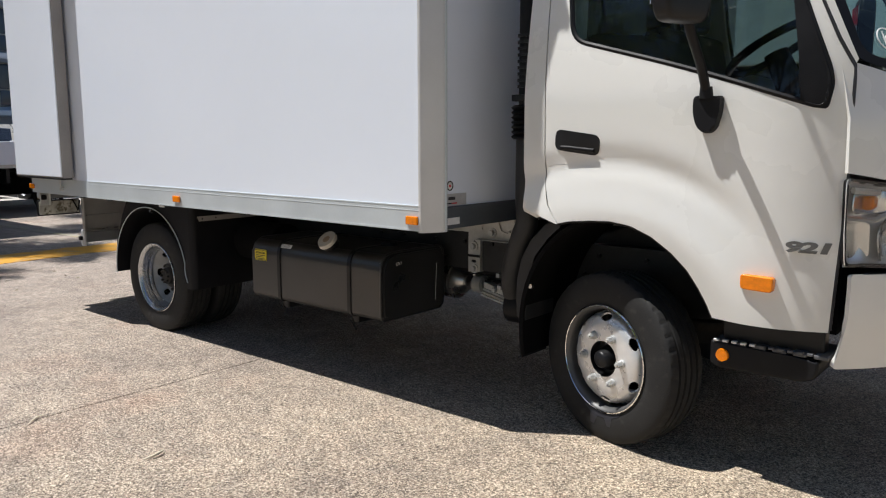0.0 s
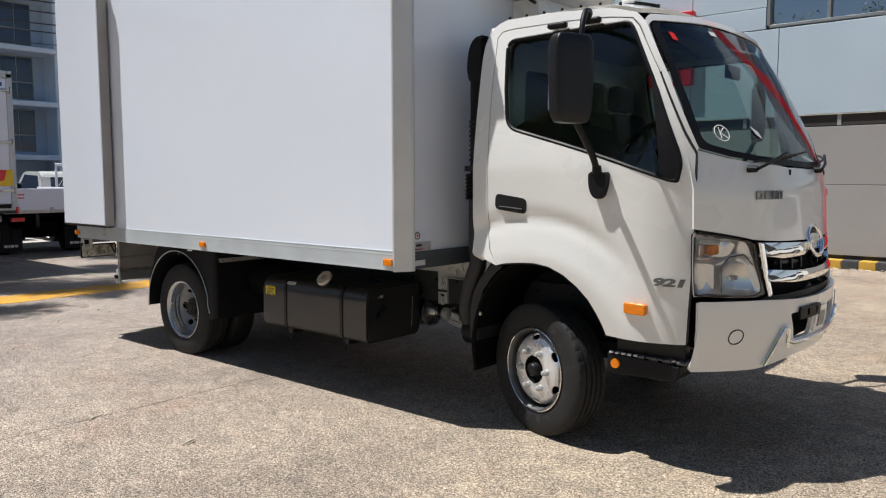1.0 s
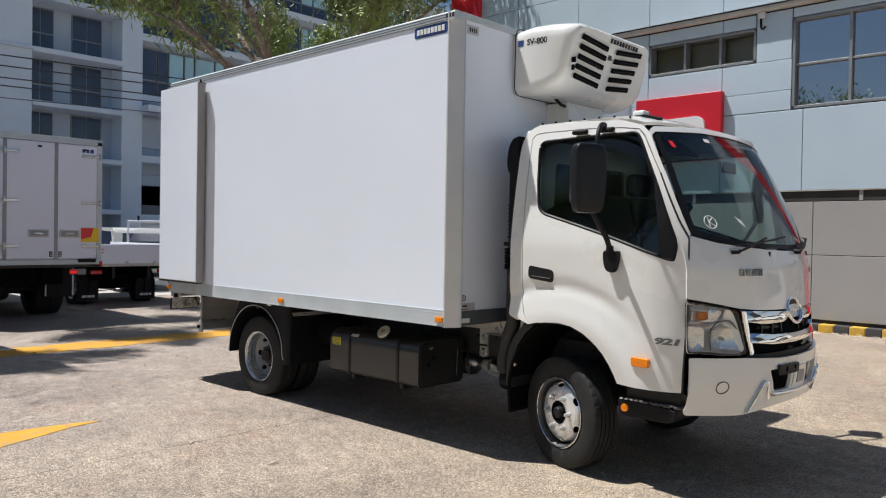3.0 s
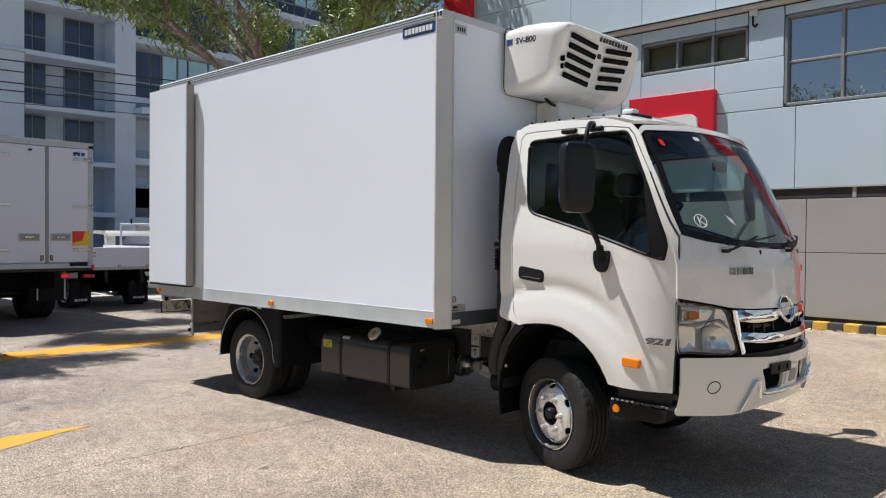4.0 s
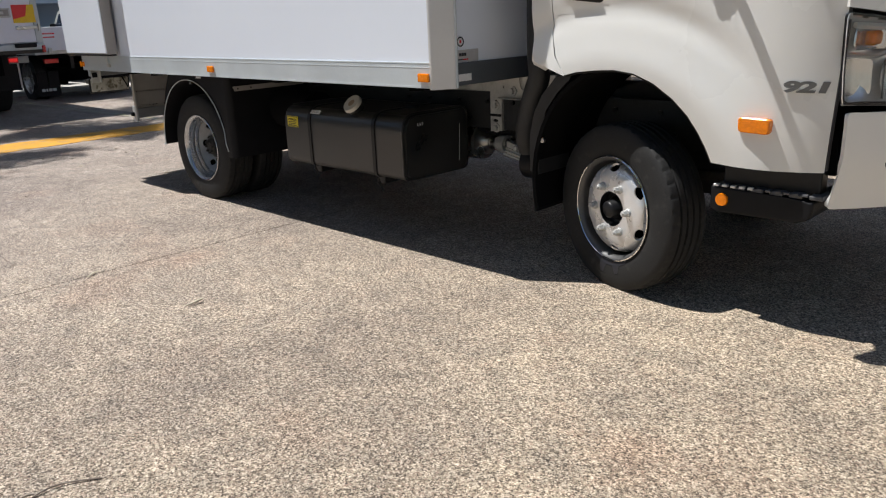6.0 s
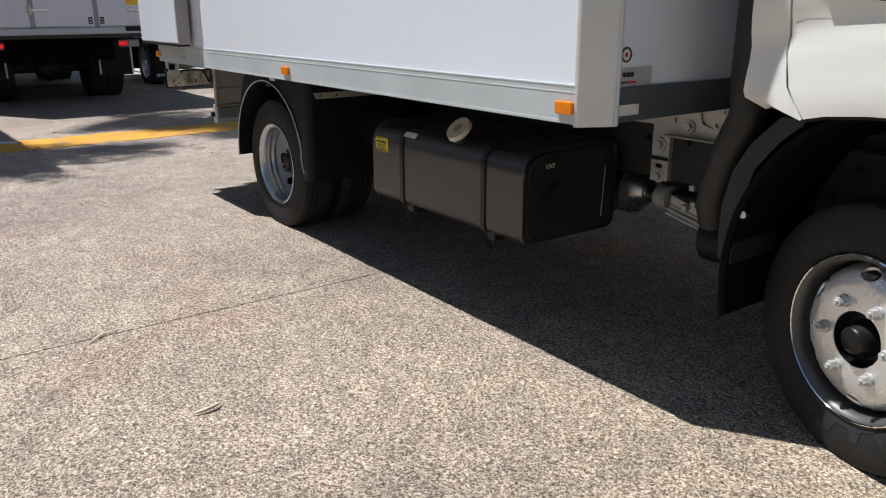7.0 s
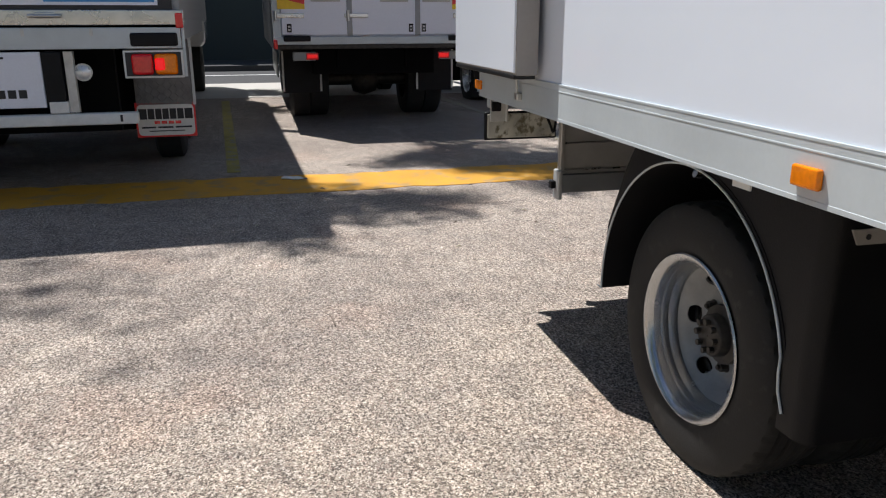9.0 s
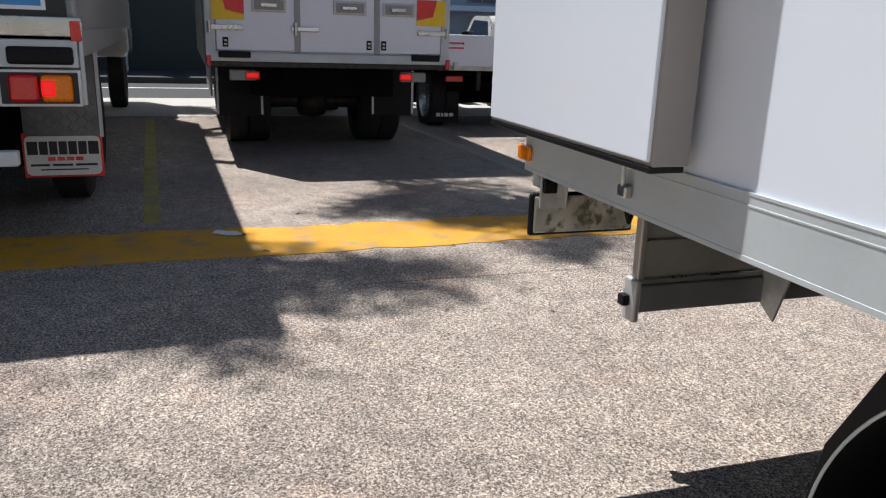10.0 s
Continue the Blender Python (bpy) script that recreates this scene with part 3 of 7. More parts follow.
def cab():
    body = part("cab", skin(PILLAR, [], side, 0.04, 0.02), PAINT, truck, "white painted cab shell")
    part("pillar", mirror_y(skin(PILLAR, [], side, 0.06, 0.02)), PAINT, body)
    full = [(-0.335, 2.17), (-0.335, 1.045), (-0.165, 0.99)] + [(u * 0.99, v + 0.012) for u, v in ARCH[1:-1]] + [(0.53, 0.67), (0.91, 0.662), (0.93, 1.13), (0.93, 1.57), (0.655, 2.21), (0.595, 2.27), (0.45, 2.31), (0.15, 2.33), (-0.2, 2.33), (-0.30, 2.295)]
    wide = [(0.34 + (u - 0.34) * 1.012, 1.86 + (v - 1.86) * 1.015) for u, v in WIN]
    for sgn in (1, -1):
        fix = (lambda b: b) if sgn == 1 else mirror_y
        part("door_jamb", fix(skin(full, [wide], lambda u, v: side(u, v) + Vector((0, 0.027, 0)), 0.06, 0.006)), PAINT, truck)
        d = part("door", fix(skin(DOOR, [WIN], side, 0.035, 0.022)), PAINT, truck, "white cab door, closed")
        part("door_glass", fix(skin(WIN, [], lambda u, v: side(u, v) + Vector((0, 0.03, 0)), 0.12, 0.0)), TINT, d, "dark tinted side glass")
        part("seal", fix(sweep(bmesh.new(), [side(u, v) + Vector((0, 0.006, 0)) for u, v in dense(WIN, 0.03)], 0.011, 6, True)), PLASTIC, d)
        quarter = rounded([(0.715, 1.95), (0.772, 1.62), (0.79, 1.452), (0.872, 1.43), (0.888, 1.52), (0.875, 1.58), (0.75, 1.90)], 0.02, 3)
        part("quarter_trim", fix(skin(quarter, [], lambda u, v: side(u, v) + Vector((0, -0.004, 0)), 0.05, 0.02)), PLASTIC, d, "black triangular window trim")
        h = rounded([(-0.182, 1.374), (-0.187, 1.286), (0.022, 1.260), (0.030, 1.345)], [0.032, 0.032, 0.034, 0.034], 6)
        part("door_handle", fix(skin(h, [], lambda u, v: side(u, v) + Vector((0, -0.0015, 0)), 0.03, 0.003)), BLACK, d, "gloss black door handle")
        part("handle_grip", fix(sweep(bmesh.new(), [side(u, v) + Vector((0, -0.002, 0)) for u, v in ((-0.155, 1.296), (-0.11, 1.294), (-0.05, 1.288), (0.0, 1.284))], 0.009, 8)), PLASTIC, d)
        part("door_gap", fix(sweep(bmesh.new(), [side(u, v) + Vector((0.001, 0.004, 0)) for u, v in [(float(np.interp(z, [0.655, 1.13, 1.575, 1.665, 1.99], [0.917, 0.939, 0.937, 0.888, 0.744])), z) for z in np.linspace(0.655, 1.97, 28).tolist()]], 0.006, 6)), INK, d, "dark gap along the door edge")
        lens = rounded([(0.626, 0.842), (0.628, 0.786), (0.742, 0.782), (0.746, 0.838)], 0.014, 3)
        part("turn_signal", fix(prism(bmesh.new(), lens, "xz", -wside(0.686, 0.812) - 0.022, -wside(0.686, 0.812) + 0.03, 0.006)), AMBER, truck, "amber side turn signal")
        # mirror on two arms
        turn_m = Matrix.Translation((0.49, -1.295, 0)) @ Matrix.Rotation(radians(-22), 4, "Z")
        mb = pillow(-0.002, 0.004, 1.922, 0.044, 0.110, 0.208, 0.32)
        for v in mb.verts:
            v.co.y *= 1 - 0.10 * max(0, (1.9 - v.co.z) / 0.19)
        mb.transform(turn_m)
        gb_ = B(-0.052, -0.046, -0.09, 0.09, 1.775, 2.085)
        gb_.transform(turn_m)
        mh = part("mirror", fix(mb), BLACK, truck, "large black door mirror housing")
        part("mirror_glass", fix(gb_), CHROME, mh)
        part("mirror_arm", fix(sweep(bmesh.new(), smooth_line([(0.510, -1.235, 2.05), (0.508, -1.225, 2.17), (0.490, -1.165, 2.25), (0.43, -1.02, 2.275), (0.34, -0.90, 2.262)], 6), 0.014, 10)), PLASTIC, mh)
        part("mirror_arm", fix(sweep(bmesh.new(), smooth_line([(0.495, -1.255, 1.80), (0.492, -1.235, 1.72), (0.480, -1.08, 1.59), (0.475, -1.01, 1.505)], 6), 0.017, 10)), PLASTIC, mh)
        for x0 in (0.10, 0.30):
            part("mirror_bracket", fix(B(x0, x0 + 0.115, -0.905, -0.865, 2.25, 2.282, 0.012)), PLASTIC, mh)
        foot = rounded([(0.430, 1.488), (0.429, 1.423), (0.446, 1.372), (0.48, 1.348), (0.510, 1.366), (0.529, 1.43), (0.529, 1.486)], [0.012, 0.03, 0.03, 0.03, 0.03, 0.03, 0.012], 4)
        yf = wside(0.48, 1.42)
        part("mirror_foot", fix(prism(bmesh.new(), foot, "xz", -yf - 0.042, -yf + 0.02, 0.009)), PLASTIC, mh, "black lower mirror bracket")
        part("mirror_joint", fix(rod(bmesh.new(), (0.475, -1.005, 1.48), (0.475, -1.01, 1.52), 0.026, 0.022, 12)), PLASTIC, mh)
        # step and the dark sill over it
        s = part("step", fix(prism(bmesh.new(), [(0.50, 0.56), (0.50, 0.465), (0.53, 0.45), (0.84, 0.452), (0.885, 0.47), (0.895, 0.50), (0.895, 0.54), (0.80, 0.545)], "xz", -0.918, -0.66, 0.012)), PLASTIC, truck, "black plastic cab step")
        for i in range(6):
            x0 = 0.515 + 0.072 * i
            part("step_tread", fix(B(x0, x0 + 0.05, -0.913, -0.70, 0.546, 0.562, 0.004)), TRIM, s)
        for i in range(11):
            part("step_stud", fix(B(0.515 + 0.034 * i, 0.535 + 0.034 * i, -0.921, -0.903, 0.556, 0.566, 0.002)), POST if i < 5 else TRIM, s, "worn step stud")
        part("step_reflector", fix(rod(bmesh.new(), (0.552, -0.915, 0.505), (0.552, -0.926, 0.505), 0.026, 0.024, 20)), AMBER, s, "round amber reflector")
        part("sill", fix(B(0.53, 0.90, -0.87, -0.80, 0.54, 0.66, 0.01)), BLACK, truck)
        # wheel arch lip, inner wing and mud flap
        part("arch_lip", fix(sweep(bmesh.new(), [side(u, v) + Vector((0, 0.012, 0)) for u, v in ARCH], 0.010, 8)), PLASTIC, truck)
        inner = [(0.03 + (0.60 if math.cos(a) > 0 else 0.43) * math.cos(a), 0.47 + 0.515 * math.sin(a)) for a in [math.pi * (0.10 + 0.99 * i / 24) for i in range(25)]]
        outer = [(0.03 + (0.62 if math.cos(a) > 0 else 0.45) * math.cos(a), 0.47 + 0.535 * math.sin(a)) for a in [math.pi * (0.10 + 0.99 * i / 24) for i in range(25)]]
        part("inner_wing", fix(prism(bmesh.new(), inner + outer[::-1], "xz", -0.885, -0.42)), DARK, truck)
        part("mud_flap", fix(prism(bmesh.new(), [(-0.455, 0.52), (-0.445, 0.29), (-0.43, 0.29), (-0.435, 0.52)], "xz", -0.84, -0.62, 0.004)), PLASTIC, truck, "black rubber mud flap")
        part("wing_extension", fix(prism(bmesh.new(), [(-0.205, 0.965), (-0.29, 0.955), (-0.372, 0.87), (-0.422, 0.782), (-0.444, 0.675), (-0.447, 0.578), (-0.445, 0.498), (-0.397, 0.483), (-0.389, 0.625), (-0.375, 0.703), (-0.353, 0.799), (-0.284, 0.888), (-0.22, 0.93)], "xz", -0.87, -0.62, 0.006)), CHASSIS, truck, "black plastic rear wing extension")
        part("wing_bolt", fix(rod(bmesh.new(), (-0.365, -0.866, 0.655), (-0.365, -0.88, 0.655), 0.014, 0.012, 10)), STEEL, truck)
    # model number on the door
    mn = text("model_number", "921", 0.066, Matrix.Identity(4), NUMBER, truck, 0.003, "smoked chrome model number", 0.22, 0.15, 0.003, 0.93)
    for v in mn.data.vertices:
        u, w, d = v.co
        px_, pz_ = 0.838 + 0.95 * u - 0.1 * w, 0.950 + 0.78 * w - 0.03 * u
        v.co = side(px_, pz_) + Vector((0, -0.006 - d, 0))
    # roof, rear wall, floor
    def roof(u, v):
        z = 2.405 - 0.06 * (abs(v) / 0.86) ** 4
        if u > 0.3:
            z -= 0.13 * ((u - 0.3) / 0.5) ** 2
        if u < -0.2:
            z -= 0.11 * ((-0.2 - u) / 0.145) ** 2.2
        return Vector((u, v, z))
    edge = [(0.760 - 0.16 * (abs(y) / 0.87) ** 2.6, y) for y in [-0.848 + 1.696 * i / 24 for i in range(25)]]
    part("roof", skin(rounded(edge + [(-0.345, 0.83), (-0.345, -0.83)], [0] * 25 + [0.08, 0.08], 4), [], roof, 0.06, 0.02), PAINT, truck, "white cab roof")
    part("roof_beacon", B(0.37, 0.455, -0.585, -0.505, 2.375, 2.425, 0.012), WLABEL, truck, "small grey roof beacon base")
    part("roof_beacon_cap", rod(bmesh.new(), (0.415, -0.545, 2.37), (0.415, -0.545, 2.39), 0.065, 0.06, 20), PLASTIC, truck)
    part("marker_lamp", skin(rounded([(0.50, -0.70), (0.50, -0.63), (0.62, -0.62), (0.62, -0.69)], 0.02, 3), [], lambda u, v: roof(u, v) + Vector((0, 0, 0.016)), 0.03, 0.02), PLASTIC, truck, "dark roof marker lamp")
    for i in range(7):
        part("roof_stud", rod(bmesh.new(), roof(-0.2 + 0.115 * i, -0.82) - Vector((0, 0, 0.004)), roof(-0.2 + 0.115 * i, -0.82) + Vector((0, 0, 0.012)), 0.009, 0.007, 8), PLASTIC, truck)
    part("rear_wall", skin(rounded([(-0.86, 1.03), (0.86, 1.03), (0.93, 1.6), (0.83, 2.33), (-0.83, 2.33), (-0.93, 1.6)], 0.05, 3), [rounded([(-0.52, 1.75), (0.52, 1.75), (0.5, 2.12), (-0.5, 2.12)], 0.05, 3)], lambda u, v: Vector((-0.335, u, v)), 0.15, 0.03), PAINT, truck)
    part("rear_window", B(-0.33, -0.325, -0.52, 0.52, 1.75, 2.12), TINT, truck)
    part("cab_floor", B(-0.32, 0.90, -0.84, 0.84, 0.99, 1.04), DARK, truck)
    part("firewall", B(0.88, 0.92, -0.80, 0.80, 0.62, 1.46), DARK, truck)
    for s in (-1, 1):
        part("inner_panel", B(-0.30, 0.85, s * 0.90 - 0.012, s * 0.90 + 0.012, 1.04, 1.42), TRIM, truck)
    # interior
    part("dashboard", prism(bmesh.new(), rounded([(0.62, 1.10), (0.60, 1.42), (0.70, 1.49), (0.88, 1.49), (0.93, 1.42), (0.92, 1.08)], 0.05, 3), "xz", -0.80, 0.80, 0.0), TRIM, truck, "dark grey dashboard")
    part("steering_wheel", sweep(bmesh.new(), [(0.515 + 0.165 * math.cos(a), -0.40 + 0.20 * math.sin(a), 1.705 + 0.10 * math.cos(a)) for a in [2 * math.pi * i / 32 for i in range(32)]], 0.017, 8, True), PLASTIC, truck, "black steering wheel")
    part("steering_column", rod(bmesh.new(), (0.525, -0.40, 1.685), (0.72, -0.40, 1.28), 0.05, 0.07, 12), PLASTIC, truck)
    for y0 in (-0.42, 0.12, 0.56):
        w = 0.25 if y0 != 0.12 else 0.18
        s = part("seat", B(-0.15, 0.36, y0 - w, y0 + w, 1.14, 1.30, 0.05, 3), SEAT, truck, "dark grey cloth seat")
        part("backrest", prism(bmesh.new(), rounded([(-0.14, 1.28), (-0.30, 1.72), (-0.24, 1.80), (0.08, 1.77), (0.20, 1.64), (0.24, 1.28)] if y0 < -0.3 else [(-0.14, 1.28), (-0.26, 1.88), (-0.14, 1.90), (0.0, 1.28)], 0.04, 3), "xz", y0 - w + 0.02, y0 + w - 0.02, 0.03), SEAT, s)
        if y0 > 0.2:
            part("headrest", B(-0.27, -0.17, y0 - 0.12, y0 + 0.12, 1.92, 2.10, 0.035, 3), SEAT, s)
    part("sun_visor", prism(bmesh.new(), [(0.45, 2.24), (0.60, 2.14), (0.61, 2.15), (0.46, 2.26)], "xz", -0.72, -0.08), TRIM, truck)
    part("interior_mirror", B(0.66, 0.69, 0.16, 0.36, 2.05, 2.13, 0.012), PLASTIC, truck)
    part("roof_lining", B(-0.32, 0.5, -0.80, 0.80, 2.27, 2.29), LINING, truck)


cab()


def cab_front():
    ws = [(-0.868, 1.602), (-0.72, 1.562), (-0.57, 1.540), (-0.3, 1.520), (0.0, 1.513), (0.3, 1.520), (0.57, 1.540), (0.72, 1.562), (0.868, 1.602), (0.862, 1.9), (0.838, 2.20), (0.81, 2.252), (0.4, 2.277), (0.0, 2.284), (-0.4, 2.277), (-0.81, 2.252), (-0.838, 2.20), (-0.862, 1.9)]
    ws = rounded(ws, [0.05, 0, 0, 0, 0, 0, 0, 0, 0.05, 0, 0.04, 0.05, 0, 0, 0, 0.05, 0.04, 0], 4)
    inner = [(y * 0.955, 1.905 + (z - 1.905) * (0.955 if z > 1.905 else 0.925)) for y, z in ws]
    w = part("windscreen", skin(ws, [], front, 0.09, 0.0), SCREEN, truck, "large green tinted windscreen")
    part("windscreen_border", skin(ws, [inner], lambda u, v: front(u, v, 0.004), 0.05, 0.008), PLASTIC, w, "black windscreen edge")
    brow = [(-0.862, 2.212), (-0.84, 2.235), (-0.81, 2.252), (-0.4, 2.277), (0.0, 2.284), (0.4, 2.277), (0.81, 2.252), (0.84, 2.235), (0.862, 2.212)]
    part("roof_brow", skin([(y, z - 0.012) for y, z in brow] + [(y * 0.995, z + 0.022) for y, z in brow[::-1]], [], lambda u, v: front(u, v, 0.009), 0.03, 0.01), PAINT, truck, "white roof edge above the windscreen")
    # stickers on the glass
    part("sticker", skin([(-0.755, 2.185), (-0.755, 2.145), (-0.725, 2.14), (-0.725, 2.18)], [], lambda u, v: front(u, v, 0.007), 0.05, 0.0), RREFL, w, "small red sticker on the glass")
    part("sticker", skin([(-0.42, 2.225), (-0.42, 2.20), (-0.36, 2.20), (-0.36, 2.225)], [], lambda u, v: front(u, v, 0.007), 0.05, 0.0), WLABEL, w, "small pale sticker on the glass")
    c = (-0.72, 1.675)
    part("chalk_mark", sweep(bmesh.new(), [front(c[0] + 0.038 * math.cos(a), c[1] + 0.038 * math.sin(a), 0.007) for a in [2 * math.pi * i / 28 for i in range(28)]], 0.0025, 6, True), WHITE, w, "white hand-drawn circle mark")
    for seg in (((-0.015, -0.035), (-0.012, 0.036)), ((-0.012, 0.0), (0.026, 0.034)), ((-0.012, 0.002), (0.030, -0.032))):
        part("chalk_stroke", sweep(bmesh.new(), [front(c[0] + 0.75 * s[0], c[1] + 0.75 * s[1], 0.007) for s in seg], 0.0025, 6), WHITE, w)
    part("sticker", skin([(-0.52, 1.715), (-0.50, 1.675), (-0.46, 1.65), (-0.475, 1.69)], [], lambda u, v: front(u, v, 0.007), 0.05, 0.0), WHITE, w, "torn white sticker")
    # bonnet panel
    pan = [(-0.905, 1.585), (-0.905, 1.215), (-0.75, 1.185), (-0.605, 1.155), (-0.56, 1.150), (-0.45, 1.142), (-0.2, 1.135), (0.0, 1.13), (0.2, 1.135), (0.45, 1.142), (0.56, 1.15), (0.605, 1.155), (0.75, 1.185), (0.905, 1.215), (0.905, 1.585), (0.868, 1.592), (0.72, 1.552), (0.57, 1.530), (0.3, 1.510), (0.0, 1.503), (-0.3, 1.510), (-0.57, 1.530), (-0.72, 1.552), (-0.868, 1.592)]
    def pmap(u, v):
        crease = 0.012 / (1 + math.exp(-(0.60 - abs(u) - (1.5 - v) * 0.15) * 60))
        return front(u, v, crease - 0.004)
    p = part("front_panel", skin(pan, [], pmap, 0.03, 0.015), PAINT, truck, "white cab front panel")
    x0 = -0.60
    for k in range(4):
        y0 = x0 + k * 0.049
        part("badge_bar", skin([(y0, 1.352), (y0 + 0.036, 1.352), (y0 + 0.036, 1.394), (y0, 1.394)], [[(y0 + 0.011, 1.361), (y0 + 0.025, 1.361), (y0 + 0.025, 1.385), (y0 + 0.011, 1.385)]] if k in (0, 3) else [], lambda u, v: pmap(u, v) + Vector((0.008, 0, 0)), 0.02, 0.006), BADGE, p, "dark chrome badge bar")
    for k in range(3):
        y0 = 0.52 + k * 0.042
        part("badge_bar", skin([(y0, 1.352), (y0 + 0.03, 1.352), (y0 + 0.03, 1.39), (y0, 1.39)], [], lambda u, v: pmap(u, v) + Vector((0.008, 0, 0)), 0.02, 0.006), RED, p, "small red badge bar")
    # wipers
    for y0, y1, z1 in ((-0.62, -0.10, 1.60), (0.12, 0.62, 1.62)):
        a = front(y0, 1.515, 0.03)
        wp = part("wiper", rod(bmesh.new(), front(y0, 1.50, 0.0), front(y0, 1.50, 0.045), 0.018, 0.015, 12), PLASTIC, truck, "black windscreen wiper")
        part("wiper_arm", sweep(bmesh.new(), [front(y0, 1.50, 0.045), front(y0 + 0.10, 1.535, 0.05), front(y0 + 0.28, 1.585, 0.035)], 0.008, 8), PLASTIC, wp)
        part("wiper_blade", sweep(bmesh.new(), [front(y0 + 0.02 + 0.56 * i / 8, 1.535 + 0.06 * i / 8, 0.022) for i in range(9)], 0.006, 6), PLASTIC, wp)
        part("washer_nozzle", B(xf(y0 + 0.33, 1.49), xf(y0 + 0.33, 1.49) + 0.016, y0 + 0.32, y0 + 0.335, 1.47, 1.50, 0.004), PLASTIC, wp)
    for s in (1, -1):
        fix = (lambda b: b) if s == 1 else mirror_y
        hl = rounded([(-0.912, 1.20), (-0.75, 1.172), (-0.612, 1.143), (-0.585, 1.05), (-0.553, 0.885), (-0.62, 0.872), (-0.912, 0.892)], [0.02, 0, 0.03, 0, 0.03, 0.02, 0.02], 3)
        b = part("headlight", fix(skin(hl, [], lambda u, v: front(u, v, -0.046 + 0.006 * math.sin(u * 60) + 0.042 * min(1, max(abs(u + 0.735) / 0.172, abs(v - 1.03) / 0.155) ** 6)), 0.016, 0.004)), REFLECTOR, truck, "clear headlight with chrome reflector")
        rim_in = [(-0.735 + (y + 0.735) * 0.955, 1.03 + (z - 1.03) * 0.945) for y, z in hl]
        part("headlight_bezel", fix(skin(hl, [rim_in], lambda u, v: front(u, v, -0.002), 0.04, 0.012)), PLASTIC, b)
        part("headlight_lens", fix(skin(hl, [], lambda u, v: front(u, v, 0.006), 0.07, 0.0)), LENS, b)
        low = rounded([(-0.77, 1.02), (-0.77, 0.915), (-0.60, 0.905), (-0.625, 1.03), (-0.69, 1.055)], 0.02, 3)
        part("lamp_bowl", fix(skin(low, [], lambda u, v: front(u, v, -0.042 + 0.034 * ((u + 0.69) ** 2 + (v - 0.97) ** 2) / 0.012), 0.02, 0.006)), BOWL, b, "chrome low beam bowl")
        part("lamp_bulb", fix(rod(bmesh.new(), front(-0.69, 0.97, -0.05), front(-0.69, 0.97, -0.02), 0.014, 0.012, 12)), WLABEL, b)
        part("lamp_divider", fix(sweep(bmesh.new(), [front(-0.89, 1.06, -0.03), front(-0.79, 1.05, -0.025), front(-0.70, 1.085, -0.02), front(-0.62, 1.065, -0.02)], 0.010, 6)), REFLECTOR, b)
        part("turn_bulb", fix(B(xf(-0.80, 1.12) - 0.050, xf(-0.80, 1.12) - 0.012, -0.835, -0.745, 1.085, 1.135, 0.012)), AMBER, b, "amber turn bulb")
        part("side_bowl", fix(skin(rounded([(-0.885, 1.045), (-0.885, 0.92), (-0.795, 0.915), (-0.79, 1.04)], 0.02, 3), [], lambda u, v: front(u, v, -0.030 - 0.012 * math.cos((u + 0.84) * 26)), 0.02, 0.004)), BOWL, b, "chrome side reflector")
        part("lamp_trim", fix(sweep(bmesh.new(), [front(-0.78, 0.905, -0.012), front(-0.775, 1.03, -0.012), front(-0.735, 1.075, -0.012), front(-0.66, 1.085, -0.012), front(-0.605, 1.03, -0.012)], 0.004, 6)), BADGE, b)
        part("turn_bowl", fix(skin(rounded([(-0.86, 1.165), (-0.87, 1.07), (-0.73, 1.075), (-0.70, 1.14)], 0.02, 3), [], lambda u, v: front(u, v, -0.036 + 0.02 * ((u + 0.79) / 0.08) ** 2), 0.02, 0.004)), BOWL, b, "chrome turn lamp reflector")
        part("marker_bar", fix(sweep(bmesh.new(), [front(-0.87, 1.155, -0.02), front(-0.78, 1.145, -0.02)], 0.012, 6)), WLABEL, b)
    # grille
    gb = part("grille", skin(rounded([(-0.60, 1.13), (0.60, 1.13), (0.545, 0.865), (-0.545, 0.865)], 0.03, 3), [], lambda u, v: front(u, v, -0.05), 0.06, 0.012), DARK, truck, "dark grille with chrome bars")
    part("chrome_wing", skin(rounded([(-0.585, 1.140), (-0.5, 1.136), (-0.16, 1.122), (0.0, 1.126), (0.16, 1.122), (0.5, 1.136), (0.585, 1.14), (0.57, 1.075), (0.40, 1.052), (0.16, 1.055), (0.10, 1.075), (-0.10, 1.075), (-0.16, 1.055), (-0.40, 1.052), (-0.57, 1.075)], 0.015, 2), [], lambda u, v: front(u, v, 0.016 - 7 * (v - 1.09) ** 2), 0.025, 0.03), CHROME, gb, "bright chrome grille wing")
    part("chrome_bar", skin(rounded([(-0.56, 1.005), (-0.3, 0.985), (0.0, 0.978), (0.3, 0.985), (0.56, 1.005), (0.545, 0.945), (0.3, 0.925), (0.0, 0.918), (-0.3, 0.925), (-0.545, 0.945)], 0.015, 2), [], lambda u, v: front(u, v, 0.025 - 10 * (v - 0.955) ** 2), 0.025, 0.03), CHROME, gb, "bright chrome grille bar")
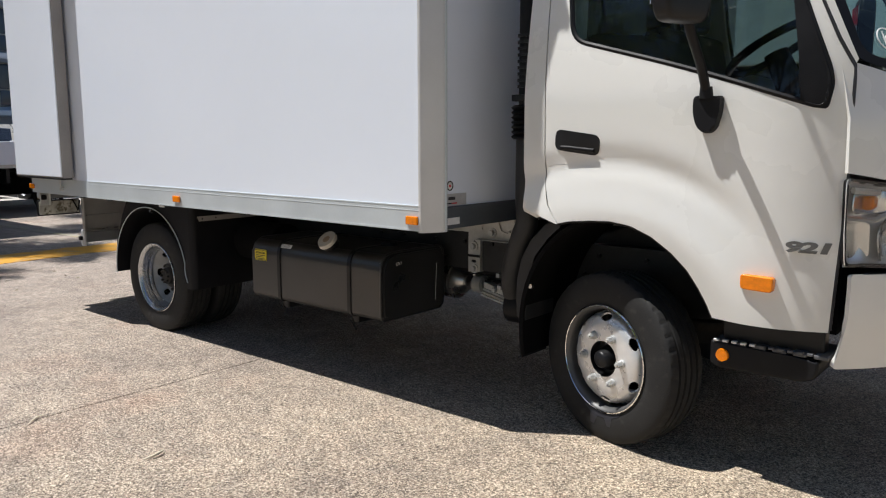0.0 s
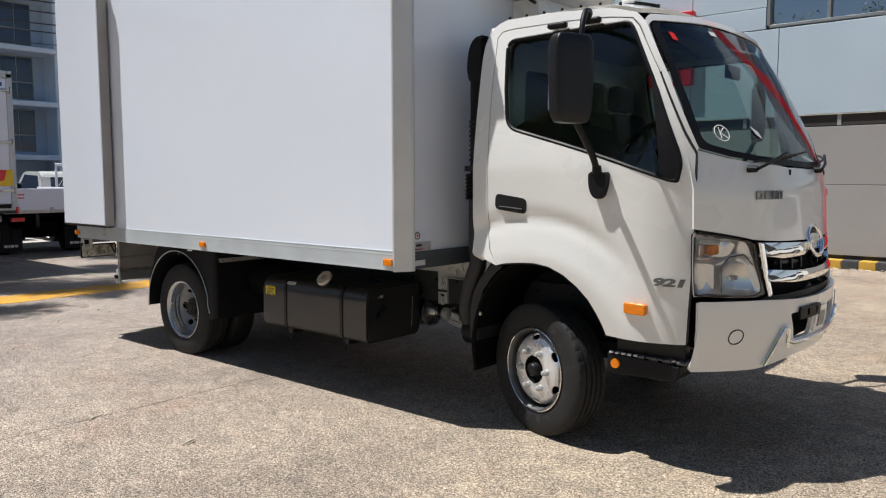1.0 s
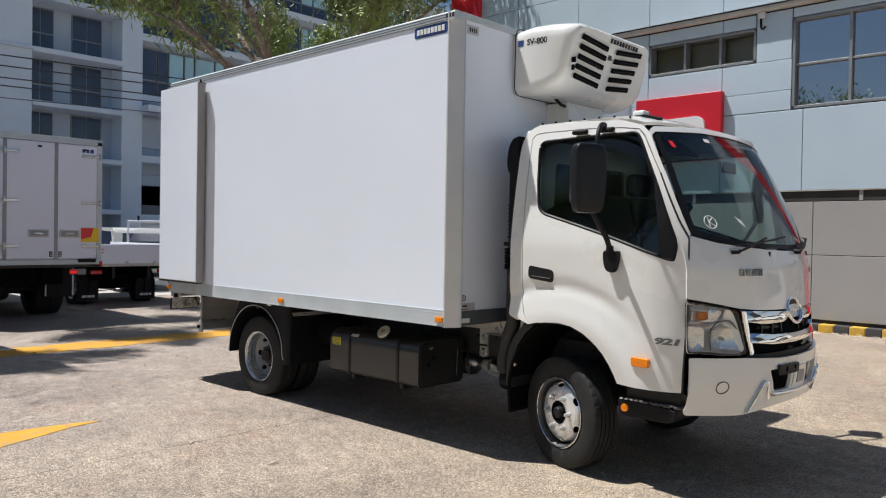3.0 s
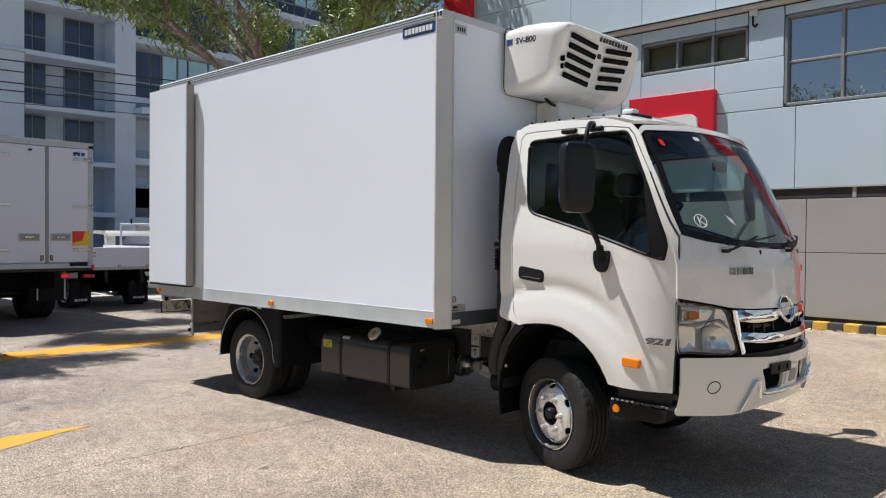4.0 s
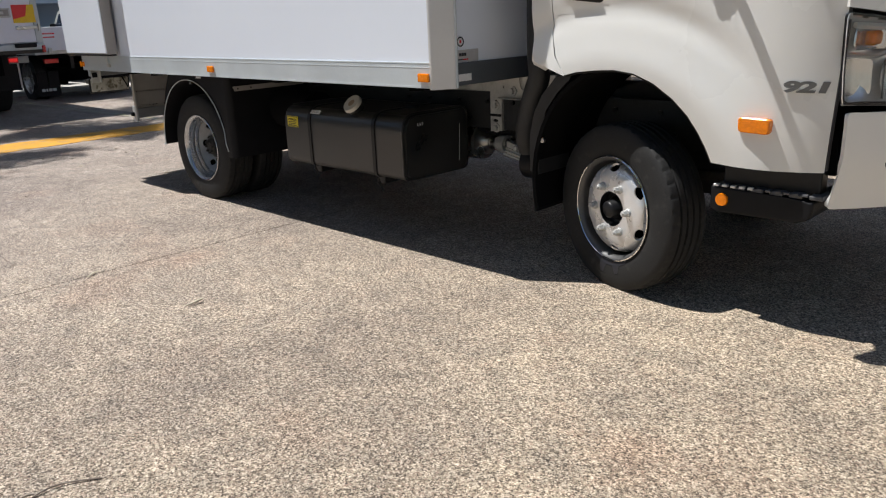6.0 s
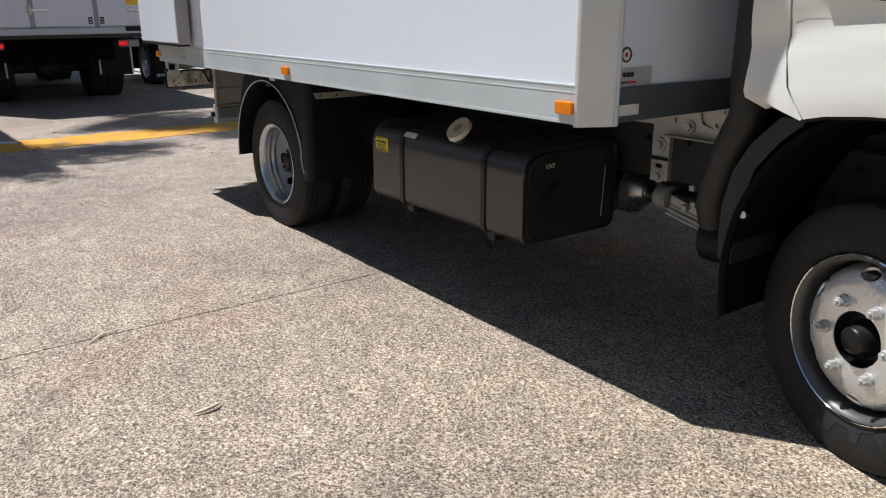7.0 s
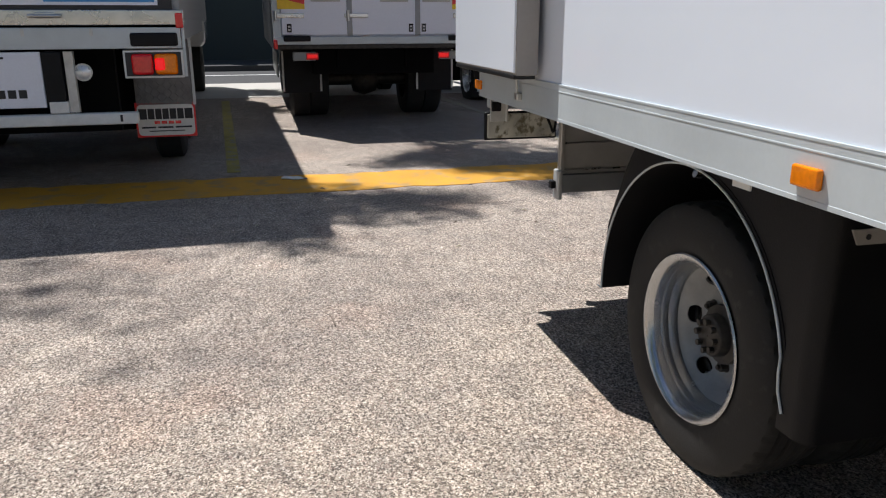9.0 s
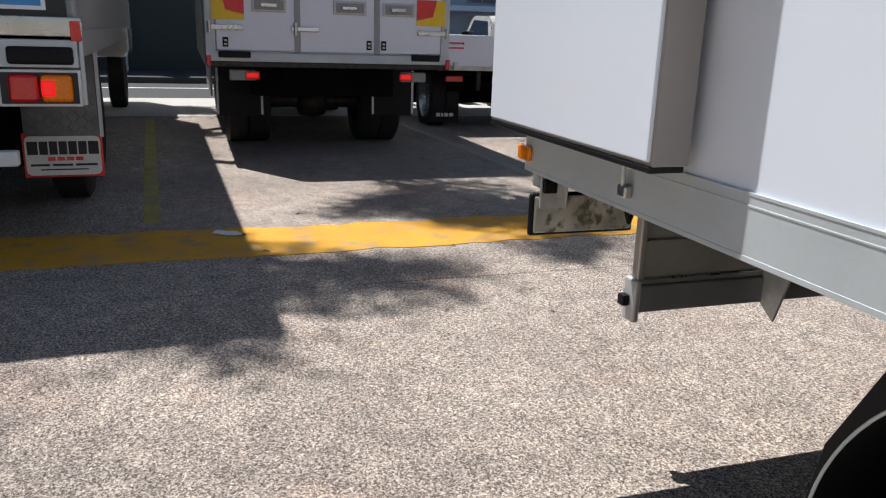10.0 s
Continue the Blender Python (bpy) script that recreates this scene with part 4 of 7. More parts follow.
    for s in (1, -1):
        fix = (lambda b: b) if s == 1 else mirror_y
        part("chrome_side", fix(skin(rounded([(-0.606, 1.142), (-0.568, 1.134), (-0.518, 0.884), (-0.550, 0.870)], 0.008, 3), [], lambda u, v: front(u, v, 0.020 - 9 * (u + 0.562 - 0.196 * (1.005 - v)) ** 2), 0.012, 0.02)), CHROME, gb, "bright grille side frame")
        part("grille_slat", fix(skin([(-0.42, 1.038), (-0.12, 1.03), (-0.12, 1.015), (-0.42, 1.022)], [], lambda u, v: front(u, v, -0.02), 0.05, 0.02)), BLACK, gb)
        for k in range(3):
            part("grille_rib", fix(skin([(-0.40 + 0.12 * k, 1.045), (-0.385 + 0.12 * k, 1.045), (-0.385 + 0.12 * k, 0.99), (-0.40 + 0.12 * k, 0.99)], [], lambda u, v: front(u, v, -0.01), 0.05, 0.02)), BLACK, gb)
    e = part("emblem", sweep(bmesh.new(), [(xf(0, 1.12) + 0.015 - 0.02 * math.sin(a), 0.118 * math.cos(a), 1.122 + 0.078 * math.sin(a)) for a in [2 * math.pi * i / 36 for i in range(36)]], 0.013, 10, True), CHROME, gb, "oval chrome emblem ring")
    part("emblem_disc", rod(bmesh.new(), (xf(0, 1.12) - 0.01, 0, 1.125), (xf(0, 1.12) + 0.006, 0, 1.125), 0.078, 0.076, 24), PLASTIC, e)
    part("emblem_bar", B(xf(0, 1.12) + 0.006, xf(0, 1.12) + 0.022, -0.075, 0.075, 1.113, 1.135, 0.005), CHROME, e)
    part("lock_tag", B(xf(0.35, 0.9) + 0.0, xf(0.35, 0.9) + 0.02, 0.335, 0.365, 0.885, 0.945, 0.006), WHITE, gb, "small white tag")
    # bumper
    def bump(u, v):
        t = (v - 0.50) / 0.365
        return front(u, v, 0.036 + 0.006 * math.sin(math.pi * min(1, max(0, t))))
    bo = rounded([(-0.925, 0.868), (-0.60, 0.860), (-0.3, 0.842), (0.0, 0.836), (0.3, 0.842), (0.60, 0.860), (0.925, 0.868), (0.91, 0.52), (0.58, 0.505), (0.3, 0.54), (-0.3, 0.54), (-0.58, 0.505), (-0.91, 0.52)], [0.014, 0, 0, 0, 0, 0, 0.014, 0.016, 0.05, 0.05, 0.05, 0.05, 0.016], 4)
    hl = rounded([(-0.40, 0.775), (-0.13, 0.772), (-0.13, 0.63), (-0.33, 0.635)], 0.02, 3)
    hr = [(-y, z) for y, z in hl][::-1]
    bp = part("bumper", skin(bo, [hl, hr], bump, 0.035, 0.02), PAINT, truck, "white painted front bumper")
    part("bumper_core", B(1.06, 1.13, -0.62, 0.62, 0.56, 0.83, 0.01), DARK, bp)
    part("bumper_top", skin([(-0.60, 0.845), (-0.3, 0.832), (0, 0.828), (0.3, 0.832), (0.6, 0.845), (0.55, 0.872), (-0.55, 0.872)], [], lambda u, v: front(u, v, 0.004), 0.05, 0.03), PLASTIC, bp)
    lip = [(-0.435, 0.705), (-0.415, 0.662), (-0.385, 0.632), (-0.335, 0.619), (-0.2, 0.612), (0.0, 0.61), (0.2, 0.612), (0.335, 0.619), (0.385, 0.632), (0.415, 0.662), (0.435, 0.705)]
    part("chrome_strip", sweep(bmesh.new(), [bump(u, v) + Vector((0.008, 0, 0)) for u, v in smooth_line(lip, 4)], 0.012, 8), CHROME, bp, "chrome lip below the bumper opening")
    for s in (1, -1):
        fix = (lambda b: b) if s == 1 else mirror_y
        part("corner_fin", fix(skin(rounded([(-0.475, 0.705), (-0.435, 0.70), (-0.40, 0.56), (-0.56, 0.515)], 0.012, 2), [], lambda u, v: bump(u, v) + Vector((0.010, 0, 0)), 0.03, 0.012)), PAINT, bp)
        part("fin_edge", fix(sweep(bmesh.new(), [bump(u, v) + Vector((0.018, 0, 0)) for u, v in ((-0.555, 0.522), (-0.515, 0.62), (-0.475, 0.712), (-0.44, 0.712), (-0.42, 0.66), (-0.40, 0.60))], 0.008, 6)), CHROME, bp, "thin chrome bumper edge")
        part("fog_ring", fix(sweep(bmesh.new(), [bump(-0.745 + 0.036 * math.cos(a), 0.688 + 0.036 * math.sin(a)) for a in [2 * math.pi * i / 24 for i in range(24)]], 0.0035, 6, True)), INK, bp, "round cover ring on the bumper")
        part("lower_lip", fix(B(0.90, 1.0, -0.76, -0.62, 0.52, 0.56, 0.01)), DARK, bp)
    part("plate_holder", skin(rounded([(-0.33, 0.80), (-0.05, 0.795), (-0.05, 0.735), (-0.33, 0.735)], 0.012, 2), [rounded([(-0.25, 0.785), (-0.22, 0.785), (-0.22, 0.75), (-0.25, 0.75)], 0.005, 2), rounded([(-0.13, 0.785), (-0.10, 0.785), (-0.10, 0.75), (-0.13, 0.75)], 0.005, 2)], lambda u, v: bump(u, v) + Vector((0.016, 0, 0)), 0.03, 0.012), PLASTIC, bp, "empty black plate holder")
    part("tow_cover", skin(rounded([(-0.10, 0.77), (0.10, 0.77), (0.10, 0.64), (-0.10, 0.64)], 0.012, 3), [], lambda u, v: bump(u, v) + Vector((0.010, 0, 0)), 0.03, 0.012), PAINT, bp)
    part("tow_recess", skin(rounded([(-0.055, 0.74), (0.055, 0.74), (0.055, 0.66), (-0.055, 0.66)], 0.008, 2), [], lambda u, v: bump(u, v) + Vector((0.014, 0, 0)), 0.03, 0.004), GREYBOX, bp)
    part("film", skin([(0.44, 0.80), (0.50, 0.80), (0.50, 0.66), (0.44, 0.66)], [], lambda u, v: bump(u, v) + Vector((0.012, 0, 0)), 0.04, 0.002), TAPE, bp, "blue protective film")


cab_front()


# ---- wheels ----
def tyre_bm(r=0.383, w=0.108, seg=240, flat=0.372):
    rows = [(0.226, -0.082), (0.236, -0.096), (0.262, -0.105), (0.285, -0.1075), (0.318, -0.107), (0.345, -0.103), (0.362, -0.0985), (0.372, -0.0925), (0.3755, -0.089), (0.379, -0.080)]
    tread = []
    for yg in (-0.052, -0.017, 0.017, 0.052):
        tread += [(0.3815, yg - 0.0065), (0.3715, yg - 0.0045), (0.3715, yg + 0.0045), (0.3815, yg + 0.0065)]
    rows = rows + tread + [(a, -b) for a, b in rows[::-1]]
    bm = bmesh.new()
    lathe(bm, [(a * r / 0.3825, b * w / 0.1075) for a, b in rows], seg, closed=True)
    k = len(rows)
    bm.verts.ensure_lookup_table()
    for i in (8, 9, k - 10, k - 9):
        for j in range(seg):
            if j % 6 == 0:
                v = bm.verts[i * seg + j]
                f = 0.985
                v.co.x *= f
                v.co.z *= f
    for v in bm.verts:
        if v.co.z < -flat:
            v.co.z = -flat
    return bm


def oval(cx, cz, a, b, turn, n=14):
    out = []
    for i in range(n):
        t = 2 * math.pi * i / n
        u, v = a * math.cos(t), b * math.sin(t)
        out.append((cx + u * math.cos(turn) - v * math.sin(turn), cz + u * math.sin(turn) + v * math.cos(turn)))
    return out


def wheel(parent, m, convex=True, nuts=6, spin=0.3, tyre_label="black road tyre"):
    circ = lambda r, n=48: [(r * math.cos(2 * math.pi * i / n), r * math.sin(2 * math.pi * i / n)) for i in range(n)]
    if convex:
        dep = lambda r: float(np.interp(r, [0, 0.08, 0.13, 0.168, 0.188, 0.202, 0.209, 0.2125, 0.214], [-0.102, -0.102, -0.100, -0.095, -0.084, -0.066, -0.044, -0.02, 0.008]))
    else:
        dep = lambda r: float(np.interp(r, [0, 0.06, 0.125, 0.15, 0.17, 0.19, 0.208], [0.045, 0.045, 0.045, 0.038, 0.012, -0.005, -0.008]))
    hub_r = 0.080 if convex else 0.058
    holes = [circ(hub_r, 28)]
    hole_r = 0.186 if convex else 0.158
    for i in range(6):
        a = spin + 2 * math.pi * (i + 0.5) / 6
        holes.append(oval(hole_r * math.cos(a), hole_r * math.sin(a), 0.017, 0.030, a))
    bm = skin(circ(0.214 if convex else 0.207), holes, lambda u, v: Vector((u, dep(math.hypot(u, v)), v)), 0.016, 0.008)
    dome, bm = bm, bmesh.new()
    if convex:
        lathe(bm, [(0.224, 0.06), (0.223, -0.06), (0.226, -0.085), (0.233, -0.096), (0.239, -0.100), (0.241, -0.104), (0.237, -0.1075), (0.230, -0.105), (0.222, -0.095), (0.2185, -0.08), (0.218, 0.05)], 72)
    else:
        lathe(bm, [(0.208, 0.06), (0.205, -0.03), (0.206, -0.055), (0.214, -0.075), (0.221, -0.088), (0.232, -0.096), (0.239, -0.100), (0.241, -0.104), (0.237, -0.1075), (0.229, -0.105), (0.2185, -0.097), (0.2135, -0.085), (0.209, -0.06), (0.2045, -0.036), (0.1975, -0.026), (0.1955, -0.004), (0.200, 0.006), (0.203, 0.05)], 72)
    lathe(bm, [(0.202, 0.05), (0.206, 0.07), (0.225, 0.088), (0.240, 0.10), (0.236, 0.106), (0.220, 0.10), (0.208, 0.085), (0.208, 0.06)], 48)
    w = part("wheel", bm, RIMDARK if convex else RIM, parent, "silver steel truck wheel", at=m)
    part("wheel_disc", dome, DOME if convex else DISC, w, "polished domed wheel disc" if convex else "dished wheel disc, darkened for its shade")
    part("tyre", tyre_bm(), RUBBER, w, tyre_label)
    if convex:
        part("rim_edge", lathe(bmesh.new(), [(0.233, -0.104), (0.237, -0.1095), (0.241, -0.107), (0.240, -0.102)], 72, True), CHROME, w, "thin bright rim edge")
    y0 = dep(0.1)
    if convex:
        part("hub", lathe(bmesh.new(), [(0.002, -0.128), (0.028, -0.126), (0.038, -0.118), (0.042, -0.085), (0.052, -0.078), (0.056, -0.065), (0.081, -0.062), (0.0815, -0.099), (0.078, -0.1005), (0.077, -0.062)], 32, cap=False), BLACK, w, "black grease cap hub")
    else:
        hb = lathe(bmesh.new(), [(0.002, -0.035), (0.052, -0.033), (0.060, -0.026), (0.062, 0.0), (0.085, 0.006), (0.088, 0.045)], 32)
        part("hub", hb, GREASE, w, "dark cast axle hub")
        for i in range(8):
            a = 2 * math.pi * i / 8
            part("hub_bolt", rod(bmesh.new(), (0.042 * math.cos(a), -0.03, 0.042 * math.sin(a)), (0.042 * math.cos(a), -0.048, 0.042 * math.sin(a)), 0.009, 0.009, 6), GREASE, w)
    for i in range(nuts):
        a = spin + 2 * math.pi * i / nuts
        nr = 0.111 if convex else 0.103
        c, s = nr * math.cos(a), nr * math.sin(a)
        n = rod(bmesh.new(), (c, y0 + 0.005, s), (c, y0 - 0.010, s), 0.020, 0.018, 14)
        rod(n, (c, y0 - 0.010, s), (c, y0 - 0.030, s), 0.0150, 0.0140, 6)
        rod(n, (c, y0 - 0.030, s), (c, y0 - 0.038, s), 0.008, 0.007, 8)
        part("wheel_nut", n, GALV if convex else GREASE, w)
    part("drum", lathe(bmesh.new(), [(0.0, 0.055), (0.16, 0.055), (0.165, 0.06), (0.165, 0.13), (0.0, 0.13)], 32), DARK, w)
    return w


R = 0.374
fw = wheel(truck, pose(0.04, -0.762, R, 0, 0, -17), True, 6, 0.03, "front tyre, steered outward")
# dark wet streaks run down the front tyre's side wall
wet = [(0.243, -118), (0.243, -95), (0.243, -62), (0.258, -66), (0.262, -75), (0.300, -78), (0.300, -82), (0.264, -85), (0.266, -94), (0.310, -97), (0.310, -101), (0.262, -104), (0.258, -112)]
part("wet_mark", skin([(r * math.cos(radians(a)), r * math.sin(radians(a))) for r, a in wet], [], lambda u, v: Vector((u, -float(np.interp(math.hypot(u, v), [0.236, 0.262, 0.285, 0.318], [0.0985, 0.1072, 0.1095, 0.109])), v)), 0.012, 0.0), INK, fw, "dark wet streaks on the tyre")
wheel(truck, pose(-0.04, 0.762, R, 0, 0, 163), True, 6, 0.1)
for s in (-1, 1):
    turn = 0 if s < 0 else 180
    wheel(truck, pose(-3.356, s * 0.955, R, 0, 0, turn), False, 6, 0.5, "outer rear tyre")
    part("inner_tyre", tyre_bm(), RUBBER, truck, "inner rear tyre", at=pose(-3.356, s * 0.70, R))
part("rear_axle", rod(bmesh.new(), (-3.356, -0.8, R), (-3.356, 0.8, R), 0.065, 0.065, 16), GREASE, truck)
part("differential", lathe(bmesh.new(), [(0.01, -0.17), (0.12, -0.13), (0.17, -0.05), (0.17, 0.05), (0.12, 0.13), (0.01, 0.17)], 24), GREASE, truck, at=pose(-3.356, 0, R))
part("front_axle", B(-0.05, 0.05, -0.7, 0.7, 0.31, 0.40, 0.015), GREASE, truck)
for s in (-1, 1):
    part("leaf_spring", prism(bmesh.new(), [(-0.72, 0.60), (-0.35, 0.47), (0.0, 0.44), (0.35, 0.47), (0.66, 0.58), (0.66, 0.61), (0.35, 0.51), (0.0, 0.49), (-0.35, 0.51), (-0.72, 0.63)], "xz", s * 0.42 - 0.035, s * 0.42 + 0.035), GREASE, truck)
    part("leaf_spring", prism(bmesh.new(), [(-4.0, 0.60), (-3.7, 0.48), (-3.356, 0.45), (-3.0, 0.48), (-2.7, 0.58), (-2.7, 0.61), (-3.0, 0.53), (-3.356, 0.52), (-3.7, 0.53), (-4.0, 0.63)], "xz", s * 0.46 - 0.035, s * 0.46 + 0.035), GREASE, truck)

# ---- chassis ----
for s in (-1, 1):
    rail = bmesh.new()
    prism(rail, [(s * 0.43, 0.60), (s * 0.37, 0.60), (s * 0.37, 0.608), (s * 0.422, 0.608), (s * 0.422, 0.802), (s * 0.37, 0.802), (s * 0.37, 0.81), (s * 0.43, 0.81)], "yz", -4.74, 1.02)
    cr = part("chassis_rail", rail, CHASSIS, truck, "black steel chassis rail")
    for i in range(26):
        part("rail_bolt", rod(bmesh.new(), (-1.9 + 0.11 * i + (0.03 if i % 3 else 0), s * 0.43, 0.655 + 0.10 * (i % 2)), (-1.9 + 0.11 * i + (0.03 if i % 3 else 0), s * 0.445, 0.655 + 0.10 * (i % 2)), 0.012, 0.011, 6), STEEL if i % 4 == 0 else BLACK, cr)
    part("sub_frame", B(-4.74, -0.70, s * 0.40 - 0.04, s * 0.40 + 0.04, 0.812, 0.905, 0.005), GALV, truck, "grey body subframe rail")
for i in range(9):
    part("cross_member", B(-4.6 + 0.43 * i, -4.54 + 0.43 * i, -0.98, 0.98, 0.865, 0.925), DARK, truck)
part("gearbox", prism(bmesh.new(), rounded([(-1.05, 0.42), (0.2, 0.36), (0.6, 0.42), (0.6, 0.95), (0.1, 0.98), (-0.5, 0.78), (-1.05, 0.66)], 0.06, 3), "xz", -0.30, 0.30, 0.03), CHASSIS, truck)
part("drive_shaft", rod(bmesh.new(), (-1.05, 0, 0.54), (-3.2, 0, 0.40), 0.045, 0.045, 16), GREASE, truck)
part("muffler", rod(bmesh.new(), (-1.88, -0.27, 0.50), (-1.25, -0.30, 0.50), 0.115, 0.115, 24), STEEL, truck, "stainless exhaust muffler")
part("exhaust_cone", rod(bmesh.new(), (-1.25, -0.30, 0.50), (-1.16, -0.32, 0.50), 0.105, 0.045, 24), STEEL, truck)
part("exhaust_pipe", sweep(bmesh.new(), smooth_line([(-1.17, -0.32, 0.50), (-0.85, -0.33, 0.50), (-0.6, -0.34, 0.47), (-0.2, -0.34, 0.46)], 5), 0.034, 12), STEEL, truck)
part("exhaust_clamp", rod(bmesh.new(), (-1.10, -0.33, 0.50), (-1.04, -0.33, 0.50), 0.052, 0.052, 16), GALV, truck)
flex = bmesh.new()
for i in range(9):
    rod(flex, (-0.80 + 0.022 * i, -0.335, 0.492 - 0.002 * i), (-0.785 + 0.022 * i, -0.335, 0.491 - 0.002 * i), 0.046, 0.042, 16)
part("flexible_joint", flex, STEEL, truck, "ribbed steel exhaust joint")
part("exhaust_tail", sweep(bmesh.new(), smooth_line([(-1.78, -0.27, 0.50), (-2.1, -0.25, 0.52), (-2.6, -0.22, 0.62), (-3.4, -0.22, 0.66), (-4.2, -0.3, 0.5)], 5), 0.034, 10), GREASE, truck)
# galvanised mounting bracket and punched support plate below the front of the body
YB = -0.452
bk = part("body_bracket", skin([(-1.062, 0.79), (-1.062, 0.59), (-0.983, 0.595), (-0.985, 0.785)], [oval(-1.024, 0.652, 0.019, 0.009, 0), oval(-1.02, 0.762, 0.010, 0.007, 0)], lambda u, v: Vector((u, YB, v)), 0.05, 0.006), GALV, truck, "galvanised body mounting bracket")
part("bracket_bend", B(-0.986, -0.980, YB, YB + 0.06, 0.595, 0.785, 0.002), GALV, bk)
part("bracket_clamp", B(-1.066, -0.978, YB - 0.008, YB - 0.002, 0.676, 0.690, 0.002), BLACK, bk)
for x0, zz in ((-1.018, 0.738), (-1.017, 0.612), (-0.892, 0.822)):
    part("bracket_washer", rod(bmesh.new(), (x0, YB - 0.002, zz), (x0, YB - 0.008, zz), 0.027, 0.026, 20), GALV, bk)
    part("bracket_bolt", rod(bmesh.new(), (x0, YB - 0.006, zz), (x0, YB - 0.026, zz), 0.0175, 0.0165, 6), MAKER, bk, "zinc bolt")
sup = [(-1.062, 0.79), (-0.985, 0.782), (-0.708, 0.785), (-0.694, 0.822), (-0.66, 0.84), (-0.60, 0.915), (-0.792, 0.905), (-0.792, 0.824), (-0.838, 0.836), (-0.850, 0.87), (-0.852, 0.915), (-1.062, 0.915)]
part("body_support", skin(sup, [oval(-0.775, 0.838, 0.008, 0.008, 0), oval(-0.745, 0.892, 0.008, 0.008, 0), oval(-0.680, 0.872, 0.035, 0.020, 0), oval(-0.96, 0.842, 0.008, 0.008, 0)], lambda u, v: Vector((u, YB + 0.001, v)), 0.05, 0.006), GALV, truck, "punched galvanised support plate")
part("support_flange", B(-0.985, -0.71, YB - 0.045, YB, 0.780, 0.785, 0.002), GALV, truck)
for x0, zz in ((-0.90, 0.50), (-0.86, 0.52), (-0.80, 0.545), (-0.87, 0.585), (-0.82, 0.59)):
    part("pipe_clip", B(x0 - 0.012, x0 + 0.012, -0.44, -0.41, zz - 0.012, zz + 0.012, 0.004), MAKER, truck, "small zinc pipe clip")
# ribbed exhaust cover in front of the muffler
cov = bmesh.new()
for k in range(5):
    rod(cov, (-0.99, -0.425 + 0.012 * k, 0.462 + 0.014 * k), (-0.83, -0.425 + 0.012 * k, 0.430 + 0.013 * k), 0.007, 0.007, 8)
prism(cov, [(-0.99, 0.45), (-0.99, 0.53), (-0.83, 0.49), (-0.83, 0.42)], "xz", -0.40, -0.36)
part("exhaust_cover", cov, GALV, truck, "ribbed grey exhaust cover")
for i in range(4):
    part("hose", sweep(bmesh.new(), smooth_line([(-0.55, -0.30 - 0.015 * i, 0.62), (-0.8, -0.32 + 0.01 * i, 0.60 - 0.012 * i), (-1.2, -0.34, 0.60 - 0.012 * i), (-2.0, -0.36, 0.66 - 0.012 * i), (-2.8, -0.36, 0.70)], 6), 0.010 + 0.003 * (i % 3), 8), PLASTIC, truck)

# ---- fuel tank ----
TP = rounded([(-1.0, 0.375), (-1.0, 0.735), (-0.49, 0.735), (-0.49, 0.375)], [0.035, 0.10, 0.06, 0.05], 8)
tank = part("fuel_tank", prism(bmesh.new(), TP, "yz", -2.318, -1.215, 0.012), TANK, truck, "black steel fuel tank with two straps")
cap_face = [( -0.745 + (y + 0.745) * 0.93, 0.555 + (z - 0.555) * 0.92) for y, z in TP]
part("tank_end", prism(bmesh.new(), cap_face, "yz", -1.22, -1.202, 0.006), TANK, tank)
# thin plate whose paler colour lightens the upward face
part("tank_top", prism(bmesh.new(), [(-0.945, 0.7285), (-0.915, 0.7355), (-0.56, 0.7365), (-0.56, 0.730)], "yz", -2.30, -1.235), TANKTOP, tank, "top of the tank, painted paler")
part("end_seam", sweep(bmesh.new(), [(-1.216, y, z) for y, z in TP], 0.006, 6, True), TANK, tank)
for xs in (-2.070, -1.468):
    ring = [(-0.745 + (y + 0.745) * 1.022, 0.555 + (z - 0.555) * 1.03) for y, z in TP]
    bmst = skin(ring, [[(-0.745 + (y + 0.745) * 1.001, 0.555 + (z - 0.555) * 1.001) for y, z in TP]], lambda u, v: Vector((xs, u, v)), 0.04, 0.026)
    st = part("tank_strap", bmst, BLACK, tank, "black tank strap")
    part("strap_bolt", rod(bmesh.new(), (xs + 0.012, -0.985, 0.365), (xs + 0.012, -0.955, 0.285), 0.006, 0.006, 8), BLACK, st)
    part("strap_tail", sweep(bmesh.new(), [(xs, -0.985, 0.345), (xs + 0.03, -0.99, 0.325), (xs + 0.05, -0.985, 0.30)], 0.004, 6), PLASTIC, st)
    part("tank_cradle", B(xs - 0.03, xs + 0.03, -0.95, -0.42, 0.325, 0.372, 0.006), BLACK, tank)
nk = Vector((0.0, -0.70, 0.71)).normalized()
n0 = Vector((-1.66, -0.935, 0.735))
part("filler_neck", rod(bmesh.new(), n0, n0 + nk * 0.04, 0.050, 0.048, 20), BLACK, tank)
part("fuel_cap", rod(bmesh.new(), n0 + nk * 0.040, n0 + nk * 0.060, 0.060, 0.056, 28), GUTTER, tank, "round aluminium fuel cap")
part("cap_stain", rod(bmesh.new(), n0 + nk * 0.059, n0 + nk * 0.0605, 0.024, 0.022, 18), CAPSTAIN, tank, "brown stain on the fuel cap")
part("sender_cover", rod(bmesh.new(), (-1.42, -0.72, 0.735), (-1.42, -0.72, 0.755), 0.05, 0.045, 16), PLASTIC, tank)
part("warning_label", B(-2.285, -2.175, -1.0035, -0.9995, 0.602, 0.670), YLABEL, tank, "yellow warning label with black print")
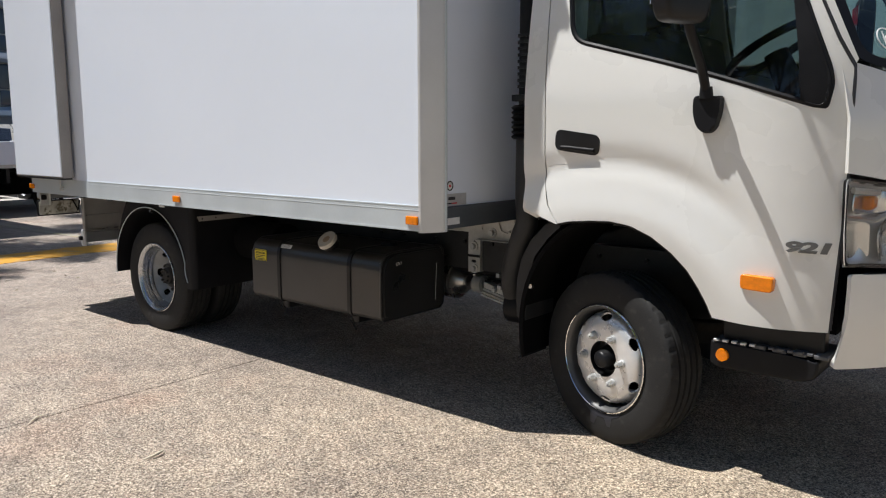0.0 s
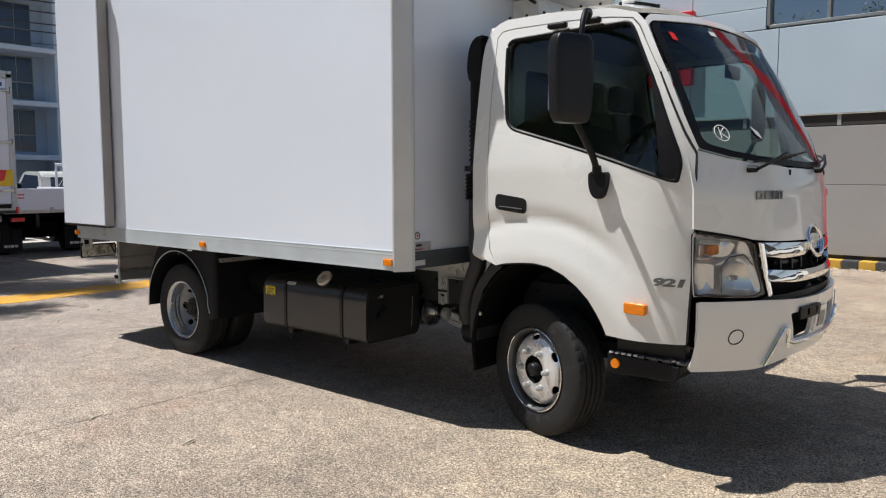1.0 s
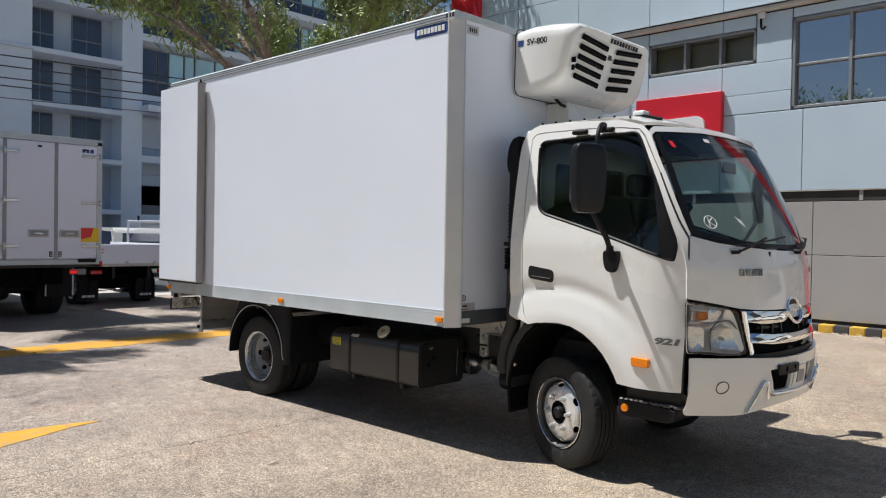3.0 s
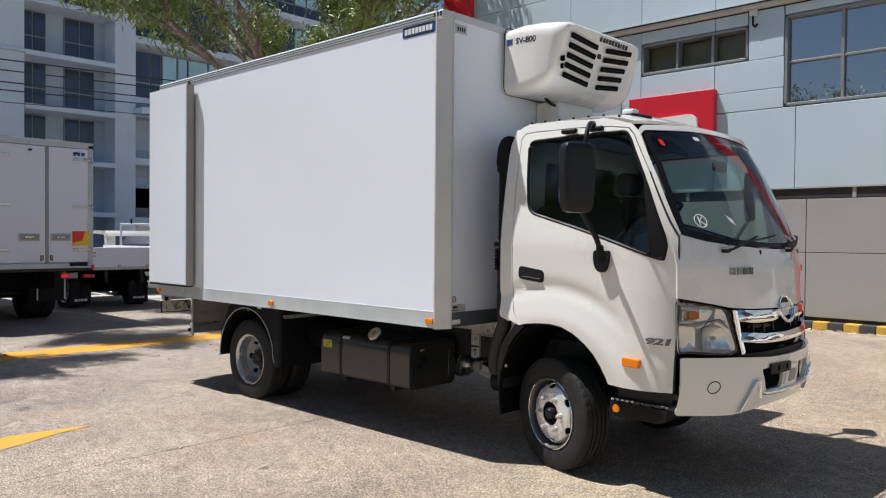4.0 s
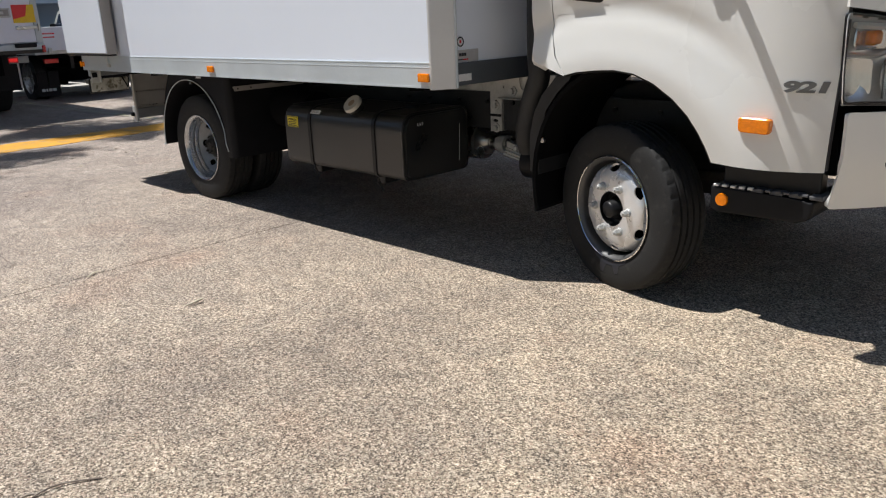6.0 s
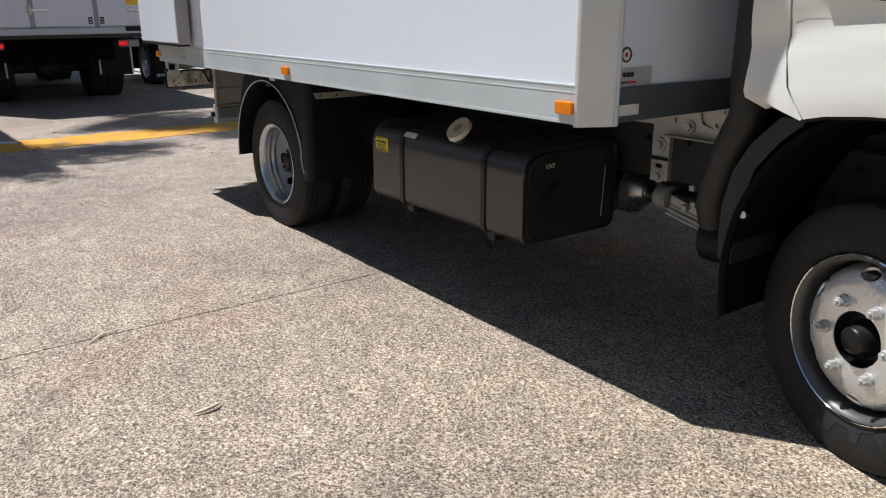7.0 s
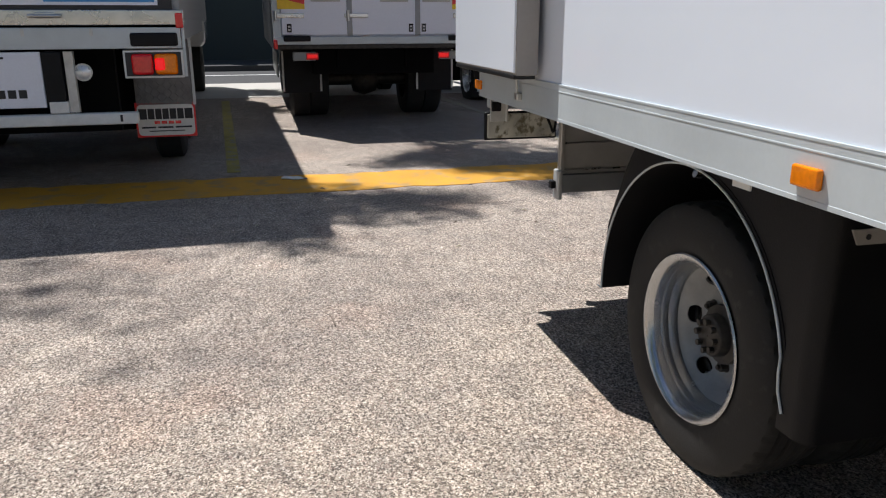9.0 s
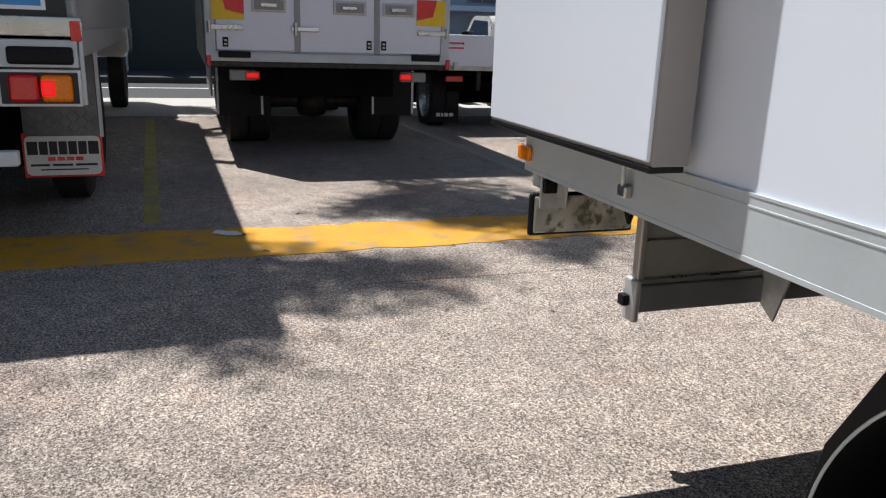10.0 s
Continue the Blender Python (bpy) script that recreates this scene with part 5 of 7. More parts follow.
text("label_word", "ATTENTION", 0.018, on_side(-2.23, -1.0045, 0.648), INK, tank, 0.0006, "", 0, 0.085)
for k in range(3):
    part("label_line", B(-2.272, -2.19 - 0.012 * (k % 2), -1.0046, -1.003, 0.632 - 0.010 * k, 0.636 - 0.010 * k), INK, tank)
for zz in (0.6035, 0.6625):
    for k in range(8):
        part("label_stripe", B(-2.283 + 0.0138 * k, -2.276 + 0.0138 * k, -1.0046, -1.003, zz, zz + 0.006), INK, tank)
m_lab = Matrix.Translation((-1.992, -0.990, 0.706)) @ Matrix.Rotation(radians(50), 4, "X")
lb = B(-0.045, 0.045, -0.0125, 0.0125, 0.001, 0.004)
lb.transform(m_lab)
lb = part("barcode_label", lb, WLABEL, tank, "small white printed label")
for k in range(4):
    ln = B(-0.04, 0.03 + 0.008 * (k % 2), -0.0095 + 0.0052 * k, -0.0078 + 0.0052 * k, 0.004, 0.0046)
    ln.transform(m_lab)
    part("label_line", ln, DOORGREY, lb)
# pale tube drawn in place of an upright reflection on the tank end
part("tank_glint", sweep(bmesh.new(), [(-1.2005, -0.566, 0.64), (-1.2005, -0.572, 0.53), (-1.2005, -0.578, 0.43)], 0.0016, 6), MAKER, tank, "thin pale line for a reflection")
text("tank_code", "UV7", 0.026, on_front(-1.2005, -0.875, 0.672), WHITE, tank, 0.0006, "white painted code")

# ---- rear mudguards ----
for s in (1, -1):
    fix = (lambda b: b) if s == 1 else mirror_y
    ang = [math.pi * (-0.02 + 1.04 * i / 40) for i in range(41)]
    cx, cz, ra, rb = -3.352, 0.40, 0.462, 0.468
    arc = [(cx + ra * math.cos(a), cz + rb * math.sin(a)) for a in ang]
    arc2 = [(cx + (ra + 0.012) * math.cos(a), cz + (rb + 0.012) * math.sin(a)) for a in ang]
    g = part("mudguard", fix(prism(bmesh.new(), arc + arc2[::-1], "xz", -1.10, -0.56)), PLASTIC, truck, "black plastic rear mudguard with silver edge")
    sidep = [(cx + (ra + 0.012) * math.cos(a), cz + (rb + 0.012) * math.sin(a)) for a in ang]
    outer_edge = [(-3.835, 0.40), (-3.80, 0.60), (-3.70, 0.80), (-3.62, 0.915), (-2.865, 0.915), (-2.86, 0.80), (-2.86, 0.385), (-2.872, 0.38)]
    part("guard_side", fix(skin(sidep + outer_edge, [], lambda u, v: Vector((u, -1.098, v)), 0.06, 0.01)), PLASTIC, g)
    part("guard_front", fix(prism(bmesh.new(), rounded([(-2.888, -1.1086), (-2.80, -1.1086), (-2.80, -0.45), (-2.888, -0.45)], [0, 0.07, 0, 0], 8), "xy", 0.36, 0.90)), PLASTIC, g)
    part("guard_trim", fix(sweep(bmesh.new(), [(-2.872, -1.111, 0.402)] + [(cx + ra * math.cos(a), -1.104 if a > 0.2 else -1.111, cz + rb * math.sin(a)) for a in ang if a > 0.05] + [(-3.826, -1.104, 0.372), (-3.838, -1.104, 0.372)], 0.0034, 8)), ALU, g, "silver guard trim")
    part("guard_bolt", fix(rod(bmesh.new(), (-3.35, -1.08, 0.845), (-3.35, -1.06, 0.838), 0.012, 0.01, 8)), STEEL, g)
    part("guard_bracket", fix(prism(bmesh.new(), [(-1.068, 0.836), (-1.052, 0.804), (-0.50, 0.804), (-0.50, 0.836)], "yz", -2.80, -2.795)), DOORGREY, g, "flat dull zinc bracket")
    for y0 in (-1.03, -0.93):
        part("bracket_hole", fix(rod(bmesh.new(), (-2.796, y0, 0.820), (-2.7935, y0, 0.820), 0.006, 0.006, 10)), INK, g)
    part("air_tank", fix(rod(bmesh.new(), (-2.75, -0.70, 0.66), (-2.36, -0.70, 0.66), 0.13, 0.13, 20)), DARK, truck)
    part("air_fitting", fix(rod(bmesh.new(), (-2.36, -0.78, 0.56), (-2.33, -0.78, 0.56), 0.02, 0.015, 8)), GALV, truck)

# ---- air intake behind the cab ----
duct = part("air_intake", prism(bmesh.new(), rounded([(-0.452, -0.885), (-0.365, -0.885), (-0.365, -0.76), (-0.452, -0.76)], 0.04, 4), "xy", 1.48, 2.10, 0.0), PLASTIC, truck, "black ribbed air intake duct behind the cab")
part("intake_hood", prism(bmesh.new(), rounded([(-0.456, 2.02), (-0.456, 2.13), (-0.440, 2.215), (-0.405, 2.265), (-0.358, 2.278), (-0.352, 2.02)], [0, 0.06, 0.06, 0.05, 0.02, 0], 5), "xz", -0.89, -0.72, 0.02), PLASTIC, duct)
for i in range(9):
    zz = 1.56 + 0.028 * i
    part("duct_rib", prism(bmesh.new(), rounded([(-0.459, -0.892), (-0.358, -0.892), (-0.358, -0.753), (-0.459, -0.753)], 0.045, 4), "xy", zz, zz + 0.012), BLACK, duct)
bel = bmesh.new()
for i in range(7):
    rod(bel, (-0.43, -0.82, 1.33 + 0.022 * i), (-0.43, -0.82, 1.341 + 0.022 * i), 0.064, 0.076, 20)
    rod(bel, (-0.43, -0.82, 1.341 + 0.022 * i), (-0.43, -0.82, 1.352 + 0.022 * i), 0.076, 0.064, 20)
part("bellows", bel, PLASTIC, duct, "ribbed rubber bellows")
part("intake_pipe", sweep(bmesh.new(), smooth_line([(-0.43, -0.82, 1.34), (-0.43, -0.82, 1.04), (-0.425, -0.82, 0.95), (-0.455, -0.82, 0.87), (-0.495, -0.81, 0.78), (-0.525, -0.80, 0.66), (-0.53, -0.77, 0.58)], 6), 0.052, 16), CHASSIS, duct)
part("air_cleaner", rod(bmesh.new(), (-0.60, -0.68, 0.50), (-0.46, -0.68, 0.50), 0.085, 0.085, 24), PLASTIC, truck, "black air cleaner canister")
part("intake_strap", B(-0.468, -0.352, -0.898, -0.74, 1.50, 1.53, 0.004), BLACK, duct)

# ---- insulated body ----
body = part("cargo_body", B(-4.78, -0.68, -1.20, 1.20, 0.925, 1.0), FLOORPAN, truck, "white insulated refrigerated body")
for s in (1, -1):
    fix = (lambda b: b) if s == 1 else mirror_y
    part("side_panel", fix(B(-4.78, -0.70, -1.247, -1.18, 1.0, 3.11)), PANEL, body, "smooth white side panel")
    sk = bmesh.new()
    box(sk, -4.80, -0.712, -1.252, -1.20, 0.918, 1.034)
    rl = part("side_rail", fix(sk), ALU, body, "grey aluminium lower side rail")
    for zz, hh in ((1.029, 0.006), (1.010, 0.004), (0.918, 0.010)):
        part("rail_lip", fix(B(-4.80, -0.716, -1.2530, -1.25, zz, zz + hh, 0.0006)), ALU, rl)
    part("top_rail", fix(prism(bmesh.new(), rounded([(-1.253, 3.085), (-1.16, 3.085), (-1.16, 3.152), (-1.240, 3.152), (-1.253, 3.142)], 0.004, 2), "yz", -4.80, -0.655)), ALU, body, "grey aluminium top rail")
    for zz in (3.089, 3.108, 3.127):
        part("rail_groove", fix(B(-4.79, -0.72, -1.2545, -1.252, zz, zz + 0.006)), SLATE, body)
    post = rounded([(-0.718, -1.256), (-0.703, -1.256), (-0.647, -1.158), (-0.647, -1.14), (-0.70, -1.14), (-0.718, -1.20)], [0.0, 0.012, 0.010, 0.0, 0.0, 0.0], 4)
    pp = part("corner_post", fix(prism(bmesh.new(), post, "xy", 0.912, 3.15)), POST, body, "satin grey corner post")
    part("post_edge", fix(rod(bmesh.new(), (-0.647, -1.148, 0.915), (-0.647, -1.148, 3.14), 0.007, 0.007, 8)), ALU, pp)
    for xs in (-2.71, -0.755, -4.79):
        w = 0.036
        part("marker_light", fix(B(xs - w, xs + w, -1.266, -1.252, 0.947, 0.986, 0.005)), AMBER, body, "amber side marker light")
    part("small_plate", fix(B(-2.95, -2.89, -1.24, -1.236, 0.902, 0.914)), WLABEL, body)
part("front_wall", B(-0.72, -0.655, -1.155, 1.155, 0.99, 3.11, 0.004), PANEL, body, "white front wall of the body")
part("front_rail", B(-0.70, -0.645, -1.148, 1.148, 0.922, 1.026, 0.004), SLATE, body, "dark slate lower front rail")
part("rail_label", B(-0.645, -0.6435, -1.139, -1.053, 0.942, 0.974), WLABEL, body, "blank white label")
part("front_top_rail", B(-0.70, -0.645, -1.14, 1.14, 3.10, 3.15, 0.004), ALU, body)
part("body_roof", B(-4.79, -0.66, -1.20, 1.20, 3.10, 3.148, 0.004), PANEL, body, "white body roof")
part("rear_frame", B(-4.83, -4.77, -1.24, 1.24, 0.918, 3.15, 0.006), PANEL, body)
# maker's plates on the front wall
pl = part("maker_plate", B(-0.655, -0.652, -1.140, -0.993, 1.027, 1.083), MAKER, body, "small silver maker's plate")
bars("plate_bar", [0.014, 0.014, 0.014], 0.014, on_front(-0.651, -1.101, 1.062), INK, pl, 0.2, 0.0008)
part("plate_underline", B(-0.6525, -0.651, -1.136, -1.10, 1.037, 1.042), INK, pl)
part("plate_underline", B(-0.6525, -0.651, -1.10, -1.063, 1.037, 1.042), RED, pl)
part("round_sticker", rod(bmesh.new(), (-0.656, -1.113, 1.120), (-0.6525, -1.113, 1.120), 0.023, 0.023, 28), WLABEL, body, "round red and white safety sticker")
part("sticker_ring", sweep(bmesh.new(), [(-0.652, -1.113 + 0.020 * math.cos(a), 1.120 + 0.020 * math.sin(a)) for a in [2 * math.pi * i / 28 for i in range(28)]], 0.003, 6, True), INK, body)
part("sticker_sign", B(-0.6525, -0.651, -1.118, -1.108, 1.114, 1.126), RED, body)
part("top_plate", B(-0.655, -0.652, -1.12, -1.0, 3.01, 3.075), MAKER, body)
bars("plate_bar", [0.015, 0.012, 0.014, 0.012], 0.03, on_front(-0.651, -1.06, 3.042), INK, body, 0.3, 0.0008)
# blue name plate near the top of the side, its word kept as plain bars
np_ = part("name_plate", skin(rounded([(-1.06, 3.005), (-1.06, 3.085), (-0.725, 3.085), (-0.725, 3.005)], 0.02, 3), [], lambda u, v: Vector((u, -1.2495, v)), 0.1, 0.003), BLUE, body, "blue name plate with white bars")
bars("plate_bar", [0.027] * 8, 0.040, on_side(-0.8925, -1.2535, 3.045), WHITE, np_, 0.22, 0.0008)
bars("plate_bar", [0.02] * 3, 0.03, on_side(-0.70, -1.2545, 3.12), INK, body, 0.3, 0.0008)
# rear door folded back along the side
dr = part("body_door", B(-4.825, -4.05, -1.352, -1.285, 1.06, 3.055, 0.004), PANEL, body, "white rear door folded open along the side")
part("door_edge", B(-4.83, -4.042, -1.345, -1.268, 1.052, 3.062, 0.004), DOORGREY, dr, "grey rubber door edge")
part("door_catch", rod(bmesh.new(), (-4.262, -1.266, 0.960), (-4.262, -1.270, 1.052), 0.005, 0.006, 10), GALV, dr, "thin zinc door catch")
part("door_catch_hook", B(-4.278, -4.244, -1.272, -1.252, 0.950, 0.978, 0.005), STEEL, dr)
part("door_seal", B(-4.828, -4.046, -1.350, -1.275, 1.040, 1.053, 0.003), BLACK, dr, "black seal along the door's lower edge")
part("door_bolt", rod(bmesh.new(), (-4.05, -1.32, 3.05), (-4.05, -1.32, 3.085), 0.012, 0.01, 8), PLASTIC, dr)

# ---- rear underrun panel ----
ru = part("rear_panel", B(-4.775, -4.765, -0.875, 0.875, 0.565, 0.875, 0.002), UNDERRUN, truck, "dull pale steel rear underrun panel")
for zz in (0.70, 0.58):
    part("panel_rib", B(-4.768, -4.758, -0.87, 0.87, zz, zz + 0.008, 0.002), STEEL, ru)
part("underrun_bar", B(-4.80, -4.75, -0.88, 0.88, 0.48, 0.565, 0.006), GREYBOX, ru, "grey steel underrun bar")
for s in (-1, 1):
    part("bar_end", B(-4.81, -4.745, s * 0.885 - 0.012, s * 0.885 + 0.012, 0.45, 0.585, 0.008), MAKER, ru, "pale zinc bar end plate")
    part("bar_bolt", B(-4.80, -4.765, s * 0.91 - 0.012, s * 0.91 + 0.012, 0.50, 0.535, 0.005), PLASTIC, ru)
    part("panel_end", B(-4.79, -4.755, s * 0.875 - 0.012, s * 0.875 + 0.012, 0.565, 0.875, 0.006), UNDERRUN, ru)
    part("gusset", prism(bmesh.new(), [(-4.76, 0.90), (-4.55, 0.90), (-4.69, 0.435), (-4.76, 0.48)], "xz", s * 0.425 - 0.005, s * 0.425 + 0.005, 0.002), GALV, ru)
    lp = part("lamp_plate", B(-4.830, -4.810, s * 1.055 - 0.168, s * 1.055 + 0.168, 0.722, 0.846, 0.008), PLASTIC, truck, "dirty pale lamp plate on a bent bracket")
    part("lamp_back", B(-4.810, -4.800, s * 1.055 - 0.158, s * 1.055 + 0.158, 0.732, 0.838, 0.006), RUST, lp)
    part("lamp_wire", sweep(bmesh.new(), smooth_line([(-4.795, s * 0.95, 0.84), (-4.780, s * 0.93, 0.785), (-4.790, s * 0.91, 0.755), (-4.780, s * 0.90, 0.835)], 5), 0.006, 6), PLASTIC, lp)
    bk = part("lamp_bracket", B(-4.798, -4.790, s * 1.168 - 0.036, s * 1.168 + 0.036, 0.806, 0.925, 0.003), GALV, lp, "small bent zinc bracket")
    part("bracket_fold", B(-4.80, -4.765, s * 1.134 - 0.003, s * 1.134 + 0.003, 0.806, 0.925, 0.002), GALV, bk)
    part("bracket_box", B(-4.791, -4.772, s * 1.18 - 0.02, s * 1.18 + 0.02, 0.852, 0.892, 0.004), PLASTIC, bk)
part("rear_sill", B(-4.86, -4.80, -1.20, 1.20, 0.86, 0.92, 0.006), GREYBOX, truck)
part("coupling", B(-4.86, -4.72, -0.25, 0.25, 0.62, 0.80, 0.01), BLACK, truck)

# ---- cooling unit on the front wall ----
def cooling_unit():
    # cross-sections from the wall to the nose: x, half width, bottom, top, corner radius
    secs = [(-0.652, 0.60, 2.650, 3.115, 0.06), (-0.607, 0.61, 2.64, 3.132, 0.08), (-0.478, 0.61, 2.628, 3.150, 0.10), (-0.349, 0.595, 2.638, 3.150, 0.11), (-0.246, 0.575, 2.668, 3.140, 0.12), (-0.186, 0.55, 2.706, 3.128, 0.11), (-0.164, 0.515, 2.755, 3.106, 0.095)]
    bm = bmesh.new()
    rings = []
    for i, (x, hw, z0, z1, r) in enumerate(secs):
        poly = rounded([(-hw, z0), (hw, z0), (hw * 0.985, z1), (-hw * 0.985, z1)], r, 6)
        cz = (z0 + z1) / 2
        rings.append([bm.verts.new((x + 0.10 * ((z - cz) / 0.3) * max(0, (i - 2) / 4), y, z)) for y, z in poly])
    for a, b in zip(rings, rings[1:]):
        for j in range(len(a)):
            bm.faces.new((a[j], a[(j + 1) % len(a)], b[(j + 1) % len(a)], b[j]))
    bm.faces.new(rings[-1])
    bm.faces.new(list(reversed(rings[0])))
    u = part("cooling_unit", bm, PAINT, truck, "white rounded refrigeration unit with dark vents")
    part("unit_seam", sweep(bmesh.new(), [(-0.628, y, z) for y, z in rounded([(-0.607, 2.643), (0.607, 2.643), (0.60, 3.150), (-0.60, 3.150)], 0.075, 6)], 0.004, 6, True), PLASTIC, u)
    def face(y, z):
        t = (z - 2.935) / 0.3
        return Vector((-0.157 + 0.10 * t - 0.10 * max(0, abs(y) - 0.47) ** 1.5, y, z))
    for s in (-1, 1):
        for k in range(5):
            z0 = 3.030 - 0.067 * k
            y0, y1 = (-0.10, -0.465 + 0.006 * k) if s < 0 else (0.02, 0.375 - 0.012 * k)
            poly = rounded([(y0, z0 - 0.045), (y1, z0 + 0.0 - 0.015), (y1, z0 + 0.022), (y0, z0 - 0.008)], 0.012, 3)
            part("vent", skin(poly, [], lambda u_, v_: face(u_, v_) + Vector((0.004, 0, 0)), 0.04, 0.008), DARK, u, "dark slotted vent")
            for q in range(2):
                zz = z0 - 0.004 - 0.012 * q
                part("vent_bar", sweep(bmesh.new(), [face(y0 + s * 0.02, zz - 0.028) + Vector((0.014, 0, 0)), face(y1 - s * 0.02, zz + 0.004) + Vector((0.014, 0, 0))], 0.003, 5), PLASTIC, u)
        for k in range(2 if s < 0 else 0):
            part("side_slot", prism(bmesh.new(), rounded([(s * 0.49, 2.79 + 0.055 * k), (s * 0.512, 2.79 + 0.055 * k), (s * 0.512, 2.825 + 0.055 * k), (s * 0.497, 2.83 + 0.055 * k)], 0.004, 2), "yz", -0.18, -0.164 + 0.012 * k), DARK, u)
    part("unit_logo", B(-0.161, -0.145, -0.058, -0.020, 2.935, 2.972, 0.004), INK, u)
    bars("unit_bar", [0.022, 0.024, 0.020, 0.022, 0.028, 0.024, 0.023, 0.010, 0.024, 0.026], 0.034, Matrix.Translation((-0.112, 0.11, 3.070)) @ Euler((radians(90 + 18), 0, radians(90))).to_matrix().to_4x4(), INK, u, 0.55, 0.003, "dark name bars")
    tx = text("unit_model", "SV-800", 0.060, on_side(-0.43, 0.0, 3.02), INK, u, 0.0006, "dark model lettering", 0, None, 0.0016)
    for v in tx.data.vertices:
        hw = float(np.interp(v.co.x, [-0.652, -0.607, -0.478, -0.349, -0.246], [0.60, 0.61, 0.61, 0.595, 0.565]))
        v.co.y += -hw * (1 - 0.015 * (v.co.z - 2.63) / 0.53) - 0.0012
    part("unit_decal", B(-0.60, -0.55, -0.6055, -0.60, 3.0, 3.045), BLUE, u, "small blue decal")
    part("duct_box", B(-0.655, -0.44, -0.16, 0.34, 2.46, 2.635, 0.012), PAINT, u, "white duct box below the unit")
    part("pipe_cover", B(-0.655, -0.56, -0.10, 0.12, 1.02, 2.62, 0.01), PANEL, u, "white pipe cover down the wall")
    part("unit_pipe", sweep(bmesh.new(), smooth_line([(-0.45, -0.33, 2.64), (-0.45, -0.25, 2.60), (-0.5, -0.1, 2.60), (-0.6, 0.0, 2.58)], 5), 0.012, 8), PLASTIC, u)


cooling_unit()

# ---- showroom building beyond the truck ----
def showroom():
    Y = 9.2
    wb = bmesh.new()
    for x0, x1, z0, z1 in ((-10.4, 16, -0.2, 3.97), (-10.4, 16, 5.6, 8.2), (-10.4, -4.92, 3.97, 5.6), (-2.72, -2.06, 3.97, 5.6), (1.75, 16, 3.97, 5.6), (-4.92, -2.72, 3.97, 4.9), (-4.92, -2.72, 5.53, 5.6)):
        box(wb, x0, x1, Y + 0.06, Y + 0.5, z0, z1)
    box(wb, -10.4, 16, Y + 1.2, Y + 8.0, -0.2, 8.2)
    wall = tagged(part("wall_north", wb, SHADOWGAP, label="dark frame wall behind grey cladding panels"), category="building", kind="structure")
    cols = [-10.38 + 1.7 * 0, -8.35, -6.66, -4.92, -3.355, -1.85, 0.02, 1.75, 3.5, 5.2, 6.9, 8.6, 10.3, 12.0]
    W1, W2 = (-2.06, 1.75, 3.97, 5.60), (-4.92, -2.72, 4.90, 5.53)
    def panel(x0, x1, z0, z1, mt):
        part("panel", B(x0 + 0.006, x1 - 0.006, Y - 0.02, Y + 0.06, z0 + 0.006, z1 - 0.006, 0.004, 1), mt, wall)
    low = [-10.38, -7.6, -4.65, -1.64, 0.10, 1.35, 4.3, 7.3, 10.3]
    for a, b in zip(low, low[1:]):
        panel(a, b, 0.20, 1.34, CLADLOW)
        panel(a, b, 1.34, 2.29, CLADLOW)
    for a, b in zip(cols, cols[1:]):
        panel(a, b, 2.49, 3.95 if b > -2.0 else 4.32, CLAD)
        if b <= -4.9:
            panel(a, b, 4.32, 5.78, CLAD)
        panel(a, b, 5.95, 6.95, CLAD)
        panel(a, b, 6.95, 8.1, CLAD)
    for a, b in ((-4.92, -3.355), (-3.355, -2.06)):
        panel(a, b, 4.32, 4.88, CLAD)
        panel(a, min(b, -2.72), 5.54, 5.78, CLAD)
    panel(-3.355, -2.065, 3.955, 4.32, CLAD)
    panel(-2.71, -2.07, 4.88, 5.78, CLAD)
    for a, b in zip(cols[5:], cols[6:]):
        if a >= 1.7:
            panel(a, b, 3.95, 5.78, CLAD)
    panel(-2.06, 1.75, 5.61, 5.78, CLAD)
    # band is barely recessed; its shade comes from the dark colour
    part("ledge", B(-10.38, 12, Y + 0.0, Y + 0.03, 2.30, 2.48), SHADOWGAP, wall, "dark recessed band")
    for i in range(14):
        part("ledge_bracket", B(-9.9 + 1.5 * i, -9.84 + 1.5 * i, Y - 0.01, Y + 0.03, 2.30, 2.48), CLADLOW, wall)
    part("ledge_flashing", B(-10.38, 12, Y - 0.03, Y + 0.02, 2.475, 2.49), GUTTER, wall)
    for nm, (x0, x1, z0, z1), ms, tr in (("window_1", W1, (-1.10, -0.15, 0.8), 4.76), ("window_2", W2, (-4.15, -3.42), None)):
        w = tagged(new(nm), "aluminium framed window reflecting sky and trees" if nm == "window_1" else "narrow recessed strip window", "window", kind="structure")
        deep = 0.10 if nm == "window_1" else 0.22
        part("pane", B(x0 + 0.04, x1 - 0.04, Y + deep - 0.004, Y + deep + 0.004, z0 + 0.04, z1 - 0.04), PANE if nm == "window_1" else PLAINPANE, w)
        # window_1 gets a near-black back so the room reads unlit
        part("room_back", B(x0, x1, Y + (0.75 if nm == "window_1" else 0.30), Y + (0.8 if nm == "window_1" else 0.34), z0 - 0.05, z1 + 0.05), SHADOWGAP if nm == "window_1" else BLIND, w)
        for bx in ((x0, x0 + 0.05, z0, z1), (x1 - 0.05, x1, z0, z1), (x0, x1, z0, z0 + 0.05), (x0, x1, z1 - 0.05, z1)):
            part("window_frame", B(bx[0], bx[1], Y - 0.01, Y + deep + 0.03, bx[2], bx[3], 0.004), FRAME, w)
        for mx in ms:
            part("mullion", B(mx - 0.025, mx + 0.025, Y + 0.02, Y + deep + 0.02, z0, z1, 0.004), FRAME, w)
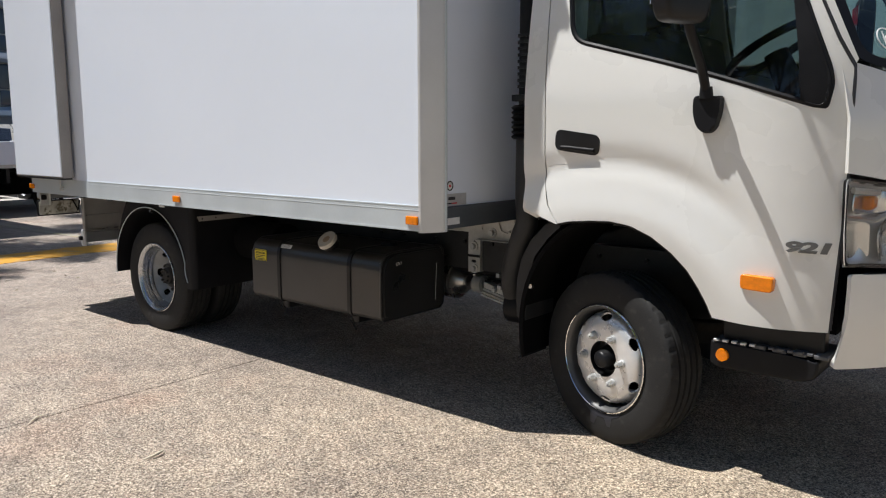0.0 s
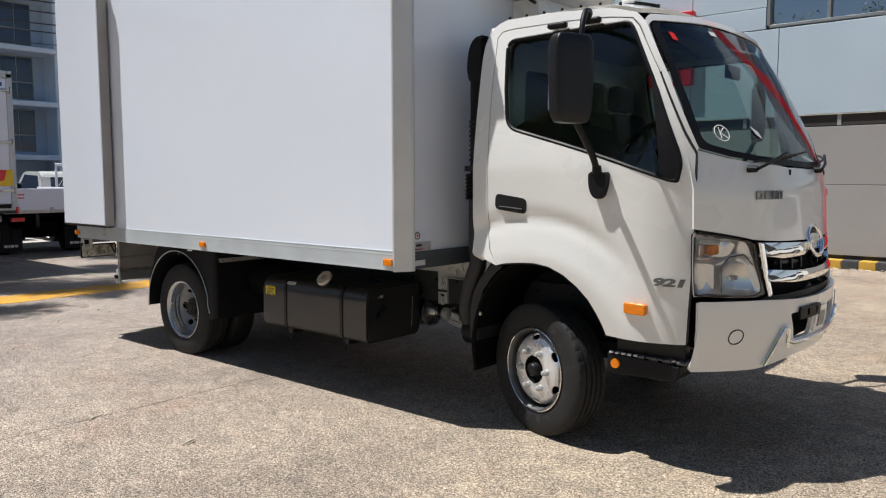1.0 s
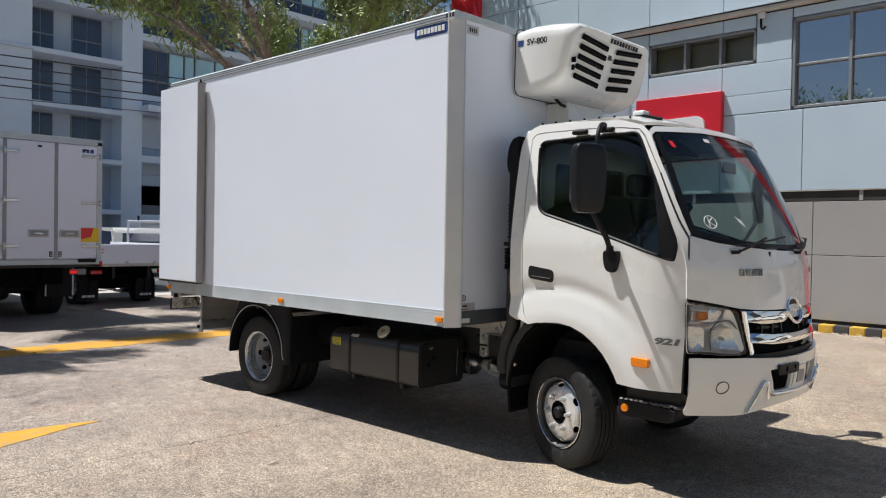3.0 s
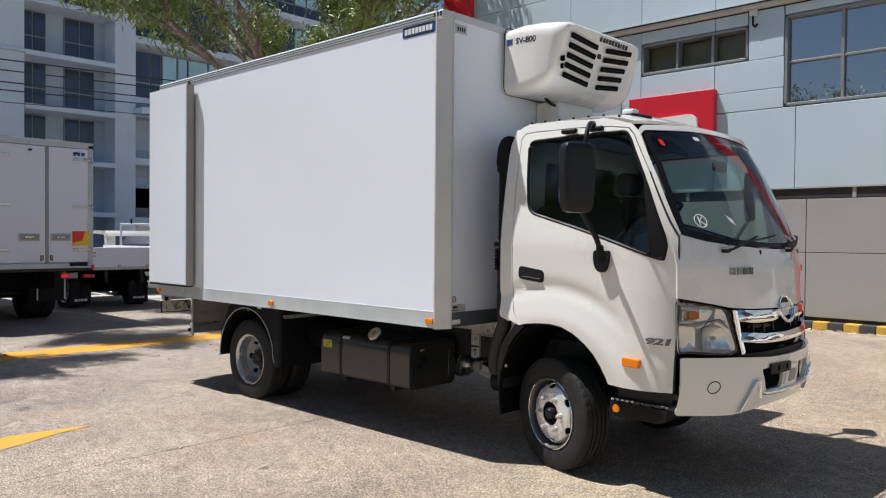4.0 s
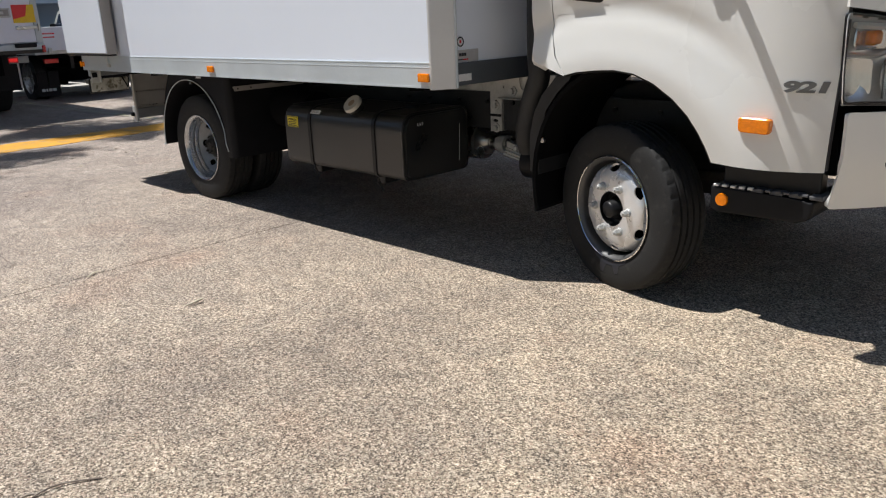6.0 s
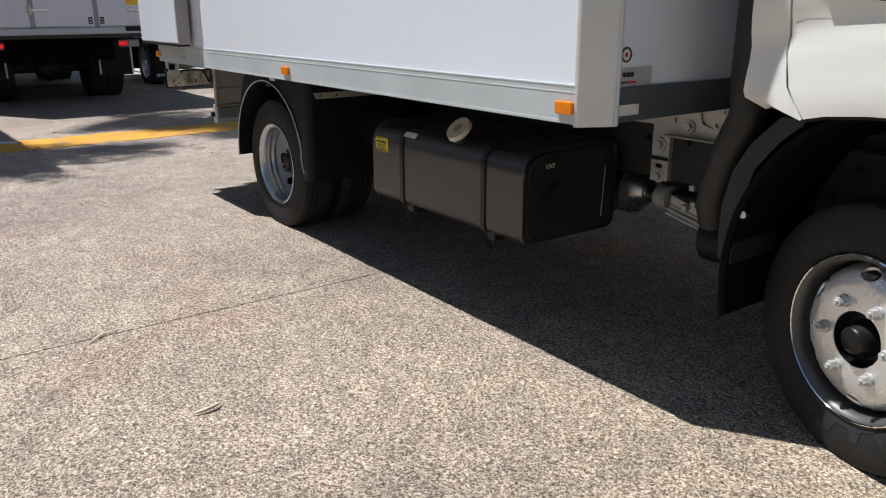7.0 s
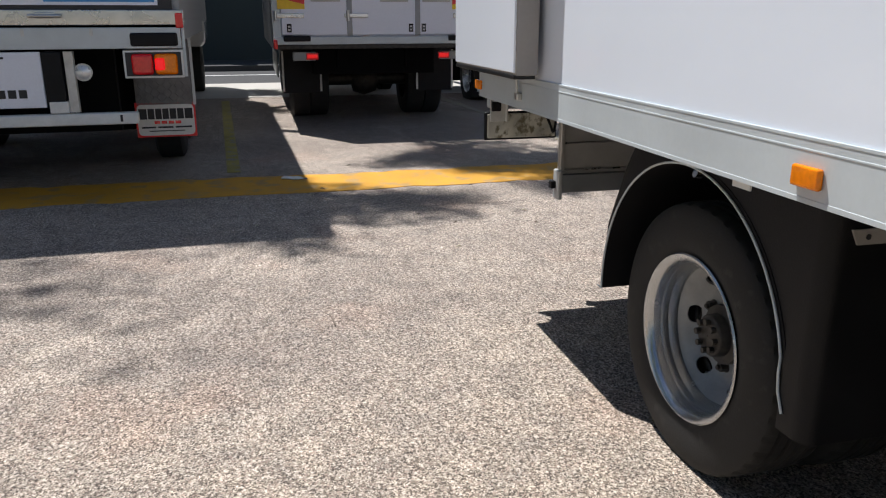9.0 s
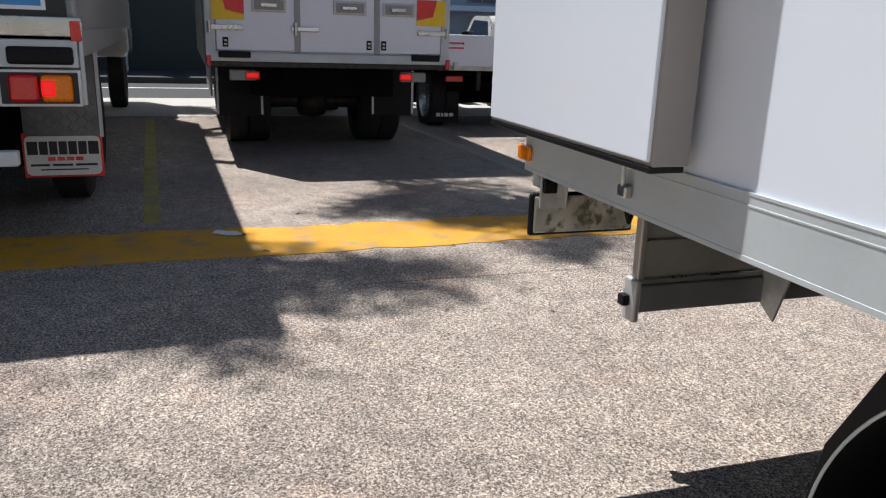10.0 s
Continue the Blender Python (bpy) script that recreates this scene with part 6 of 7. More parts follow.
        if tr:
            part("transom", B(x0, x1, Y + 0.03, Y + deep + 0.02, tr - 0.02, tr + 0.02, 0.004), FRAME, w)
    g = tagged(part("gutter", B(-6.5, 12, Y - 0.16, Y, 5.80, 5.89, 0.015), GUTTER, label="cream metal gutter along the wall"), category="gutter", kind="structure")
    part("gutter_lip", B(-6.5, 12, Y - 0.175, Y - 0.15, 5.875, 5.90, 0.004), PLASTIC, g)
    hb = part("hanging_pipe", sweep(bmesh.new(), smooth_line([(-2.62, Y - 0.06, 5.80), (-2.62, Y - 0.06, 5.55), (-2.58, Y - 0.07, 5.48), (-2.53, Y - 0.07, 5.53)], 6), 0.018, 8), PLASTIC, g)
    part("junction_box", B(-2.68, -2.54, Y - 0.10, Y - 0.02, 5.68, 5.80, 0.01), POST, g)
    sg = tagged(part("wall_sign", B(-5.11, -3.30, Y - 0.16, Y - 0.02, 3.12, 4.42, 0.01), REDSIGN, label="square red sign with a white rounded shape"), category="sign")
    sh = [(-4.62, 3.2), (-4.62, 3.78), (-4.45, 3.96), (-3.72, 3.98), (-3.60, 3.86), (-3.60, 3.2), (-3.80, 3.2), (-3.80, 3.66), (-3.90, 3.76), (-4.30, 3.76), (-4.42, 3.66), (-4.42, 3.2)]
    part("sign_shape", prism(bmesh.new(), rounded(sh, [0, 0.1, 0.1, 0.08, 0.08, 0, 0, 0.05, 0.05, 0.05, 0.05, 0], 4), "xz", Y - 0.23, Y - 0.16), WHITE, sg, "white raised sign shape")
    tagged(part("roof_sign", B(-10.42, -9.50, Y - 0.14, Y + 0.3, 6.2, 7.55, 0.01), REDSIGN, label="red sign panel at the corner of the wall"), category="sign")
    tagged(part("red_panel", B(0.13, 1.14, Y - 0.10, Y - 0.02, 0.16, 1.36, 0.01), REDSIGN, label="red panel at the foot of the wall"), category="sign")
    tagged(part("red_pillar", B(1.15, 1.75, Y - 0.5, Y - 0.02, 0.0, 8.1, 0.01), REDSIGN, label="tall red pillar on the showroom wall"), category="pillar")
    kb = tagged(part("kerb", B(-10.4, 12, Y - 0.20, Y + 0.05, -0.1, 0.13, 0.015), ROAD, label="low kerb painted in black and yellow blocks"), category="kerb", kind="structure")
    for i in range(88):
        x0 = -10.2 + 0.25 * i
        part("kerb_block", B(x0 + 0.003, x0 + 0.247, Y - 0.215, Y + 0.045, -0.05, 0.142, 0.012, 1), KERBY if i % 2 else KERBB, kb)
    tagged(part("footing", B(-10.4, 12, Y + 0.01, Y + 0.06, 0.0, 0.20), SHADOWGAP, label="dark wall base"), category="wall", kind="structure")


showroom()

# ---- apartment block far off ----
def apartments():
    X = -44.0
    ap = thing("apartment_building", (X, 14, 0), "blue-grey apartment block with balconies and blue glazing", "building")
    P = lambda n, x0, x1, y0, y1, z0, z1, m, par=ap, lab="": part(n, B(x0, x1, y0 - 14, y1 - 14, z0, z1, 0.03, 1), m, par, lab)
    w = P("wall", -10, -1.2, -14, 44, 0, 24, APTWALL)
    P("wing", -10, 0.5, -14, 10.05, 0, 26, APTPALE, ap, "pale rendered wing")
    for z in (5.2, 11.6, 17.8):
        P("string_course", 0.5, 0.7, -14, 10.15, z, z + 0.15, APTPALE, w)
    P("column", -4, 0.3, 15.2, 16.5, 0, 26, APTPALE, ap, "pale rendered column")
    for i in range(8):
        z = 2.7 + 3.0 * i
        P("slab", -1.3, 0.6, 10.05, 15.2, z - 0.18, z + 0.12, APTPALE, w)
        for y0, y1 in ((10.25, 11.75), (12.75, 14.55)):
            f = P("window", -1.22, -1.12, y0, y1, z + 0.35, z + 2.75, FRAME, ap)
            ym = (y0 + y1) / 2
            for a, b in ((y0 + 0.06, ym - 0.03), (ym + 0.03, y1 - 0.06)):
                for c, d in ((z + 0.42, z + 1.25), (z + 1.33, z + 2.68)):
                    P("pane", -1.13, -1.09, a, b, c, d, APTGLASS, f)
    rnd = random.Random(5)
    for i in range(6):
        z = 10.1 + 3.8 * (i - 2) if i >= 2 else 2.6 + 3.7 * i
        P("band", -1.3, 0.15, 16.5, 44, z - 0.45, z, APTPALE, w)
        if i < 2:
            for k in range(5):
                P("wall_panel", -1.2, -1.0, 16.8 + 3.5 * k, 18.6 + 3.5 * k, z + 0.6, z + 2.6, APTWALL, w)
            continue
        y = 16.6
        while y < 42:
            wd = rnd.choice((0.75, 1.1, 1.5, 1.5))
            f = P("window", -1.2, -1.05, y, y + wd - 0.05, z + 0.05, z + 3.2, FRAME, ap)
            mt = APTGLASSB if rnd.random() < 0.74 else APTGLASS
            P("pane", -1.06, -1.0, y + 0.05, y + wd - 0.10, z + 0.12, z + 1.1, APTGLASS if rnd.random() < 0.4 else mt, f)
            P("pane", -1.06, -1.0, y + 0.05, y + wd - 0.10, z + 1.2, z + 3.1, mt, f)
            y += wd
    P("awning", -0.4, 1.5, 16.3, 20.0, 8.9, 9.3, APTPALE, ap, "dark edged awning slab")
    P("entrance", -1.25, -1.0, 16.8, 20.5, 0, 4.5, APTGLASS, ap)


apartments()
tagged(part("street_wall", B(-26.0, -25.0, -40, 3.0, 0, 6.5), DARKWALL, label="dark teal wall across the street"), category="wall", kind="structure")
tagged(part("pavement", B(-25.0, -22.0, -40, 60, 0, 0.14), ASPHALT, label="grey pavement across the street"), category="pavement", kind="structure")
tagged(part("road_line", B(-20.55, -20.4, -40, 40, 0.006, 0.010), WLABEL, label="thin white road line"), category="road marking", kind="structure")
wp = tagged(part("wall_pillar", B(-24.98, -24.4, -3.95, -3.62, 0, 6.5, 0.02), APTPALE, label="pale pillar on the dark wall"), category="pillar", kind="structure")
for i, (z, sag) in enumerate(((7.45, 0.3), (7.15, 0.3), (6.85, 0.35), (6.62, 0.35), (6.0, 0.1))):
    pts = [(-25 - 0.25 * i, -30 + 4.0 * k, z - sag * (1 - ((k - 9.5) / 9.5) ** 2) + 0.035 * (-30 + 4.0 * k)) for k in range(20)]
    tagged(part("power_line", sweep(bmesh.new(), pts, 0.022 if i < 4 else 0.014, 5), INK, label="black overhead power line"), category="cable", group="power lines")


# ---- trees ----
def tree(name, base, height, spread, seed, leaves, label, lean=(0, 0), low=0.45, reach=None, loose=0.33):
    rnd = random.Random(seed)
    t = thing(name, base, label, "tree")
    bm = bmesh.new()
    tips = []
    def limb(p, d, length, r, depth):
        pts, radii = [p.copy()], [r]
        q = p.copy()
        n = 5
        for i in range(n):
            d = (d + Vector((rnd.uniform(-1, 1), rnd.uniform(-1, 1), rnd.uniform(-0.4, 0.7))) * 0.16).normalized()
            q = q + d * (length / n)
            pts.append(q.copy())
            radii.append(r * (1 - 0.42 * (i + 1) / n))
        sweep(bm, pts, r, 9 if depth < 2 else 6, False, radii)
        if depth >= 2:
            tips.extend(pts[2:])
        if depth < 4:
            for k in range(3 if depth < 3 else 2):
                a = rnd.uniform(0, 2 * math.pi)
                side_d = Vector((math.cos(a), math.sin(a), rnd.uniform(0.0, 0.9)))
                nd = (d * 0.75 + side_d * rnd.uniform(0.5, 0.95)).normalized()
                limb(pts[rnd.choice((3, 4, 5))], nd, length * rnd.uniform(0.55, 0.8), radii[-1] * 0.78, depth + 1)
    trunk_h = height * low
    p = Vector((0, 0, -0.2))
    pts = [p, Vector((lean[0] * 0.3, lean[1] * 0.3, trunk_h * 0.5)), Vector((lean[0], lean[1], trunk_h))]
    sweep(bm, smooth_line(pts, 4), 0.3, 12, False, [0.26 - 0.012 * i for i in range(9)])
    for k in range(6):
        a = 2 * math.pi * k / 6 + rnd.uniform(-0.4, 0.4)
        d = Vector((math.cos(a) * spread, math.sin(a) * spread, rnd.uniform(0.55, 1.1))).normalized()
        limb(pts[-1] - Vector((0, 0, 0.35 * (k % 3))), d, reach or height * 0.30, 0.12, 1)
    part("trunk", bm, BARK, t, "forked pale brown gum trunk and limbs")
    rs = np.random.RandomState(seed)
    tp = np.array([(q.x, q.y, q.z) for q in tips])
    c = tp[rs.randint(0, len(tp), leaves)] + rs.normal(0, loose, (leaves, 3)) * (1, 1, 0.75)
    ax = rs.normal(0, 1, (leaves, 3)) + (0, 0, -0.9)
    ax /= np.linalg.norm(ax, axis=1)[:, None]
    sd = np.cross(ax, rs.normal(0, 1, (leaves, 3)))
    sd /= np.linalg.norm(sd, axis=1)[:, None]
    ln = rs.uniform(0.07, 0.15, (leaves, 1))
    wd = rs.uniform(0.014, 0.03, (leaves, 1))
    v = np.stack([c - ax * ln, c + sd * wd, c + ax * ln, c - sd * wd], 1).reshape(-1, 3)
    me = bpy.data.meshes.new("crown")
    me.from_pydata(v.tolist(), [], np.arange(leaves * 4).reshape(-1, 4).tolist())
    me.materials.append(LEAF)
    cr = new("crown", me)
    cr.parent = t
    cr["label"] = "loose crown of narrow green leaves"
    return t


tree("gum_tree", (-12.0, 5.8, 0), 11.0, 1.3, 11, 60000, "spreading gum tree behind the parked trucks", (0.1, -0.2), 0.40, 3.6, 0.22)
tree("gum_tree", (-14.9, -6.0, 0), 14.0, 1.5, 738, 60000, "spreading gum tree over the parked trucks", (-0.1, 0.75), 0.60, 2.9, 0.16)
tree("gum_tree", (-12.2, -8.6, 0), 14.5, 0.8, 41, 14000, "tall gum tree beside the parked trucks", (-1.1, -0.8), 0.68, 3.0)
bt = tree("street_tree", (-5, -15, 0), 11.0, 1.2, 31, 26000, "street tree across the yard", (0, 0), 0.35)
for x, y, r in ((1.5, -14, 60), (8, -16, 140), (-13, -19, 200), (16, -13, 80)):
    copy_thing(bt, pose(x, y, 0, 0, 0, r))

# ---- parked box truck with closed rear doors ----
def simple_wheel(par, x, y, r=0.48, w=0.13, flip=1):
    wv = part("wheel", lathe(bmesh.new(), [(0.02, -0.03 * flip), (0.14, -0.03 * flip), (0.17, 0.01 * flip), (0.24, -0.01 * flip), (0.265, -0.10 * flip), (0.28, -0.11 * flip), (0.27, 0.1 * flip)], 32), RIM, par, "steel truck wheel", at=pose(x, y, r - 0.005))
    part("tyre", lathe(bmesh.new(), [(0.27, -w * 0.9), (0.36, -w), (0.44, -w * 0.95), (r, -w * 0.75), (r, w * 0.75), (0.44, w * 0.95), (0.36, w), (0.27, w * 0.9)], 40, True), RUBBER, wv)
    return wv


def box_truck():
    t = thing("box_truck", (-10.7, -0.75, 0), "white box truck with closed rear doors, parked in a bay", "truck")
    b = part("body", B(-6.2, -0.05, -1.19, 1.19, 0.99, 3.12), LILAC, t, "white box body")
    part("side_wall", B(-6.15, -0.06, -1.205, -1.19, 0.90, 3.10), GREYBOX, b, "grey curtain side wall")
    for i in range(16):
        part("side_rib", B(-6.1 + 0.38 * i, -6.05 + 0.38 * i, -1.225, -1.204, 0.92, 3.06, 0.004), GREYBOX, b)
    part("rear_frame", B(-0.06, 0.0, -1.21, 1.21, 3.03, 3.14, 0.008), ALU, b)
    for s in (-1, 1):
        part("rear_post", B(-0.06, 0.0, s * 1.165 - 0.045, s * 1.165 + 0.045, 0.93, 3.10, 0.006), ALU, b)
    part("sill", B(-0.10, 0.02, -1.21, 1.21, 0.965, 1.05, 0.008), ALU, b, "grey aluminium rear sill")
    part("sill_edge", B(-0.09, 0.012, -1.21, 1.21, 0.915, 0.963, 0.006), GREASE, b, "dark stained sill edge")
    xs = [-1.12, -0.35, 0.44, 1.12]
    for a, c, ky, ly in zip(xs, xs[1:], (-1.03, 0.36, 0.51), (-0.615, 0.165, 0.66)):
        d = part("rear_door", B(-0.05, 0.006, a + 0.006, c - 0.006, 1.07, 3.02, 0.006), LILAC, t, "white rear door panel")
        lk = part("door_lock", B(0.006, 0.022, ly - 0.165, ly + 0.165, 1.43, 1.56, 0.006), MAKER, d, "recessed silver door lock")
        part("lock_recess", B(0.022, 0.0245, ly - 0.14, ly + 0.14, 1.45, 1.54, 0.004), DOORGREY, lk)
        part("lock_lever", B(0.026, 0.042, ly - 0.08, ly + 0.07, 1.475, 1.512, 0.006), STEEL, lk)
        kp = part("keeper", B(0.006, 0.014, ky - 0.026, ky + 0.026, 1.10, 1.19, 0.003), PLASTIC, d, "black door keeper plate")
        for zz in (1.115, 1.15):
            part("keeper_slot", B(0.014, 0.017, ky - 0.014, ky + 0.014, zz, zz + 0.02, 0.001), MAKER, kp)
        part("door_stop", B(0.006, 0.03, (a + c) / 2 + 0.1, (a + c) / 2 + 0.16, 2.93, 2.96, 0.004), PLASTIC, d)
    for a in xs[1:3]:
        part("door_strip", B(0.0, 0.012, a - 0.03, a + 0.03, 1.06, 3.02, 0.004), GREYBOX, t)
    for z in (1.28, 2.03, 2.84):
        h = part("hinge", B(0.012, 0.03, -0.41, -0.14, z - 0.022, z + 0.022, 0.006), STEEL, t, "steel strap hinge")
        part("hinge_pin", rod(bmesh.new(), (0.028, -0.37, z - 0.06), (0.028, -0.37, z + 0.06), 0.02, 0.02, 10), STEEL, h)
    for s in (-1, 1):
        for z in (1.28, 2.03, 2.84):
            h = part("hinge", B(0.004, 0.022, s * 1.02 - 0.16, s * 1.02 + 0.16, z - 0.025, z + 0.025, 0.006), STEEL, t, "steel strap hinge")
            part("hinge_pin", rod(bmesh.new(), (0.02, s * 1.175, z - 0.05), (0.02, s * 1.175, z + 0.05), 0.018, 0.018, 10), STEEL, h)
        mb = part("marker_board", B(0.008, 0.016, s * 1.0 - 0.15, s * 1.0 + 0.15, 1.35, 1.60), YREFL, t, "red and yellow rear marker board")
        part("board_red", prism(bmesh.new(), [(s * 1.0 - s * 0.15, 1.60), (s * 1.0 + s * 0.06, 1.60), (s * 1.0 + s * 0.02, 1.44), (s * 1.0 - s * 0.15, 1.40)], "yz", 0.016, 0.019), RREFL, mb)
        part("corner_lamp", B(0.0, 0.04, s * 1.19 - 0.022, s * 1.19 + 0.022, 0.92, 1.02, 0.008), RED, t, "small red corner marker lamp")
        tl = part("tail_lamp", B(-0.20, -0.12, s * 0.87 - 0.13, s * 0.87 + 0.13, 0.78, 0.88, 0.01), GREYBOX, t, "clear and red tail lamp")
        part("tail_lamp_red", B(-0.125, -0.112, s * 0.78 - 0.07, s * 0.78 + 0.07, 0.79, 0.87, 0.008), RED, tl, "red lens")
        part("tail_lamp_lit", B(-0.114, -0.106, s * 0.78 - 0.055, s * 0.78 + 0.055, 0.81, 0.85, 0.006), REDLIT, tl, "lit red lamp")
        fl = part("mud_flap", B(-1.0, -0.985, s * 0.86 - 0.24, s * 0.86 + 0.24, 0.34, 0.90, 0.004), PLASTIC, t, "black mud flap with white edges")
        for e in (-0.235, 0.235):
            part("flap_edge", B(-0.985, -0.975, s * 0.86 + e - 0.012, s * 0.86 + e + 0.012, 0.36, 0.86), WLABEL, fl)
        part("rest_pad", B(-0.02, 0.045, s * 0.95 - 0.15, s * 0.95 + 0.15, 1.0, 1.06, 0.012), PLASTIC, t)
        for x in (-1.55, -5.3):
            simple_wheel(t, x, s * 0.87, flip=s * -1 if s > 0 else 1)
            if x > -2:
                part("inner_tyre", lathe(bmesh.new(), [(0.27, -0.12), (0.44, -0.125), (0.475, -0.1), (0.475, 0.1), (0.44, 0.125), (0.27, 0.12)], 32, True), RUBBER, t, at=pose(x, s * 0.64, 0.475))
        # rail coloured near black so it sinks into the shade below the body
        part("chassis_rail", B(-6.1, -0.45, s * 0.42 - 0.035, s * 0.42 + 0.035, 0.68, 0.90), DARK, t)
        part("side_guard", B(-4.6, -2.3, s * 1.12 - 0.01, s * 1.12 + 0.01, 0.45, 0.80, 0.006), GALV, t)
    # added block that shuts out light below the body and keeps it dark
    part("underbody_filler", B(-4.5, -0.5, -0.74, 0.74, 0.60, 0.90), DARK, t)
    part("spare_wheel", rod(bmesh.new(), (-2.6, 0, 0.62), (-2.6, 0, 0.82), 0.42, 0.42, 28), RUBBER, t)
    part("axle", rod(bmesh.new(), (-1.55, -0.8, 0.475), (-1.55, 0.8, 0.475), 0.09, 0.09, 14), GREASE, t)
    part("diff", lathe(bmesh.new(), [(0.01, -0.2), (0.16, -0.15), (0.21, 0), (0.16, 0.15), (0.01, 0.2)], 20), GREASE, t, at=pose(-1.55, 0, 0.46))
    # bar given the same near black as the shade around it
    part("cross_bar", B(-0.95, -0.85, -0.60, 0.60, 0.62, 0.70, 0.01), DARK, t)
    part("cab", B(-8.1, -6.35, -1.1, 1.1, 0.7, 2.6, 0.12, 3), PAINT, t, "white cab")
    part("under_box", B(-4.4, -3.2, 0.5, 1.1, 0.42, 0.85, 0.03), BLACK, t)
    bars("name_bar", [0.05, 0.05, 0.06], 0.06, on_front(0.008, 0.96, 2.93), BLUE, t, 0.3, 0.001)


box_truck()


# ---- silver truck with a raised tail ----
def silver_truck():
    t = thing("silver_truck", (-7.4, -3.86, 0), "silver refrigerated truck with white tail lift, parked in a bay", "truck")
    t.location, t.rotation_euler = (-7.36, -3.86, 0), (0, 0, radians(1.8))
    b = part("body", B(-8.0, -0.04, -1.21, 1.20, 1.22, 3.75, 0.03), GREYBOX, t, "grey refrigerated body")
    part("rear_frame", B(-0.04, 0.02, -1.22, 1.22, 1.20, 1.30, 0.006), STEEL, b, "steel rear frame")
    part("rear_screen", B(-0.03, 0.012, -1.10, 1.06, 1.33, 3.4), LILAC, t, "pale rear door with a blue poster strip")
    part("screen_rim", B(-0.035, 0.008, -1.16, 1.15, 1.29, 3.5), INK, t)
    part("poster", B(0.012, 0.016, 0.35, 1.04, 1.35, 2.2), LBLUE, t, "blue poster")
    part("poster_tag", B(0.016, 0.018, 0.38, 0.50, 1.38, 1.50), WLABEL, t)
    part("poster_mark", B(0.016, 0.018, 0.86, 0.93, 1.40, 1.44), RED, t)
    for y in (-0.4, 0.35):
        l = part("latch", B(0.02, 0.05, y - 0.06, y + 0.06, 1.245, 1.285, 0.006), STEEL, t, "door latch")
        part("latch_pin", rod(bmesh.new(), (0.05, y - 0.1, 1.26), (0.05, y + 0.1, 1.26), 0.012, 0.012, 8), STEEL, l)
    part("beam", B(-0.12, 0.03, -1.19, 1.19, 1.045, 1.185, 0.006), ALU, t, "pale grey tail beam")
    for y in (-0.5, 0.2, 0.62):
        part("beam_tab", B(0.03, 0.04, y - 0.01, y + 0.01, 1.13, 1.18), GALV, t)
    part("beam_pad", B(0.0, 0.05, 0.86, 1.17, 1.06, 1.15, 0.015), PLASTIC, t, "black rubber pad")
    part("corner_lamp", B(0.0, 0.045, 1.165, 1.215, 1.18, 1.28, 0.006), RED, t, "red corner marker lamp")
    tl = part("tail_lamp", B(-0.14, 0.02, 0.80, 1.195, 0.845, 1.035, 0.008), WLABEL, t, "red and amber tail lamp in a pale frame")
    part("lamp_back", B(0.0, 0.024, 0.815, 1.18, 0.86, 1.02), INK, tl)
    part("red_lens", B(0.02, 0.045, 0.855, 0.995, 0.87, 1.01, 0.02, 3), RED, tl, "red lens")
    part("amber_lens", B(0.02, 0.045, 1.005, 1.155, 0.87, 1.01, 0.02, 3), AMBER, tl, "amber lens")
    part("red_centre", B(0.042, 0.05, 1.005, 1.07, 0.90, 0.98, 0.012), REDLIT, tl)
    ck = part("corner_plate", B(-0.97, -0.955, 0.742, 1.187, 0.56, 1.12, 0.004), CHECKER, t, "chequer plate corner")
    for i in range(9):
        for j in range(8):
            st = bmesh.new()
            box(st, -0.022, 0.022, -0.005, 0.005, -0.002, 0.003, 0.0015, 1)
            st.transform(Matrix.Translation((-0.954, 0.775 + 0.048 * i, 0.61 + 0.032 * j)) @ Euler((radians(45 if (i + j) % 2 else -45), 0, 0)).to_matrix().to_4x4() @ Euler((0, radians(90), radians(90))).to_matrix().to_4x4())
            part("tread_stud", st, CHECKER, ck)
    part("side_trim", B(-0.03, 0.0, 1.195, 1.215, 0.85, 1.19, 0.004), ALU, t)
    part("side_skirt", B(-4.6, -0.02, 1.19, 1.215, 1.10, 1.24, 0.004), GREYBOX, t)
    part("tail_lift", B(-0.02, 0.02, -1.1, 0.285, 0.66, 1.03, 0.01), LILAC, t, "white folded tail lift plate")
    bars("lift_bar", [0.05] * 6, 0.055, on_front(0.022, -0.02, 0.755), INK, t, 0.3, 0.001)
    part("lift_slot", B(0.02, 0.024, -0.05, 0.06, 0.985, 1.0), INK, t)
    part("lift_arm", B(-0.10, 0.03, 0.285, 0.41, 0.655, 1.03, 0.01), PLASTIC, t)
    part("lift_arm_foot", B(-0.08, 0.035, 0.30, 0.42, 0.62, 0.70, 0.008), WLABEL, t)
    part("lift_arm_plate", B(-0.06, 0.0, 0.42, 0.48, 0.62, 1.03, 0.004), GALV, t)
    part("reverse_lamp", rod(bmesh.new(), (-0.06, 0.53, 0.89), (-0.02, 0.53, 0.89), 0.055, 0.06, 24), GALV, t, "round reversing lamp")
    part("lamp_lens", lathe(bmesh.new(), [(0.002, -0.016), (0.03, -0.012), (0.047, -0.004), (0.052, 0.004)], 24), DOME, t, "clear domed lens", at=Matrix.Translation((-0.018, 0.53, 0.89)) @ Matrix.Rotation(radians(90), 4, "Z"))
    # dark sheets added to close the view through and darken the gap
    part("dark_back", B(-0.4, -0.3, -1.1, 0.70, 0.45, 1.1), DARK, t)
    part("gap_screen", B(-1.25, -1.05, -1.1, 1.12, 0.36, 1.12), DARK, t)
